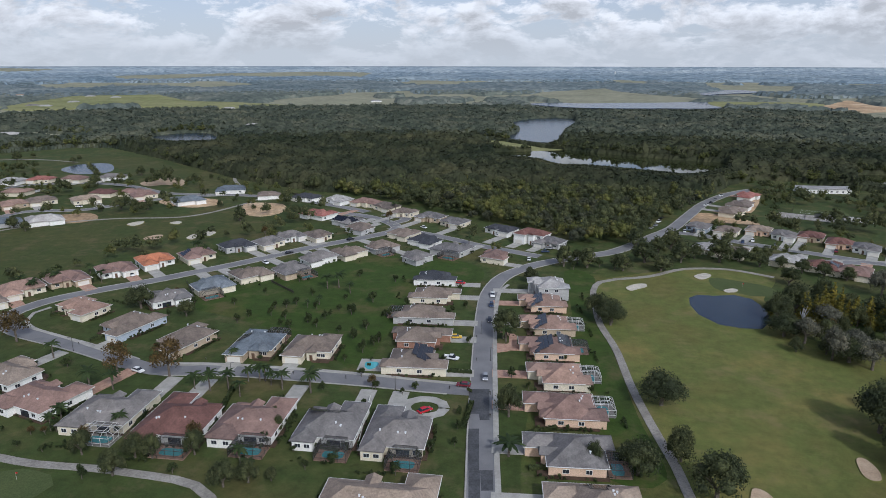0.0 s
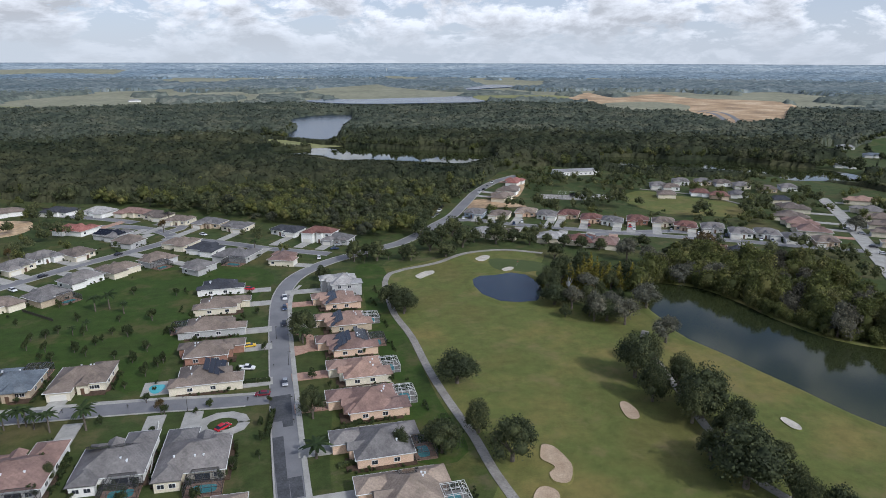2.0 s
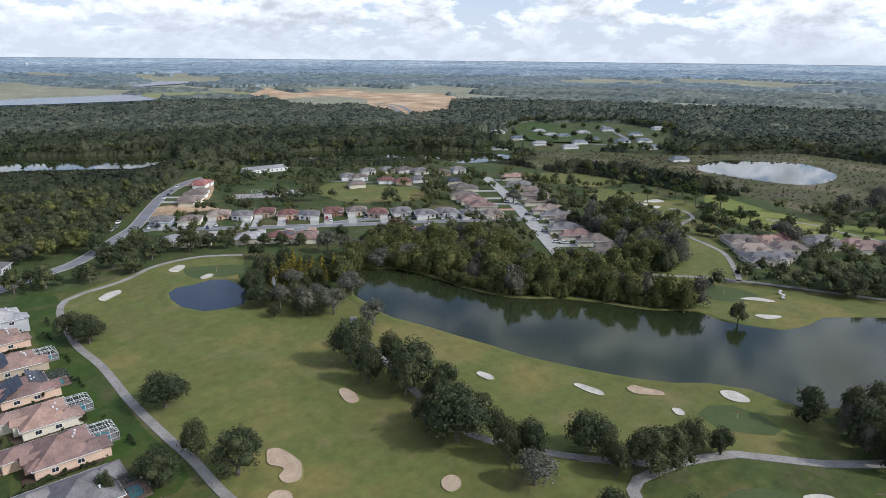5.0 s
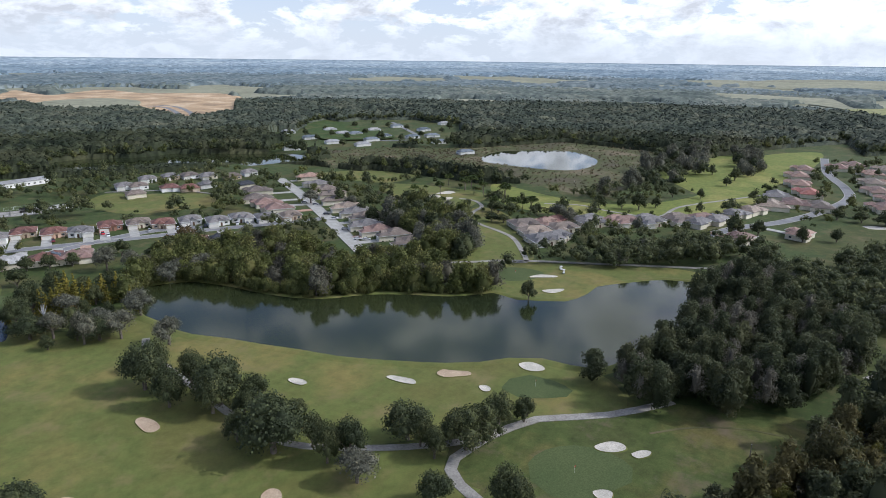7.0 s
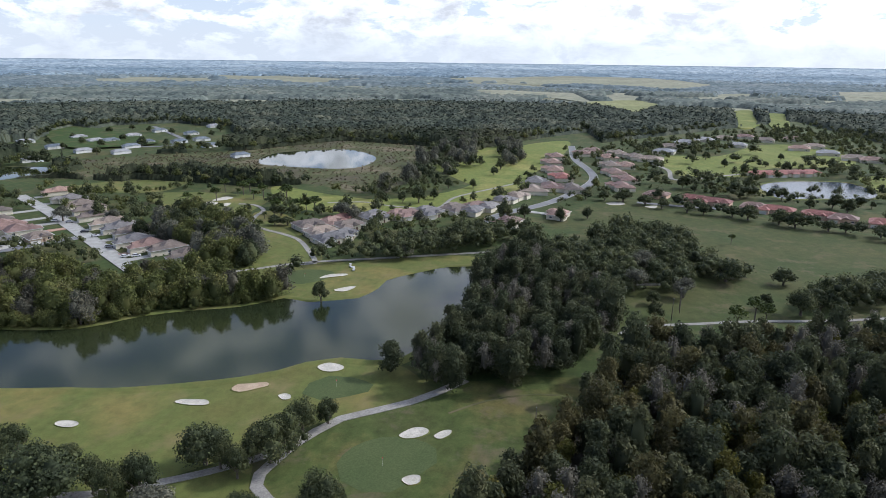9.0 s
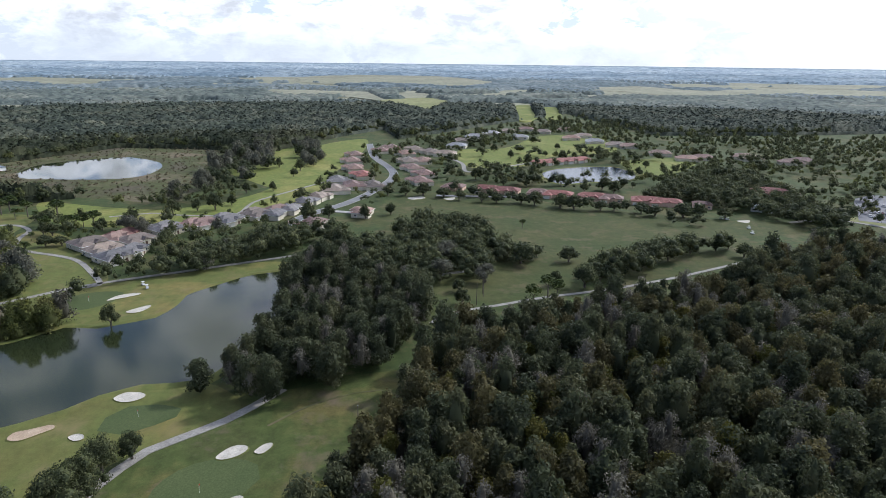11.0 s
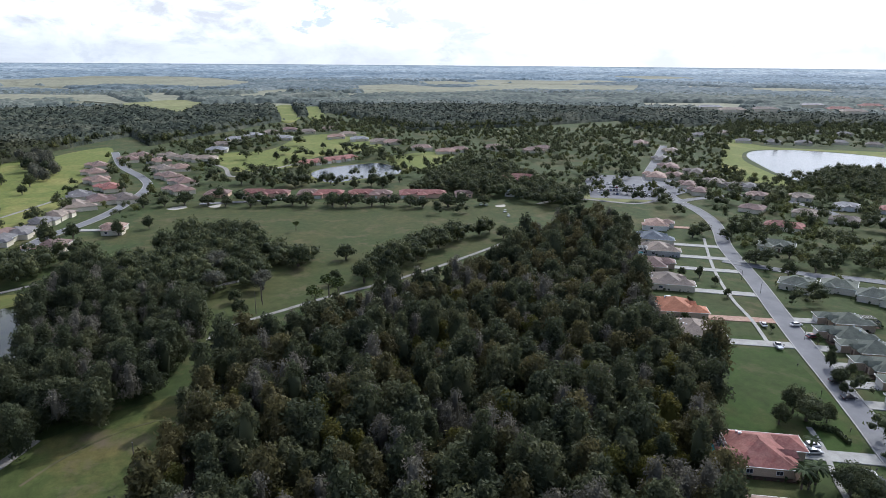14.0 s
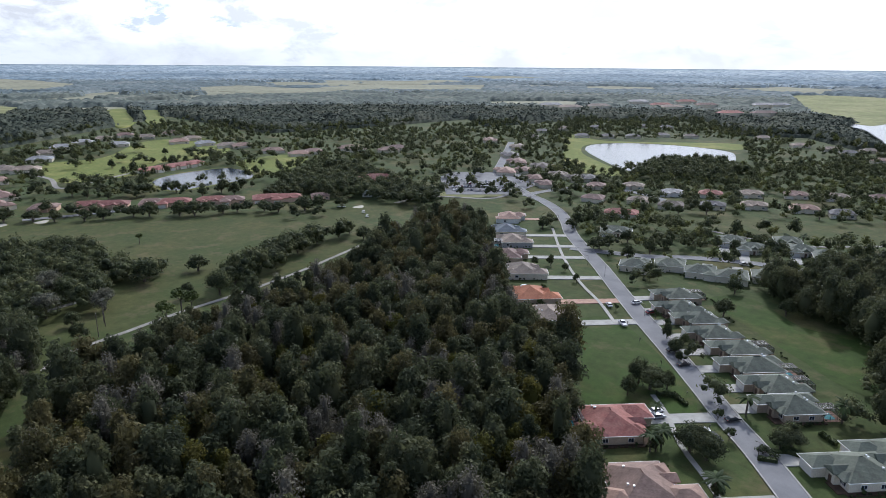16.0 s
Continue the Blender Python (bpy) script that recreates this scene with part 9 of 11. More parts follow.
tree('pine_tree', 430.1, 259.5, 5.7, 10.4)
tree('pine_tree', 422.6, 242.4, 6.6, 12.2)
tree('pine_tree', 419.0, 228.2, 5.7, 10.5)
tree('pine_tree', 441.3, 276.9, 7.0, 12.8)
tree('pine_tree', 357.1, 209.0, 5.0, 9.1)
tree('pine_tree', 368.9, 205.0, 5.0, 9.1)
tree('pine_tree', 384.7, 205.0, 7.0, 12.9)
tree('pine_tree', 392.8, 198.2, 4.9, 9.0)
tree('pine_tree', 392.8, 191.6, 6.5, 11.9)
tree('pine_tree', 377.0, 241.4, 6.6, 12.2)
tree('pine_tree', 390.4, 274.7, 6.4, 11.7)
tree('pine_tree', 340.5, 193.2, 7.0, 12.8)
tree('pine_tree', 435.1, 222.2, 7.0, 12.8)
tree('live_oak', 279.2, -292.0, 12.0, 11.0)
tree('live_oak', 221.4, -239.2, 8.0, 8.0)
tree('live_oak', 226.5, -232.0, 7.0, 6.6)
tree('live_oak', 109.0, -167.0, 11.0, 8.0)
tree('live_oak', 113.6, -167.2, 9.0, 8.6)
tree('live_oak', 111.0, -158.1, 9.0, 8.0)
tree('live_oak', 105.8, -171.4, 8.0, 7.6)
tree('live_oak', 81.4, -146.0, 9.0, 8.0)
tree('live_oak', 76.5, -146.1, 9.0, 8.0)
tree('live_oak', 271.7, -315.4, 12.0, 10.0)
tree('live_oak', 79.6, -148.5, 9.2, 8.7)
tree('live_oak', 86.9, -138.7, 7.0, 6.6)
tree('live_oak', 66.4, -134.5, 7.0, 6.0)
tree('live_oak', 66.3, -170.9, 7.0, 5.0)
tree('live_oak', 67.5, -167.1, 6.0, 5.7)
tree('live_oak', 114.2, -266.6, 12.0, 11.4)
tree('live_oak', 141.7, -275.7, 12.0, 11.4)
tree('live_oak', 226.2, -308.1, 13.0, 11.0)
tree('live_oak', 204.0, -298.9, 13.0, 12.3)
tree('live_oak', 227.9, -285.0, 11.0, 10.5)
tree('live_oak', 205.3, -316.5, 8.6, 8.2)
tree('live_oak', 200.2, -333.8, 12.0, 11.4)
tree('live_oak', 170.5, -326.9, 10.0, 9.5)
tree('live_oak', 156.2, -346.8, 13.0, 10.0)
tree('live_oak', 137.7, -338.6, 9.7, 9.2)
tree('live_oak', 174.9, -358.8, 12.0, 11.4)
tree('live_oak', 119.6, -333.4, 12.0, 11.4)
tree('live_oak', 108.2, -349.1, 11.0, 10.5)
tree('live_oak', 196.1, -372.2, 11.7, 11.1)
tree('live_oak', 252.6, -398.7, 10.0, 9.5)
tree('live_oak', 266.5, -379.2, 9.0, 8.6)
tree('live_oak', 128.2, -368.1, 13.0, 12.3)
tree('live_oak', 241.1, -415.0, 11.0, 10.5)
tree('live_oak', 186.5, -462.5, 10.0, 9.5)
tree('live_oak', 331.6, -430.6, 10.0, 9.5)
tree('live_oak', 299.2, -476.8, 9.0, 8.6)
tree('live_oak', 284.4, -519.9, 8.8, 8.3)
tree('live_oak', 264.4, -430.7, 10.0, 9.5)
tree('live_oak', 229.8, -282.4, 9.5, 9.0)
tree('live_oak', 204.5, -279.8, 9.0, 8.6)
tree('live_oak', 129.6, -245.5, 8.0, 7.6)
tree('live_oak', 210.5, -238.0, 6.0, 6.0)
tree('live_oak', 195.2, -229.2, 6.0, 6.0)
tree('live_oak', 129.8, -206.3, 7.0, 8.0)
tree('live_oak', 122.9, -206.9, 7.0, 6.6)
tree('live_oak', 120.4, -197.9, 6.0, 5.7)
tree('live_oak', 115.7, -192.5, 6.0, 6.0)
tree('palm_tree', 87.6, -142.2, 7.0, 6.0)
tree('palm_tree', 66.8, -133.9, 8.0, 6.0)
tree('palm_tree', 82.3, -176.7, 7.0, 7.0)
tree('palm_tree', 63.1, -194.8, 7.0, 7.0)
tree('palm_tree', 97.4, -153.6, 5.0, 5.0)
tree('palm_tree', 87.8, -137.4, 7.0, 7.0)
tree('palm_tree', 138.7, -143.2, 5.0, 5.0)
tree('palm_tree', 167.3, -369.4, 6.1, 6.1)
tree('palm_tree', 171.4, -384.5, 5.7, 5.7)
tree('palm_tree', 321.2, -424.6, 5.0, 5.0)
tree('palm_tree', 237.7, -486.1, 7.1, 7.1)
tree('palm_tree', 364.7, -530.8, 6.0, 6.0)
tree('palm_tree', 381.7, -506.2, 5.0, 5.0)
tree('palm_tree', 138.8, -353.5, 5.5, 5.5)
tree('palm_tree', 162.5, -386.3, 6.8, 6.8)
tree('yard_tree', 181.6, -190.7, 5.0, 6.0)
tree('yard_tree', 193.5, -204.5, 5.0, 6.0)
tree('yard_tree', 173.8, -174.7, 6.0, 6.0)
tree('yard_tree', 155.1, -180.8, 4.0, 4.4)
tree('yard_tree', 160.2, -214.5, 4.0, 4.4)
tree('yard_tree', 144.4, -220.0, 5.0, 6.0)
tree('yard_tree', 136.4, -215.9, 5.0, 6.0)
tree('yard_tree', 78.0, -159.8, 5.0, 5.6)
tree('yard_tree', 193.9, -332.3, 6.0, 6.7)
tree('yard_tree', 85.6, -167.0, 5.0, 5.6)
tree('yard_tree', 67.7, -191.1, 4.0, 4.4)
tree('yard_tree', 168.5, -192.2, 4.0, 4.4)
tree('yard_tree', 68.9, -160.7, 6.0, 3.0)
tree('yard_tree', 66.4, -161.9, 6.0, 3.0)

# ---------------------------------------------------------------- cars
car('silver', -8.9, 194.1, -88)
car('blue', -10.0, 260.9, -88)
car('white', -10.1, 273.7, -88, True)
car('black', -9.9, 243.7, -88)
car('white', -21.7, 207.1, -11, True)
car('maroon', -15.6, 187.8, 175)
car('white', -125.0, 184.9, -22)
car('white', -150.0, 212.4, 68)
car('black', -152.8, 213.1, 69)
car('red', -25.6, 170.6, 44)
car('white', -185.9, 280.5, -38)
car('white', -11.8, 379.4, 72)
car('white', 6.4, 330.8, 90)
car('red', -25.8, 288.1, -16)
car('blue', 15.4, 345.9, 7)
car('silver', 17.9, 353.0, 7)
car('yellow', -21.9, 225.3, 7)
car('white', -313.2, 422.6, 7)
car('white', -129.0, 308.1, -43)
car('black', -122.9, 326.7, 55)
car('white', -58.6, 391.9, -42)
car('black', -97.1, 358.4, 55)
car('white', 91.1, 425.7, 61, True)
car('silver', 87.2, 415.0, 61)
car('black', 95.2, 436.8, 61)
car('white', 135.6, 483.2, 60, True)
car('black', 141.7, 492.9, 60)
car('silver', 148.2, 505.5, 60)
car('white', 156.8, 521.0, 60, True)
car('white', 83.2, 408.4, 61)
car('black', 125.4, 392.4, -106)
car('white', 136.2, 384.0, -108)
car('silver', 146.3, 376.1, -109)
car('black', 159.9, 373.2, -111)
car('maroon', 174.4, 366.5, -113)
car('red', 198.4, 358.9, -116)
car('white', 197.7, 352.5, -117)
car('silver', 217.5, 343.4, -120)
car('white', 230.6, 334.1, -122)
car('black', 243.5, 326.5, -124)
car('white', 258.1, 315.0, -126)
car('silver', 262.7, 311.3, -127)
car('white', 276.3, 301.8, -129)
car('blue', 129.6, 380.5, -107)
car('black', 106.2, 401.2, -103)
car('white', 101.9, 401.5, -103)
car('white', 326.8, 325.3, -52)
car('silver', 326.3, 314.4, -52)
car('black', 309.0, 288.3, -50)
car('white', 302.8, 275.9, -49)
car('silver', 286.6, 252.9, -48)
car('white', 276.1, 227.9, -47)
car('white', 273.7, 232.4, -47)
car('white', 165.1, -216.0, -34)
car('white', 148.3, -203.7, -33, True)
car('white', 83.6, -157.6, -33)
car('white', 99.0, -156.0, -112)
car('silver', 96.7, -153.6, -112)
car('black', 82.7, -170.0, -112)
car('white', 159.7, -228.0, -106)
car('maroon', 149.1, -223.3, -106)
car('black', 121.6, -197.8, -109)
car('white', 203.5, -203.2, -103)
car('white', 149.4, -328.3, -105)
car('silver', 162.2, -320.7, -104)
car('white', 135.1, -338.5, -105)
car('black', 112.4, -190.8, -110)

# car park of the clubhouse
sheet('car_park', [(471.0, -354.7), (487.4, -381.9), (452.5, -426.8), (401.3, -423.8), (372.2, -351.9), (401.9, -309.5)], 0.19, ASPHALT, 'grey asphalt car park between trees', 'car park', smooth=False)
LOT, ALONG, ACROSS = Vector((456.5, -354.6)), Vector((-34.877, -40.000)), Vector((-50.285, 38.918))
shade = random.Random(5)
for i in range(22):
    for j in range(4):
        if shade.random() < 0.5:
            p = LOT + ALONG * ((i + 0.5) / 22) + ACROSS * ((j + 0.5) / 4.2)
            car(shade.choice(("white", "silver", "black", "white", "blue", "maroon")), p.x, p.y, math.degrees(math.atan2(ACROSS.y, ACROSS.x)) + (180 if shade.random() < 0.5 else 0), False, 0.27)
            keep_out(p.x, p.y, 2.5)

# ---------------------------------------------------------------- larger buildings and grounds


def hall(name, x, y, rot, w, d, h, roof, wall, label, bays, flat=False):
    """A large low building with a row of windows along both long sides."""
    root = empty(name, pose(x, y, land(x, y), 0, 0, rot), label, "building")
    part("wall", Geo().box(0, 0, 0, w, d, h), wall, root)
    rf = Geo()
    if flat:
        rf.box(0, 0, h, w + 1.2, d + 1.2, 0.4)
        rf.box(0, 0, h + 0.4, w * 0.8, d * 0.6, 0.25)
    else:
        rf.hip(0, 0, w, d, h, 0.4, 1.0)
    part("roof", rf, roof, root)
    for k in range(bays):
        for s in (-1, 1):
            window(root, -w / 2 + w * (k + 0.5) / bays, s * (d / 2 + 0.04), 1.0, 0)
    keep_out(x, y, max(w, d) * 0.6)
    return root


def court(x, y, rot, label, material):
    """A fenced tennis court with its net."""
    root = empty("tennis_court", pose(x, y, 0.12, 0, 0, rot), label, "tennis court")
    part("surface", Geo().box(0, 0, -0.02, 34, 17, 0.16), material, root)
    ln = Geo()
    for yy in (-5.5, -4.1, 4.1, 5.5):
        ln.box(0, yy, 0.142, 23.8, 0.1, 0.004)
    for xx in (-11.9, -6.4, 6.4, 11.9):
        ln.box(xx, 0, 0.142, 0.1, 11.0, 0.004)
    part("line", ln, TRIM, root, "white court lines")
    part("net", Geo().box(0, 0, 0.14, 0.05, 12.8, 0.95), BRONZE, root)
    for xx in (-17, -8.5, 0, 8.5, 17):
        for yy in (-8.5, 8.5):
            part("fence_post", Geo().tube((xx, yy, 0.1), (xx, yy, 3.1), 0.05, 0.05, 6), BRONZE, root)
    keep_out(x, y, 19)

hall('clubhouse', 468.2, -287.6, -125, 34, 20, 5.5, ROOFS['red'], WALLS['cream'], 'cream clubhouse with a worn red tile roof', 9)
hall('clubhouse_wing', 431.2, -262.1, -125, 20, 12, 4.2, METALROOF, WALLS['white'], 'white flat-roofed wing beside the clubhouse', 5, True)
hall('storage_hall', 245.4, 550.3, 1, 44, 13, 3.6, ROOFS['pale'], WALLS['white'], 'long white metal-roofed hall with solar panels', 10, True)
court(207.7, 467.0, -24, 'fenced tennis court among trees', GREEN)
court(216.4, 452.9, -24, 'fenced tennis court among trees', CONCRETE)
court(192.8, 453.9, -24, 'fenced tennis court among trees', PATHMAT)
# bare building plots
sheet('bare_plot', [(-268.5, 453.7), (-254.8, 466.3), (-227.2, 461.0), (-217.7, 445.6), (-232.6, 432.0), (-258.9, 440.5)], 0.02, EARTH, 'bare sandy earth of a building plot', 'bare earth')
sheet('bare_plot', [(-195.1, 423.7), (-198.8, 452.0), (-172.4, 451.3), (-163.1, 425.9), (-173.4, 410.6)], 0.02, EARTH, 'bare sandy earth of a building plot', 'bare earth')
sheet('bare_plot', [(-311.8, 396.9), (-293.3, 406.1), (-278.1, 391.0), (-285.4, 377.3), (-304.2, 381.3)], 0.02, EARTH, 'bare sandy earth of a building plot', 'bare earth')
sheet('bare_plot', [(116.1, 448.7), (130.7, 459.1), (150.8, 441.3), (154.3, 427.1), (130.3, 430.1), (113.2, 426.3)], 0.02, EARTH, 'bare sandy earth of a building plot', 'bare earth')
sheet('bare_plot', [(131.7, 469.8), (147.1, 456.1), (160.9, 463.6), (184.3, 515.7), (179.5, 523.7), (157.4, 487.1), (142.6, 469.5)], 0.02, EARTH, 'bare sandy earth of a building plot', 'bare earth')


# ---------------------------------------------------------------- poles, flags, fences, dead trees
def lamp_post(x, y, rz):
    root = empty("street_lamp", pose(x, y, 0.1, 0, 0, rz), "slim dark street lamp beside the road", "street lamp", "street lamps")
    part("pole", Geo().tube((0, 0, 0), (0, 0, 5.2), 0.09, 0.06, 8).tube((0, 0, 0), (0, 0, 0.5), 0.16, 0.13, 8), BRONZE, root)
    part("arm", Geo().tube((0, 0, 5.1), (0.8, 0, 5.4), 0.04, 0.04, 6), BRONZE, root)
    part("lantern", Geo().box(0.95, 0, 5.25, 0.6, 0.25, 0.16), BRONZE, root)


def utility_pole(x, y):
    root = empty("utility_pole", pose(x, y, 0), "bare brown wooden utility pole on the grass", "pole", "poles")
    part("shaft", Geo().tube((0, 0, -0.2), (0, 0, 9.5), 0.17, 0.11, 8), BARK, root)
    part("cap", Geo().tube((0, 0, 9.5), (0, 0, 9.62), 0.13, 0.05, 8), STEEL, root)


def flag(x, y):
    root = empty("golf_flag", pose(x, y, 0.15), "small flag standing in a golf hole", "flag", "golf flags")
    part("pin", Geo().tube((0, 0, 0), (0, 0, 2.2), 0.02, 0.015, 6), TRIM, root)
    part("cloth", Geo().box(0.28, 0, 1.8, 0.55, 0.02, 0.38), CARPAINT["red"], root)


def golf_cart(x, y, rz):
    root = empty("golf_cart", pose(x, y, 0.12, 0, 0, rz), "white golf cart standing on the turf", "golf cart", "golf carts")
    part("body", Geo().box(0, 0, 0.35, 2.3, 1.15, 0.3).box(0.85, 0, 0.6, 0.5, 1.05, 0.35).box(-0.2, 0, 0.6, 0.5, 1.05, 0.25), CARPAINT["white"], root)
    part("canopy", Geo().box(-0.1, 0, 1.78, 1.7, 1.2, 0.08), CARPAINT["white"], root)
    for sx in (-0.8, 0.6):
        for sy in (-0.5, 0.5):
            part("canopy_post", Geo().tube((sx, sy, 0.6), (sx * 0.9, sy, 1.8), 0.025, 0.025, 5), BRONZE, root)
    for sx in (-0.8, 0.8):
        for sy in (-0.5, 0.5):
            part("wheel", Geo().tube((sx, sy - 0.08, 0.22), (sx, sy + 0.08, 0.22), 0.22, 0.22, 10), RUBBER, root)


def dead_tree(x, y, h):
    rng = np.random.default_rng(int(abs(x) * 10))
    geo = Geo()
    geo.tube((0, 0, -0.2), (0.3, 0.1, h * 0.45), 0.4, 0.26, 7)
    for k in range(7):
        a, z0 = rng.uniform(0, 6.28), h * rng.uniform(0.3, 0.45)
        q = rng.uniform(1.0, 2.6)
        m = (math.cos(a) * q * 0.6, math.sin(a) * q * 0.6, z0 + h * 0.25)
        geo.tube((0.25, 0.1, z0), m, 0.18, 0.11, 5)
        geo.tube(m, (math.cos(a + 0.3) * q, math.sin(a + 0.3) * q, z0 + h * rng.uniform(0.4, 0.58)), 0.11, 0.03, 4)
    root = empty("dead_tree", pose(x, y, 0), "pale leafless dead tree at the pond", "tree")
    part("trunk", geo, WALLS["grey"], root)


def fence(x0, y0, x1, y1, h, material, label):
    d = Vector((x1 - x0, y1 - y0))
    n = max(2, int(d.length / 2.4))
    rz = math.degrees(math.atan2(d.y, d.x))
    root = empty("fence", pose(x0, y0, 0.05, 0, 0, rz), label, "fence")
    seg = d.length / n
    board = mesh_of("panel", Geo().box(seg / 2, 0, 0.1, seg - 0.14, 0.05, h - 0.1), material)
    post = mesh_of("post", Geo().box(0, 0, 0, 0.14, 0.14, h + 0.1), material)
    for k in range(n):
        shared("panel", board, root, k * seg, 0, 0)
        shared("post", post, root, k * seg, 0, 0)


def mailbox(x, y, rz):
    root = empty("mailbox", pose(x, y, 0.1, 0, 0, rz), "dark mailbox on a post by the kerb", "mailbox", "mailboxes")
    part("post", Geo().box(0, 0, 0, 0.12, 0.12, 1.1), BRONZE, root)
    part("box", Geo().box(0, 0.1, 1.0, 0.25, 0.5, 0.24).tube((0, -0.15, 1.24), (0, 0.35, 1.24), 0.125, 0.125, 8), BRONZE, root)


def water_tower(x, y):
    root = empty("water_tower", pose(x, y, land(x, y)), "white water tower far above the woods", "tower")
    part("shaft", Geo().tube((0, 0, 0), (0, 0, 20), 1.3, 1.0, 10), TRIM, root)
    part("tank", Geo().tube((0, 0, 19), (0, 0, 21), 1.1, 4.4, 14).tube((0, 0, 21), (0, 0, 24), 4.4, 4.4, 14).tube((0, 0, 24), (0, 0, 25.6), 4.4, 1.2, 14), TRIM, root)



def hedge(x0, y0, x1, y1, w=1.3, h=1.3):
    """A clipped hedge: a leafy box with a ragged skin."""
    d = Vector((x1 - x0, y1 - y0))
    rng = np.random.default_rng(int(abs(x0 * 31 + y0 * 17)))
    n = max(3, int(d.length * w * 14))
    core = Geo().box(d.length / 2, 0, 0, d.length, w * 0.8, h * 0.88)
    for k in range(n):
        side = rng.integers(0, 3)
        u = rng.uniform(0, d.length)
        p = Vector((u, rng.uniform(-w / 2, w / 2), h)) if side == 0 else Vector((u, (w / 2) * (1 if side == 1 else -1), rng.uniform(0.1, h)))
        a = Vector(rng.normal(size=3)).normalized() * 0.3
        b = a.orthogonal().normalized() * 0.25
        core.add([p - a, p + b, p + a, p - b], [(0, 1, 2, 3)])
    root = empty("hedge", pose(x0, y0, 0, 0, 0, math.degrees(math.atan2(d.y, d.x))), "clipped dark green hedge beside a house", "hedge", "hedges")
    part("foliage", core, HEDGE, root)


hedge(-44.9, 174.6, -44.0, 149.3, 1.3, 1.3)
hedge(-70.6, 173.6, -66.3, 151.3, 1.3, 1.3)
hedge(-88.3, 177.2, -83.7, 152.0, 1.3, 1.3)
hedge(11.4, 168.9, 25.2, 170.6, 1.3, 1.3)
hedge(-39.9, 199.2, -24.1, 200.3, 1.3, 1.3)
hedge(-79.6, 146.9, -68.5, 147.1, 1.3, 1.3)
hedge(-39.3, 147.7, -22.4, 149.0, 1.3, 1.3)
hedge(-103.3, 149.1, -88.9, 148.6, 1.3, 1.3)
hedge(-56.1, 149.7, -45.5, 147.8, 1.3, 1.3)
hedge(12.9, 166.1, 4.9, 162.2, 1.3, 1.3)
hedge(-189.0, 227.9, -169.1, 235.4, 1.3, 1.3)
hedge(-64.4, 166.1, -63.1, 156.9, 1.3, 1.3)
hedge(-12.1, 177.5, -13.4, 162.9, 1.3, 1.3)
hedge(-143.5, 159.9, -130.0, 156.6, 1.3, 1.3)
hedge(4.8, 145.7, 22.8, 148.4, 1.3, 1.3)
hedge(14.0, 188.5, 17.4, 201.9, 1.3, 1.3)
hedge(-39.1, 147.2, -40.5, 159.6, 1.3, 1.3)
hedge(-109.9, 170.9, -105.8, 151.7, 1.3, 1.3)
hedge(-156.8, 206.3, -150.0, 215.1, 1.3, 1.3)
hedge(-34.8, 197.7, -13.6, 197.3, 1.3, 1.3)
hedge(16.7, 190.0, 25.7, 191.0, 1.3, 1.3)
hedge(98.7, -122.7, 86.3, -114.9, 1.3, 1.3)
hedge(105.7, -165.3, 100.4, -169.4, 1.3, 1.3)
hedge(66.8, -165.7, 61.6, -167.4, 1.3, 1.3)
hedge(68.4, -157.0, 64.7, -159.9, 1.3, 1.3)
hedge(156.4, -179.0, 148.9, -180.2, 1.3, 1.3)
hedge(102.5, -169.6, 95.8, -166.9, 1.3, 1.3)
hedge(64.2, -183.1, 58.9, -181.0, 1.3, 1.3)
ribbon('circular_drive', [(-20.0, 173.4), (-21.1, 176.5), (-24.1, 178.4), (-27.8, 178.4), (-30.8, 176.5), (-32.0, 173.4), (-30.8, 170.4), (-27.8, 168.5), (-24.1, 168.5), (-21.1, 170.4), (-20.0, 173.4)], 3.2, 0.25, CONCRETE, 'pale concrete circular drive', 'driveway')
ribbon('circular_drive', [(-6.7, 216.0), (-2.8, 217.5), (-0.3, 223.8), (-0.4, 230.0), (-2.6, 234.1), (-7.0, 234.7)], 3.0, 0.25, PAVER, 'curved brick-paved drive', 'driveway')
lamp_post(-7.9, 207.5, 316)
lamp_post(-36.8, 182.7, 220)
lamp_post(-92.3, 185.3, 350)
lamp_post(-157.5, 197.7, 190)
lamp_post(68.4, -157.0, 20)
lamp_post(149.1, -218.8, 60)
lamp_post(210.2, -254.7, 80)
lamp_post(192.8, -247.0, 290)
lamp_post(-12.6, 230.8, 292)
utility_pole(267.6, -38.2)
utility_pole(258.1, -34.1)
utility_pole(159.2, 10.8)
utility_pole(271.8, -38.5)
flag(136.7, 47.4)
flag(172.7, 74.8)
flag(104.1, 298.6)
flag(268.7, 130.3)
flag(-121.8, 126.2)
flag(514.5, 198.1)
golf_cart(284.6, 111.8, 20)
golf_cart(289.0, 115.1, 40)
golf_cart(382.7, -222.4, 70)
golf_cart(370.3, -218.0, 10)
golf_cart(352.9, -222.7, 80)
golf_cart(409.1, -217.7, 20)
golf_cart(406.8, -220.7, 50)
dead_tree(111.0, 249.4, 11.0)
dead_tree(157.0, 2.1, 8.0)
fence(-43.7, 177.2, -40.7, 148.4, 1.0, TRIM, 'low pale fence between two gardens')
fence(-115.2, 280.1, -99.3, 266.2, 1.3, BRONZE, 'dark picket fence behind a garden')
fence(-155.0, 275.2, -140.0, 253.9, 1.3, BRONZE, 'dark picket fence behind a garden')
fence(-176.4, 487.4, -155.3, 478.7, 1.3, BRONZE, 'dark picket fence behind a garden')
mailbox(-19.9, 185.5, 225)
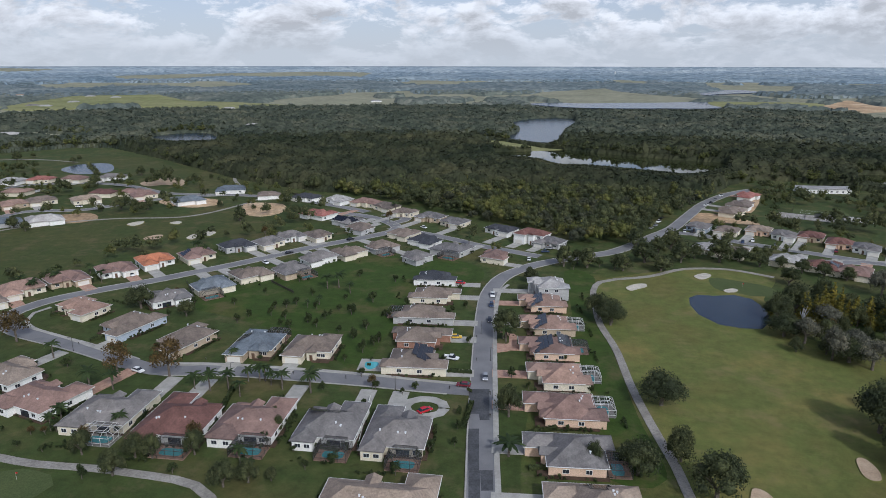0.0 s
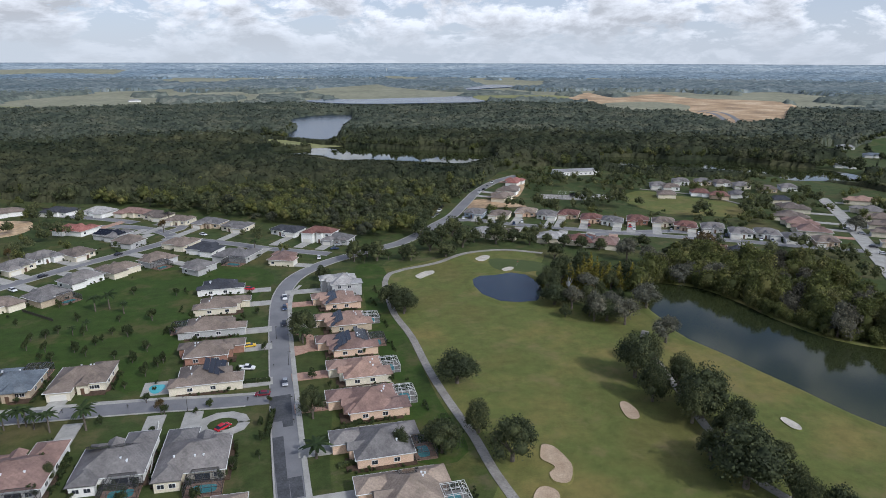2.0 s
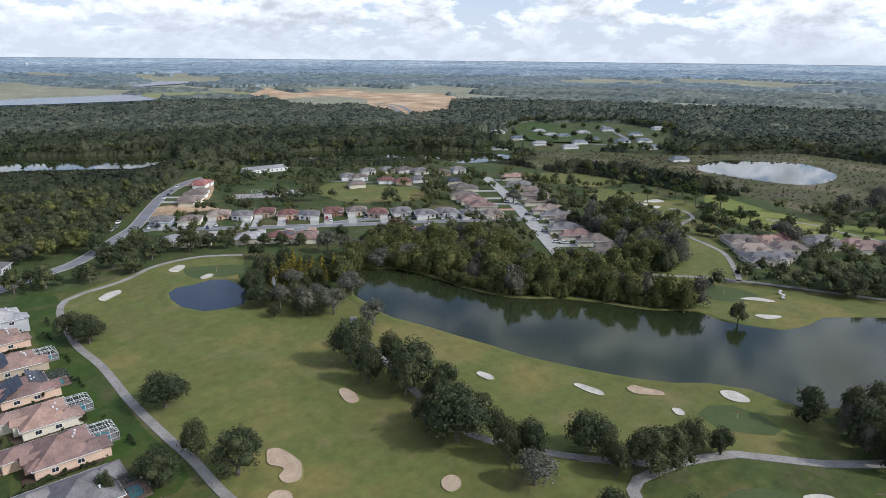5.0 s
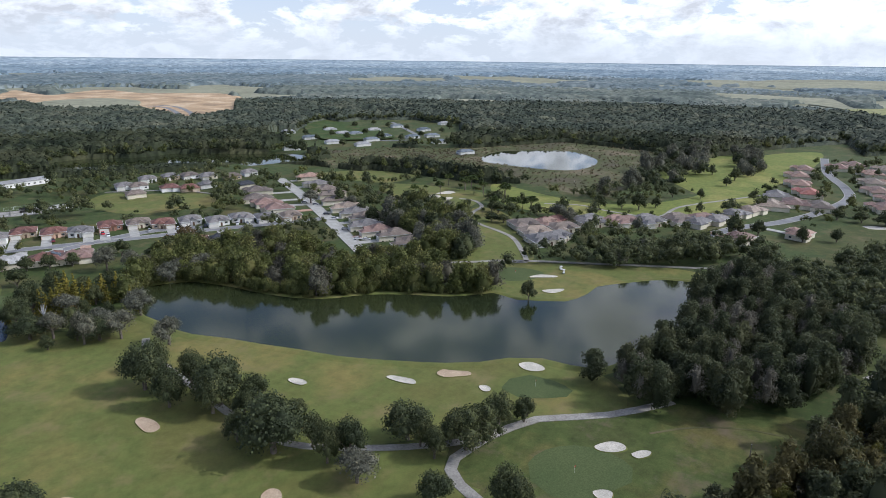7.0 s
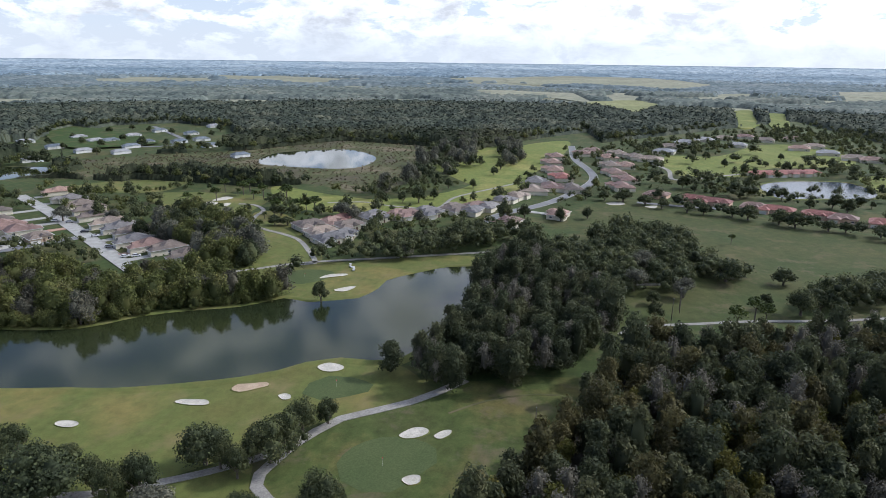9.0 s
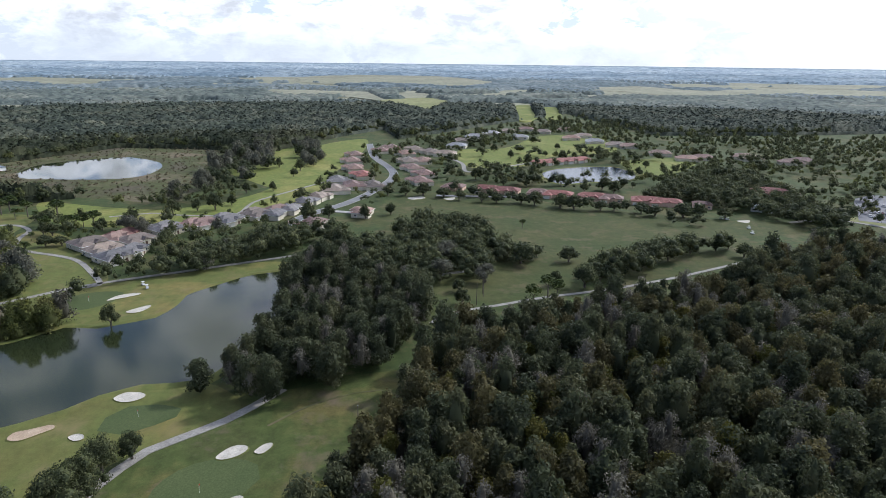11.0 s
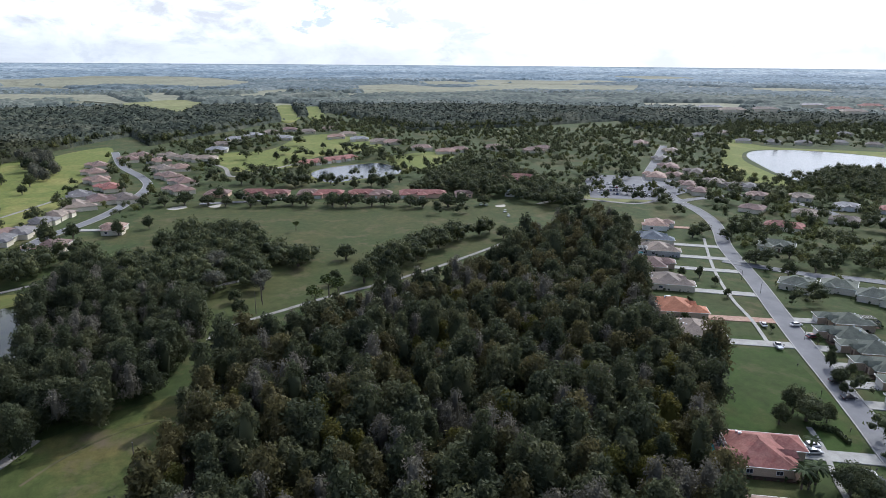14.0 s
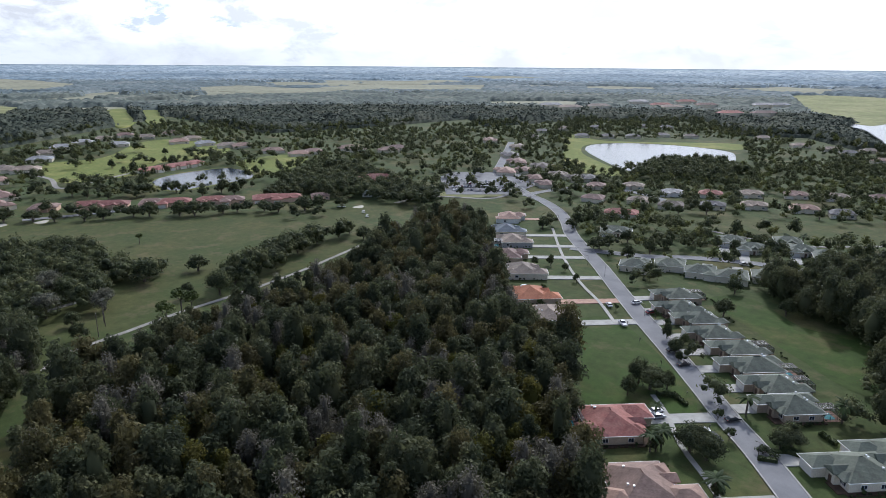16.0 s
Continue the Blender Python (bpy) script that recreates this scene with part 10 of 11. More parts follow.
mailbox(-54.4, 188.3, 36)
mailbox(-72.5, 189.4, 120)
mailbox(-106.2, 195.6, 15)
mailbox(-158.7, 202.5, 60)
mailbox(-12.8, 206.9, 9)
mailbox(-14.1, 226.2, 9)
mailbox(-6.7, 183.4, 84)
mailbox(-6.1, 169.9, 84)
mailbox(134.3, -195.8, 156)
mailbox(117.9, -185.8, 270)
mailbox(99.8, -173.2, 45)
mailbox(84.5, -160.7, 165)
mailbox(147.5, -205.6, 90)
water_tower(483.4, 3639.1)

# ---------------------------------------------------------------- woods
# open land round the houses and the golf course; the woods begin beyond it
OPEN = [(0.0, 0.0)] + [(-456.7, 222.6), (-666.1, 554.3), (-591.5, 679.9), (-542.5, 738.3), (-494.8, 744.4), (-382.0, 660.7), (-251.2, 551.4), (-185.3, 512.9), (-137.2, 494.6), (-90.7, 465.5), (-32.5, 421.4), (-16.8, 407.4), (15.2, 390.9), (36.7, 362.6), (59.0, 365.3), (89.4, 408.6), (128.4, 484.7), (178.2, 574.1), (205.8, 599.0), (241.3, 598.9), (303.2, 537.3), (355.8, 510.3), (429.1, 500.2), (453.5, 442.3), (455.0, 379.7), (468.0, 380.1), (469.7, 327.0), (467.0, 262.1), (509.4, 204.3), (551.2, 169.6), (680.5, 153.3), (775.1, 127.3), (895.5, 71.6), (987.1, 15.4), (861.9, -5.2), (1036.0, -134.7), (1310.6, -345.1), (919.8, -373.0), (921.2, -558.5), (957.0, -786.4), (822.2, -714.3), (827.7, -910.5), (684.3, -1139.1), (517.1, -941.4), (435.5, -996.0), (284.7, -853.4), (219.5, -871.8), (114.1, -787.2)]
NEAR_WOOD = [(95.0, 19.0), (116.0, 21.5), (135.3, 20.5), (143.4, 10.6), (156.7, 2.5), (176.9, -2.0), (189.6, -7.1), (208.6, -15.8), (220.2, -37.2), (225.4, -55.4), (236.1, -81.8), (248.4, -112.2), (261.2, -146.9), (293.3, -184.5), (313.8, -223.1), (321.1, -260.1), (291.8, -250.7), (252.1, -224.1), (196.6, -182.1), (165.2, -164.9), (143.5, -164.9), (133.7, -154.9), (117.5, -142.1), (106.0, -126.6), (89.0, -112.1), (73.8, -97.8), (51.9, -75.0)]
LAKE_WOOD = [(192.3, 67.8), (179.3, 59.1), (198.9, 51.2), (240.9, 45.8), (270.7, 46.6), (307.7, 47.6), (325.2, 24.0), (281.6, 7.6), (268.2, -15.3), (258.8, -18.1), (233.8, -11.1), (201.6, 3.1), (184.0, 21.5), (175.1, 41.3), (183.6, 58.6)]
SHORE_WOOD = [(141.2, 246.7), (171.2, 273.6), (190.4, 289.2), (219.3, 277.2), (251.3, 242.3), (229.4, 206.8), (250.1, 195.0), (250.0, 160.8), (248.0, 132.7), (245.9, 128.8), (239.2, 128.3), (216.3, 162.7), (193.5, 188.4), (183.5, 227.3), (169.6, 257.0), (155.1, 260.6)]
SHORE_EDGE = [(157.4, 259.9), (168.7, 255.6), (176.9, 246.4), (182.0, 225.6), (183.5, 209.1), (191.5, 186.5), (208.2, 172.1), (218.0, 157.8), (227.5, 140.2), (240.2, 128.0), (245.4, 130.9), (232.4, 143.3), (222.7, 161.2), (212.7, 175.8), (195.6, 190.4), (187.6, 213.5), (186.1, 230.4), (181.0, 251.8), (172.6, 261.1), (161.0, 265.4)]
POND_WOOD = [(111.2, 281.5), (131.5, 283.0), (154.7, 272.2), (155.3, 261.0), (145.6, 255.7), (133.5, 227.9), (118.9, 213.5), (111.2, 222.6), (103.5, 231.0), (103.1, 248.3), (107.5, 269.0)]
FAR_SHORE_WOOD = [(257.3, 141.1), (296.7, 124.1), (328.5, 104.1), (372.6, 61.6), (374.9, 28.4), (362.3, 23.5), (329.5, 57.0), (305.6, 97.0), (289.4, 133.6)]
FAIRWAY_GROVE = [(296.5, 1.5), (384.3, -2.6), (395.1, -12.8), (391.0, -27.4), (373.2, -43.2), (343.4, -43.6), (302.8, -44.7), (289.0, -34.7), (287.0, -16.4)]
FAIRWAY_CLUMP = [(329.5, -48.0), (342.9, -59.9), (326.7, -74.5), (309.0, -69.1), (311.0, -56.8)]
GARDEN_WOOD = [(278.6, -82.8), (285.8, -89.0), (321.6, -122.5), (342.3, -165.6), (337.6, -185.2), (332.6, -183.4), (303.5, -135.1), (282.5, -102.5)]
DARK_WOOD = [(465.4, -185.1), (552.2, -263.7), (568.5, -325.2), (439.7, -297.3), (365.5, -274.5), (382.3, -261.0), (419.6, -247.6), (469.6, -201.5)]
PARK_WOOD = [(367.0, -499.7), (411.7, -576.2), (422.2, -652.3), (346.0, -635.7), (308.3, -601.1), (315.7, -537.0)]
EAST_WOOD = [(138.9, -286.8), (130.7, -318.6), (113.3, -350.0), (97.6, -360.8), (60.8, -253.3), (69.0, -246.0), (87.4, -260.6), (105.6, -266.4)]
EAST_EDGE = [(67.7, -222.9), (68.4, -242.2), (52.2, -237.7), (43.0, -197.9), (54.9, -200.7)]
CREEK_WOOD = [(310.1, 41.5), (337.7, 22.0), (371.2, -1.7), (400.5, -33.5), (386.8, -57.3), (360.9, -57.7), (333.4, -47.1), (316.7, -25.8), (292.6, -10.4), (268.9, 5.2), (266.8, 30.7)]
FAIRWAY_WOOD = [(302.5, 237.2), (338.1, 256.0), (365.8, 252.2), (363.3, 232.6), (354.2, 208.5), (317.4, 178.1), (282.9, 160.5), (262.5, 165.1), (256.6, 175.3), (277.8, 200.2)]
MARSH_EDGE = [(682.5, 181.9), (799.7, 199.4), (829.5, 152.4), (726.6, 126.8), (576.6, 111.6), (531.2, 121.4), (510.4, 139.5), (466.7, 152.0), (480.0, 165.9), (564.0, 164.7)]
MEADOW_EDGE = [(802.9, 124.0), (828.1, 96.3), (695.1, 74.4), (600.6, 72.5), (629.3, 92.4)]
TOWN = {
    'north': ([(197.0, 573.7), (303.3, 526.5), (411.0, 478.5), (405.9, 388.1), (287.8, 230.6), (255.1, 234.6), (239.8, 264.8), (186.1, 295.9), (114.0, 335.6), (101.4, 383.8), (145.9, 479.9)], 15),
    'beyond_lake': ([(407.3, 429.5), (459.6, 347.1), (435.5, 242.2), (504.7, 109.6), (550.3, 57.2), (401.7, 38.6), (340.7, 53.3), (299.9, 132.5), (395.4, 229.1), (313.6, 238.0)], 11),
    'village': ([(473.3, 123.5), (575.0, 104.9), (774.0, 36.4), (924.5, -110.1), (1236.6, -345.6), (899.1, -426.4), (864.8, -595.3), (829.8, -767.6), (766.7, -878.3), (320.6, -381.4), (367.1, -340.5), (395.9, -297.7), (472.4, -252.0), (537.8, -203.0), (528.9, -118.7), (548.0, -35.5), (449.0, 20.7)], 17),
    'east': ([(406.5, -367.6), (437.4, -485.3), (339.9, -627.3), (250.7, -757.2), (122.5, -475.1), (91.9, -371.6), (150.0, -270.9), (188.6, -268.2), (245.6, -281.1), (334.6, -348.6)], 13),
    'park': ([(853.9, -939.1), (676.3, -1223.8), (502.7, -963.5), (275.5, -827.2), (236.3, -716.7), (330.0, -641.7), (472.0, -876.1), (546.7, -787.8), (607.6, -670.7)], 15),
    'west': ([(-574.5, 474.5), (-503.3, 574.9), (-374.3, 557.5), (-189.4, 497.5), (-41.8, 401.3), (10.8, 343.3), (-65.6, 333.9), (-144.6, 347.6), (-193.4, 329.5), (-189.5, 271.0), (-219.6, 237.2), (-291.6, 228.4)], 19),
}


TABLE = np.random.default_rng(5).uniform(size=(4096, 4))


def clearing_at(p, size):
    """Smooth noise that opens fields and meadows in the far woods."""
    out = np.zeros(len(p))
    for k, (f, w) in enumerate(((1.0, 0.6), (2.3, 0.3), (5.1, 0.16))):
        g = p * f / size + 17.3 * k
        i = np.floor(g).astype(np.int64)
        u = g - i
        u = u * u * (3 - 2 * u)
        v = 0
        for a in (0, 1):
            for b in (0, 1):
                t = TABLE[(((i[:, 0] + a) * 73856093) ^ ((i[:, 1] + b) * 83492791)) % 4096, 0]
                v = v + t * (u[:, 0] if a else 1 - u[:, 0]) * (u[:, 1] if b else 1 - u[:, 1])
        out += w * v
    return out


def split(pts, *shares):
    """Deals the places out at random to several kinds."""
    u = RNG.uniform(size=len(pts))
    edges = np.cumsum((0,) + shares)
    return [pts[(u >= a) & (u < b)] for a, b in zip(edges, list(edges[1:]) + [1.01])]


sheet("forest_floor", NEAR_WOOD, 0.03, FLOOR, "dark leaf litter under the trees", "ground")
near = plant(NEAR_WOOD, 6.1, margin=0.5)
a, b, c, d, e = split(near, 0.35, 0.23, 0.17, 0.13)
OLIVE = foliage("olive_wood_leaves", (0.084, 0.078, 0.034), (0.118, 0.104, 0.045), (0.150, 0.126, 0.055), 0.06, 0.4, thin=0.4)
grove("wood", a, WOOD_NEAR, WOODLEAF, "dense dark green mixed wood", 0.8, 1.3)
grove("wood", b, WOOD_NEAR, OLIVE, "olive and brown trees in a dense wood", 0.75, 1.2)
grove("wood", c, WOOD_BARE, BARETWIG, "bare grey-twigged trees in a dense wood", 0.8, 1.15)
grove("wood", d, WOOD_NEAR, foliage("yellow_green_leaves", (0.075, 0.08, 0.018), (0.10, 0.098, 0.022), (0.13, 0.115, 0.028), 0.11, 0.4), "yellow-green trees in a dense wood", 0.6, 0.95)
grove("wood", e, WOOD_TALL, WOODLEAF, "tall dark trees in a dense wood", 0.8, 1.1)
lw = plant(LAKE_WOOD, 6.0, clear=False)
a, b = split(lw, 0.78)
grove("lakeside_wood", a, WOOD_NEAR, WOODLEAF, "dark wood at the lake's edge", 0.75, 1.12)
grove("lakeside_wood", b, WOOD_BARE, BARETWIG, "bare grey trees at the lake's edge", 0.7, 1.0)
mid = np.concatenate([plant(p, 7.5, clear=False) for p in (SHORE_WOOD,)])
a, b, c = split(mid, 0.68, 0.17)
SHORE = [wood_crown(np.random.default_rng(400 + k), 6.6, 12.3, 0.6, 22, 1300, 1.15, 0.5) for k in range(5)]
SHORELEAF = foliage("shore_leaves", (0.085, 0.100, 0.034), (0.122, 0.134, 0.047), (0.165, 0.160, 0.066), thin=0.42)
grove("shore_wood", a, SHORE, SHORELEAF, "sunlit green wood along the shore", 0.75, 1.1)
grove("shore_wood", b, SHORE, foliage("moss_hung_leaves", (0.085, 0.08, 0.06), (0.12, 0.11, 0.085), (0.15, 0.14, 0.11)), "grey moss-hung trees along the shore", 0.7, 1.0)
grove("shore_wood", c, SHORE, foliage("bright_olive_leaves", (0.085, 0.10, 0.03), (0.11, 0.12, 0.036), (0.14, 0.14, 0.05)), "bright olive trees along the shore", 0.6, 0.95)
grove("shore_bushes", plant(SHORE_EDGE, 3.4, clear=False), SHORE, SHORELEAF, "green bushes hanging over the water's edge", 0.28, 0.55)
mid = np.concatenate([plant(p, 8.0, clear=False) for p in (FAR_SHORE_WOOD, GARDEN_WOOD, DARK_WOOD, PARK_WOOD, CREEK_WOOD, FAIRWAY_GROVE, FAIRWAY_CLUMP)])
grove("east_wood", np.concatenate([plant(p, 6.5, margin=-1.0) for p in (EAST_WOOD, EAST_EDGE)]), WOOD_NEAR, WOODLEAF, "dense dark wood behind a lawn", 0.8, 1.25)
grove("dark_grove", mid, WOOD_MID, OAKLEAF, "dense grove of dark oaks between houses", 0.8, 1.2)
fw = plant(FAIRWAY_WOOD, 8.0, clear=True)
a, b, c = split(fw, 0.45, 0.35)
grove("fairway_wood", a, SHORE, SHORELEAF, "green wood between the houses and the fairway", 0.75, 1.1)
grove("fairway_wood", b, SHORE, MOSSLEAF, "grey moss-hung oaks beside the fairway", 0.75, 1.15)
grove("fairway_wood", c, SHORE, OAKLEAF, "dark oaks beside the fairway", 0.7, 1.1)
edge = np.concatenate([plant(p, 15.0, clear=True) for p in (MARSH_EDGE, MEADOW_EDGE)])
a, b = split(edge, 0.6)
grove("marsh_edge_oaks", a, WOOD_MID, OAKLEAF, "large dark oaks at the edge of the marsh", 0.7, 1.35)
grove("marsh_edge_oaks", b, SHORE, MOSSLEAF, "grey mossy oaks at the edge of the marsh", 0.8, 1.3)
STREET_OAKS = [(93.2, -175.5, 0.95), (112.8, -196.5, 0.75), (170.3, -256.4, 0.95), (175.8, -248.8, 0.85), (208.1, -312.5, 1.1), (202.3, -345.7, 1.1), (220.4, -285.5, 1.2), (227.3, -281.8, 0.9), (178.6, -263.6, 0.8), (266.8, -303.5, 0.8), (280.2, -336.2, 0.9), (188.9, -394.0, 1.1), (179.4, -342.6, 0.7), (166.4, -354.8, 0.85), (125.9, -342.4, 1.4), (115.7, -346.0, 1.2), (67.3, -172.2, 0.6), (62.8, -197.8, 0.9), (64.3, -221.4, 0.8), (281.0, -300.0, 1.1), (354.0, -338.7, 1.1), (326.9, -327.1, 1.0), (247.7, -411.7, 1.1), (257.2, -392.2, 1.1), (277.9, -388.2, 1.0), (216.0, -380.6, 0.9), (336.5, -375.3, 1.1), (367.7, -423.3, 1.2), (395.4, -412.2, 1.1), (356.5, -439.4, 1.3)]
VILLA_OAKS = [(505.8, -47.5, 1.2), (488.4, -60.3, 1.4), (479.7, -72.4, 1.1), (462.9, -84.7, 1.15), (448.8, -98.9, 0.95), (450.7, -119.3, 1.1), (439.7, -134.8, 1.3), (429.3, -158.5, 1.1), (419.3, -166.6, 0.9), (397.2, -177.2, 1.05), (391.9, -193.3, 0.95), (577.9, -50.6, 1.7), (560.8, -75.0, 1.6), (549.8, -90.7, 1.1), (531.2, -105.7, 1.5), (532.3, -115.6, 1.5), (530.7, -133.6, 1.1), (514.0, -141.7, 1.0), (515.6, -155.2, 1.0), (505.5, -169.6, 1.5), (509.4, -184.8, 1.3), (480.2, -205.9, 1.5), (470.0, -220.4, 1.5), (481.5, -246.4, 1.5), (492.1, -268.2, 1.4), (419.3, -272.8, 1.2), (400.2, -280.9, 1.4), (377.7, -280.4, 1.2)]
VILLAGE_OAKS = [(800.5, -55.4, 2.0), (798.1, -96.1, 1.8), (728.3, -140.0, 1.4), (801.6, -173.1, 1.8), (706.7, -93.1, 1.4), (656.9, -55.3, 1.3), (597.6, -93.3, 1.5), (709.0, -154.5, 1.4), (744.1, -215.7, 1.8), (687.3, -221.7, 1.7), (658.0, -229.2, 1.4), (646.7, -245.7, 1.4), (694.7, -332.0, 1.5), (708.7, -357.2, 1.5), (646.3, -360.5, 1.7), (600.9, -348.7, 1.8), (560.7, -169.6, 1.1), (674.3, -278.6, 1.4)]
CAR_PARK_OAKS = [(424.4, -332.7, 0.95), (426.5, -352.9, 0.98), (400.5, -344.8, 0.94), (400.8, -303.1, 1.49), (396.9, -289.3, 1.74), (391.9, -315.8, 0.77), (377.8, -335.9, 1.08), (456.0, -387.3, 1.06), (465.0, -357.9, 1.17), (372.2, -351.9, 1.21)]
for name, rows, label in (("car_park_oaks", CAR_PARK_OAKS, "dark oaks between rows of parked cars"), ("street_oaks", STREET_OAKS, "dark spreading oaks along the street"), ("villa_oaks", VILLA_OAKS, "dark round oaks in front of red-roofed villas"), ("village_oaks", VILLAGE_OAKS, "large dark oaks round a village green")):
    grove(name, [q[:2] for q in rows], WOOD_MID, OAKLEAF, label, sizes=[q[2] for q in rows])
town = np.concatenate([plant(p, max(9.0, q * 0.66), margin=0.8, holes=FIELDS + TURF) for p, q in TOWN.values()])
town = town[clearing_at(town, 55.0) + RNG.uniform(-0.12, 0.12, len(town)) > 0.405]
spots = np.array([(hx, hy) for hx, hy, _, _, _ in HOUSES if math.hypot(hx, hy) > 280])
hides = np.zeros(len(town), bool)
for k in (1.012, 1.025, 1.04, 1.055):      # the gardens stay open towards the golf course
    d2 = ((town[:, None, :] * k - spots[None]) ** 2).sum(2)
    hides |= d2.min(1) < 64
town = town[~hides | (RNG.uniform(size=len(town)) < 0.22)]
a, b, c = split(town, 0.5, 0.3)
grove("garden_trees", a, TOWN_TREE, OAKLEAF, "dark green oaks among the houses", 0.5, 1.35)
grove("garden_trees", b, TOWN_TREE, SHORELEAF, "olive green trees among the houses", 0.45, 1.0)
grove("garden_trees", c, TOWN_TREE, HEDGE, "dark garden trees among the houses", 0.35, 0.75)

# the great woods beyond the open land: single trees first
ring = [(540 * math.sin(radians(q)), 540 * math.cos(radians(q))) for q in range(-50, 171, 5)] + [(0.0, 0.0)]
wide = plant(ring, 8.6, holes=[OPEN] + FIELDS, shores=(1.0, 1.03, 1.06, 1.09))
a, b, c = split(wide, 0.56, 0.24)
grove("great_wood", a, WOOD_MID, OAKLEAF, "dark closed oak wood", 0.75, 1.2)
grove("great_wood", b, WOOD_MID, SHORELEAF, "olive trees in the closed wood", 0.7, 1.15)
grove("great_wood", c, WOOD_MID, foliage("grey_green_leaves", (0.06, 0.065, 0.04), (0.08, 0.085, 0.055), (0.10, 0.105, 0.07)), "grey-green trees in the closed wood", 0.6, 1.05)

# trees at the edges of the waters, fields and open land farther off
ring = [(1150 * math.sin(radians(q)), 1150 * math.cos(radians(q))) for q in range(-50, 171, 5)] + [(0.0, 0.0)]
rim = plant(ring, 9.5, holes=[OPEN] + FIELDS, shores=(1.0, 1.03, 1.06, 1.09))
rim = rim[np.hypot(rim[:, 0], rim[:, 1]) > 535]
edge = np.zeros(len(rim), bool)
for f in [OPEN] + FIELDS + WATERS:
    for k in (0.993, 0.983, 0.97):
        edge |= inside(rim * k, f)
a, b = split(rim[edge], 0.7)
grove("wood_edge", a, TOWN_TREE, OAKLEAF, "dark trees at the edge of the woods", 0.9, 1.4)
grove("wood_edge", b, TOWN_TREE, SHORELEAF, "olive trees at the edge of the woods", 0.8, 1.3)

# farther off, a closed canopy: the domes of crowns standing side by side
def crowns_at(p, cell, low, high):
    """The height of the canopy over each place: the tallest dome of the trees round it."""
    ij = np.floor(p / cell).astype(np.int64)
    best = np.full(len(p), 0.45 * low)
    for di in (-1, 0, 1):
        for dj in (-1, 0, 1):
            c = ij + np.array((di, dj))
            q = TABLE[((c[:, 0] * 73856093) ^ (c[:, 1] * 19349663)) % 4096]
            centre = (c + 0.1 + 0.8 * q[:, :2]) * cell
            d2 = ((p - centre) ** 2).sum(1) / (cell * (0.55 + 0.4 * q[:, 2])) ** 2
            h = low + (high - low) * q[:, 3]
            best = np.maximum(best, np.where(d2 < 1, h * (0.45 + 0.55 * np.sqrt(np.maximum(0, 1 - d2))), 0))
    return best


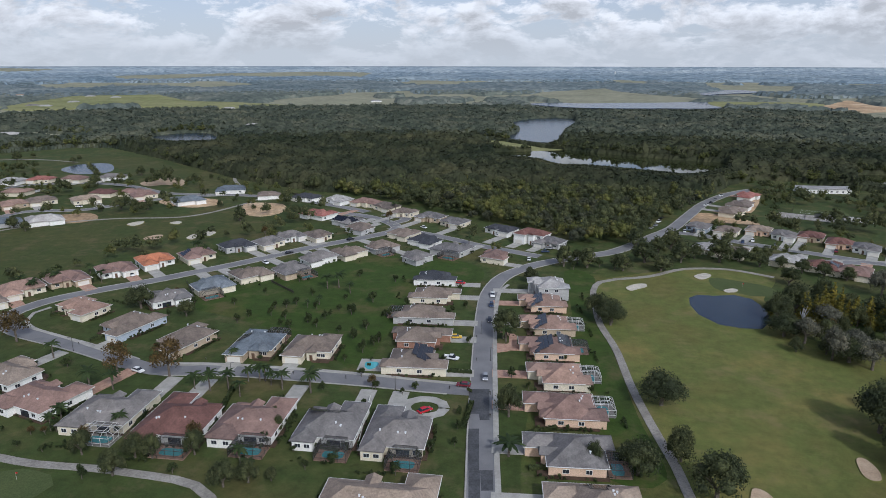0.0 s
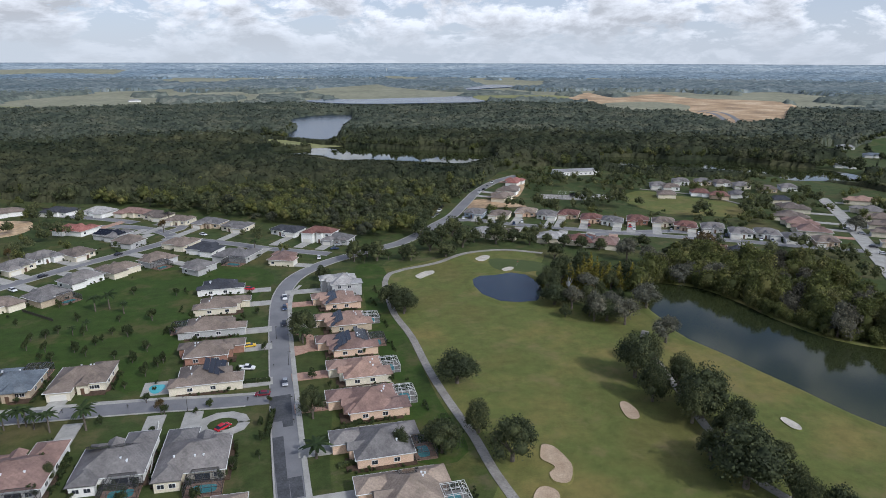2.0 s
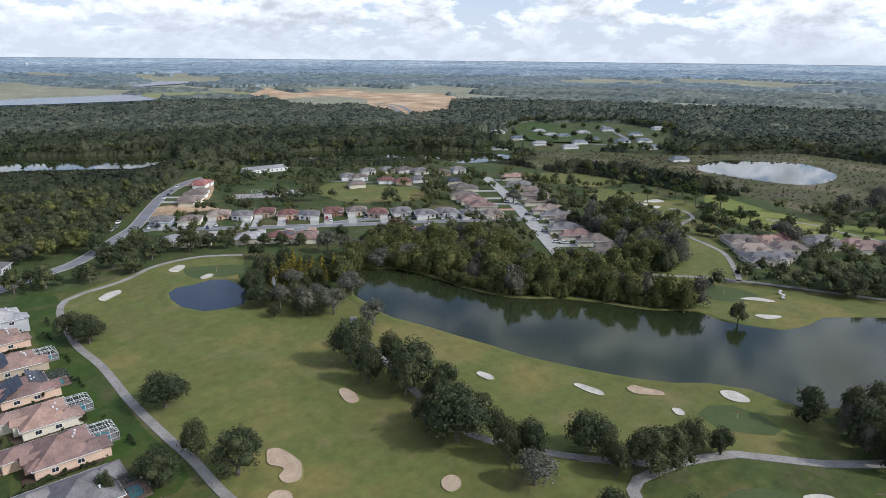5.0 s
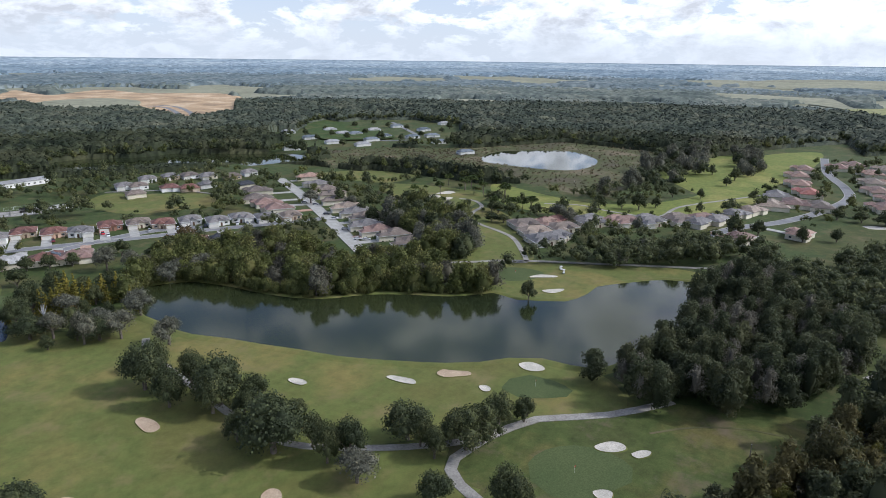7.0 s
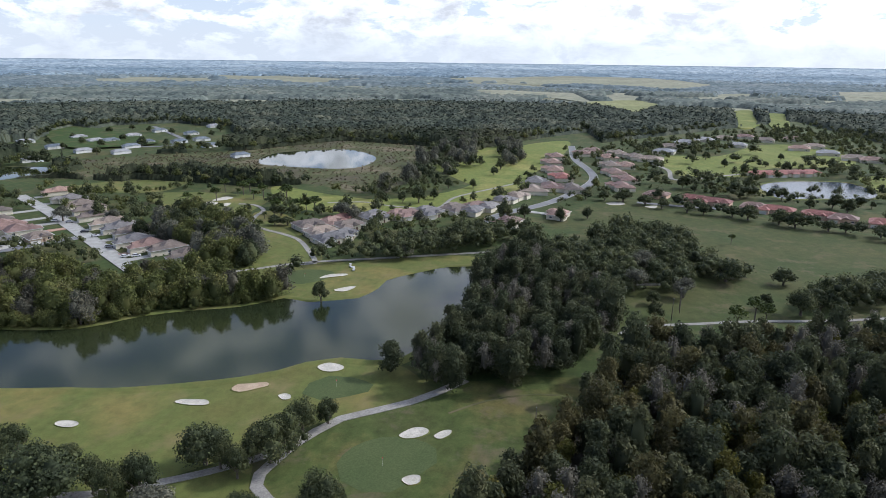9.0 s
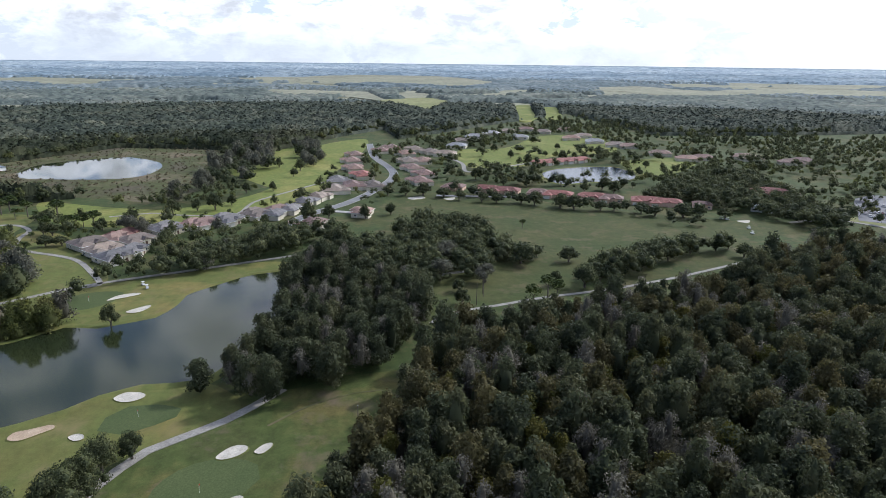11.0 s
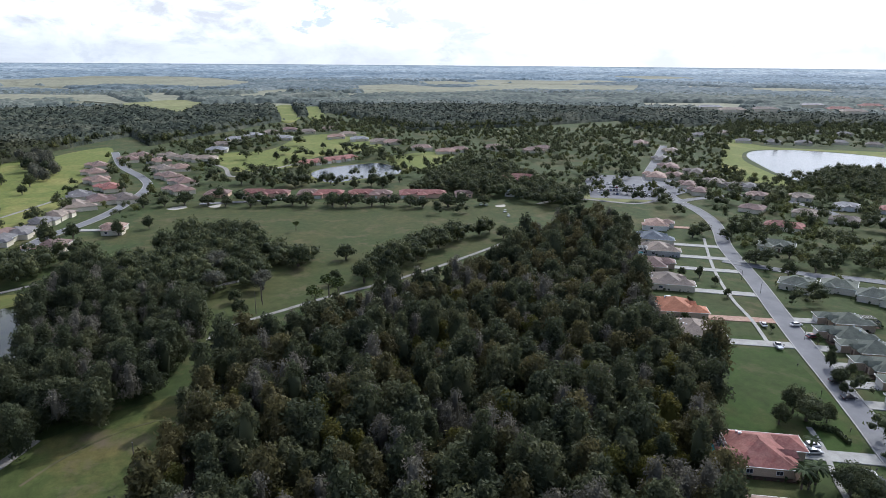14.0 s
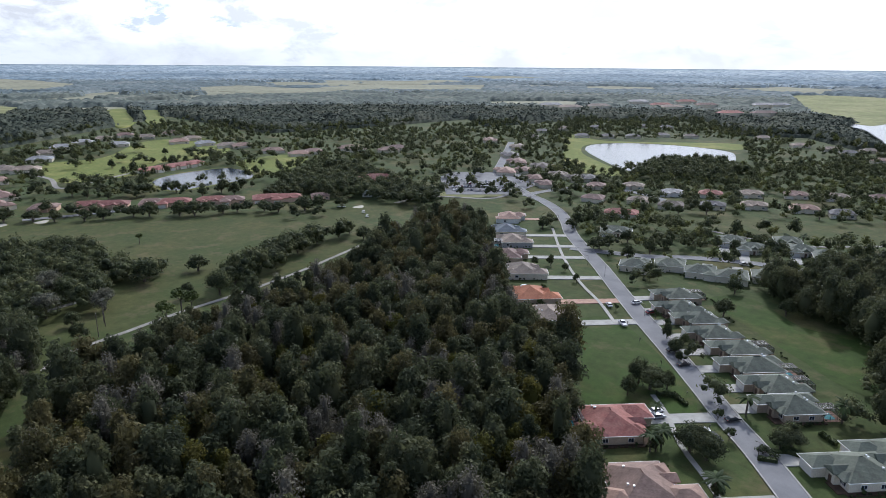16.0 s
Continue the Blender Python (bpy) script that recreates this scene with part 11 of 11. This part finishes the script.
def canopy(r0, r1, turn, grow, cell, low, high, bands, open_share=None):
    """A sheet of tree tops from r0 to r1, with its openings; bands: (name, from, material, label)."""
    th = np.radians(np.arange(-47, 169, turn))
    n = int(math.log(r1 / r0) / grow)
    rr = r0 * np.exp(grow * np.arange(n + 1))
    TH, RR = np.meshgrid(th, rr)
    RR = RR * (1 + RNG.uniform(-0.35, 0.35, RR.shape) * grow)
    TH = TH + RNG.uniform(-0.3, 0.3, TH.shape) * radians(turn)
    p = np.stack([(RR * np.sin(TH)).ravel(), (RR * np.cos(TH)).ravel()], 1)
    r = RR.ravel()
    bare = inside(p, OPEN)
    for f in FIELDS:
        bare |= inside(p, f)
    cap = np.full(len(p), 99.0)
    for w in WATERS:
        lo, hi = bounds(w)
        if max(np.hypot(*lo), np.hypot(*hi)) < 0.5 * r0:
            continue
        bare |= inside(p, w)
        for k in 1.006 + 0.014 * np.arange(14):      # low growth on the near shores
            cap = np.where(inside(p * k, w), np.minimum(cap, (EYE_HEIGHT - RISE * np.maximum(0, r - FLAT) ** 2) * (1 - 1 / k) * 0.8), cap)
    for f in [OPEN] + FIELDS + WATERS:     # lower at the rims, where single trees stand
        for k in (0.994, 0.986):
            cap = np.where(inside(p * k, f), np.minimum(cap, 4.5), cap)
    cap = np.where(r < r0 * 1.006, 0.1, cap)
    for hx, hy, _, _, _ in HOUSES:     # clearings round far buildings
        if math.hypot(hx, hy) > r0 - 60:
            for k in (1.0, 1.02, 1.04, 1.06):
                bare |= np.hypot(p[:, 0] * k - hx, p[:, 1] * k - hy) < 26
    if open_share:
        bare |= (clearing_at(p, 420.0) > open_share) & (r < 3300)
    top = np.minimum(np.interp(r, (1500, 3000, 4800), (1.0, 0.8, 0.2)) * crowns_at(p, cell, low, high) + RNG.uniform(-1.4, 1.4, len(p)), cap)
    z = RISE * np.maximum(0, r - FLAT) ** 2 + np.where(bare, -0.6, np.maximum(top, 0.1))
    m = len(th)
    idx = np.arange(m * (n + 1)).reshape(n + 1, m)
    q = np.stack([idx[:-1, :-1], idx[1:, :-1], idx[1:, 1:], idx[:-1, 1:]], -1).reshape(-1, 4)
    q = q[~bare[q].all(1)]
    ff = np.concatenate([q[:, [0, 1, 2]], q[:, [0, 2, 3]]])[:, ::-1]
    mean_r = r[ff].mean(1) * (1 + RNG.uniform(-0.05, 0.05, len(ff)))
    # loose sprays of leaves that break up the tops
    put = np.nonzero((top > 3.0) & ~bare & (r < 1600) & (RNG.uniform(size=len(p)) < 0.5))[0]
    w = RNG.normal(size=(len(put), 3, 3)) * np.array((1.0, 1.0, 0.8))
    w -= w.mean(1, keepdims=True)
    w *= (0.35 + r[put] * 0.0013)[:, None, None]
    sprays = np.column_stack([p[put], z[put] + 0.25])[:, None, :] + w
    ends = [b[1] for b in bands[1:]] + [1e9]
    for (name, start, material, label), end in zip(bands, ends):
        sel = ff[(mean_r >= start) & (mean_r < end)]
        ids, inv = np.unique(sel, return_inverse=True)
        extra = sprays[(r[put] >= start) & (r[put] < end)].reshape(-1, 3)
        v = np.concatenate([np.column_stack([p, z])[ids], extra])
        f = np.concatenate([inv.reshape(-1, 3), len(ids) + np.arange(len(extra)).reshape(-1, 3)])
        ob = new(name, raw_mesh(name, v, f, material))
        tagged(ob, label, "woods", kind="structure" if name == "backdrop" else "stuff")


# band by band paler and bluer: aerial haze put into the wood colours
canopy(520, 1500, 0.14, 0.0036, 11.0, 7.0, 13.5, (("great_wood", 0, CLOSEWOOD, "dark closed oak wood"), ("hazed_far_woods", 900, FARWOOD, "far woods with painted grey-green haze")))
canopy(1480, 4800, 0.2, 0.0062, 15.0, 7.0, 14.0, (("hazed_far_woods", 0, FARLAND, "far woods and clearings on low rising land, with painted haze"), ("hazed_farther_woods", 2200, FARTHER, "farther woods and fields with painted grey-green haze"), ("hazed_distant_woods", 3100, HAZY, "distant woods with painted blue-grey haze"), ("backdrop", 4000, HAZIEST, "distant land at the horizon with painted blue haze")), 0.62)

# marsh scrub and shrubs at the walls of the houses
sc = []
for f in MARSHES:
    sc.append(plant(f, 6.5, holes=[g for g in FIELDS if g not in MARSHES]))
MARSHLEAF = foliage("marsh_scrub_leaves", (0.10, 0.086, 0.054), (0.145, 0.118, 0.075), (0.18, 0.148, 0.094), 0.02)
grove("marsh_scrub", np.concatenate(sc)[RNG.uniform(size=sum(map(len, sc))) < 0.7], SCRUB, MARSHLEAF, "brown and olive scrub in the marsh", 0.35, 1.0, "scrub")
sh = []
for hx, hy, rot, w, d in HOUSES:
    rad = math.hypot(hx, hy)
    if rad > 420:
        continue
    ca, sa = math.cos(radians(rot)), math.sin(radians(rot))
    for sx in (-1, 1):
        for k in range(int(d / 1.7)):
            if RNG.uniform() < 0.62:
                u, v = sx * (w / 2 + 1.1 + RNG.uniform(0, 0.5)), -d * 0.42 + 1.7 * k
                if v < d * 0.4:
                    sh.append((hx + u * ca - v * sa, hy + u * sa + v * ca))
    for k in range(int(w / 1.8)):
        if RNG.uniform() < 0.5:
            u, v = -w / 2 + 1.8 * k, -d / 2 - (7.5 if RNG.uniform() < 0.4 else 1.2)
            sh.append((hx + u * ca - v * sa, hy + u * sa + v * ca))
hedge_row = []
for hx, hy, rot, w, d in HOUSES:
    if math.hypot(hx, hy) > 300:
        continue
    ca, sa = math.cos(radians(rot)), math.sin(radians(rot))
    for side in (-1, 1):
        if RNG.uniform() < 0.35:
            continue
        a = RNG.uniform(-0.5, -0.2) * d
        for k in range(int(d * RNG.uniform(0.4, 0.8) / 0.9)):
            u, v = side * (w / 2 + 1.9), a + 0.9 * k
            hedge_row.append((hx + u * ca - v * sa, hy + u * sa + v * ca))
    if RNG.uniform() < 0.7:
        for k in range(int(w * 0.55 / 0.9)):
            u, v = (-0.5 if RNG.uniform() < 0.5 else -0.45) * w + 0.9 * k, -d / 2 - 8.6
            hedge_row.append((hx + u * ca - v * sa, hy + u * sa + v * ca))
# clear of drives and streets
ko = np.array([(x, y, 4.6) for x, y, rad in KEEP_OUT if rad in (4.0, 5.5, 5.8)])
hr = np.array(hedge_row)
if len(ko):
    hr = hr[(np.hypot(hr[:, None, 0] - ko[None, :, 0], hr[:, None, 1] - ko[None, :, 1]) > ko[None, :, 2]).all(1)]
grove("clipped_hedges", hr, SHRUB, HEDGE, "low clipped green hedges behind the houses", 0.75, 1.0, "hedge")
grove("foundation_shrubs", sh, SHRUB, HEDGE, "clipped dark shrubs along the house walls", 0.6, 1.3, "shrubs")
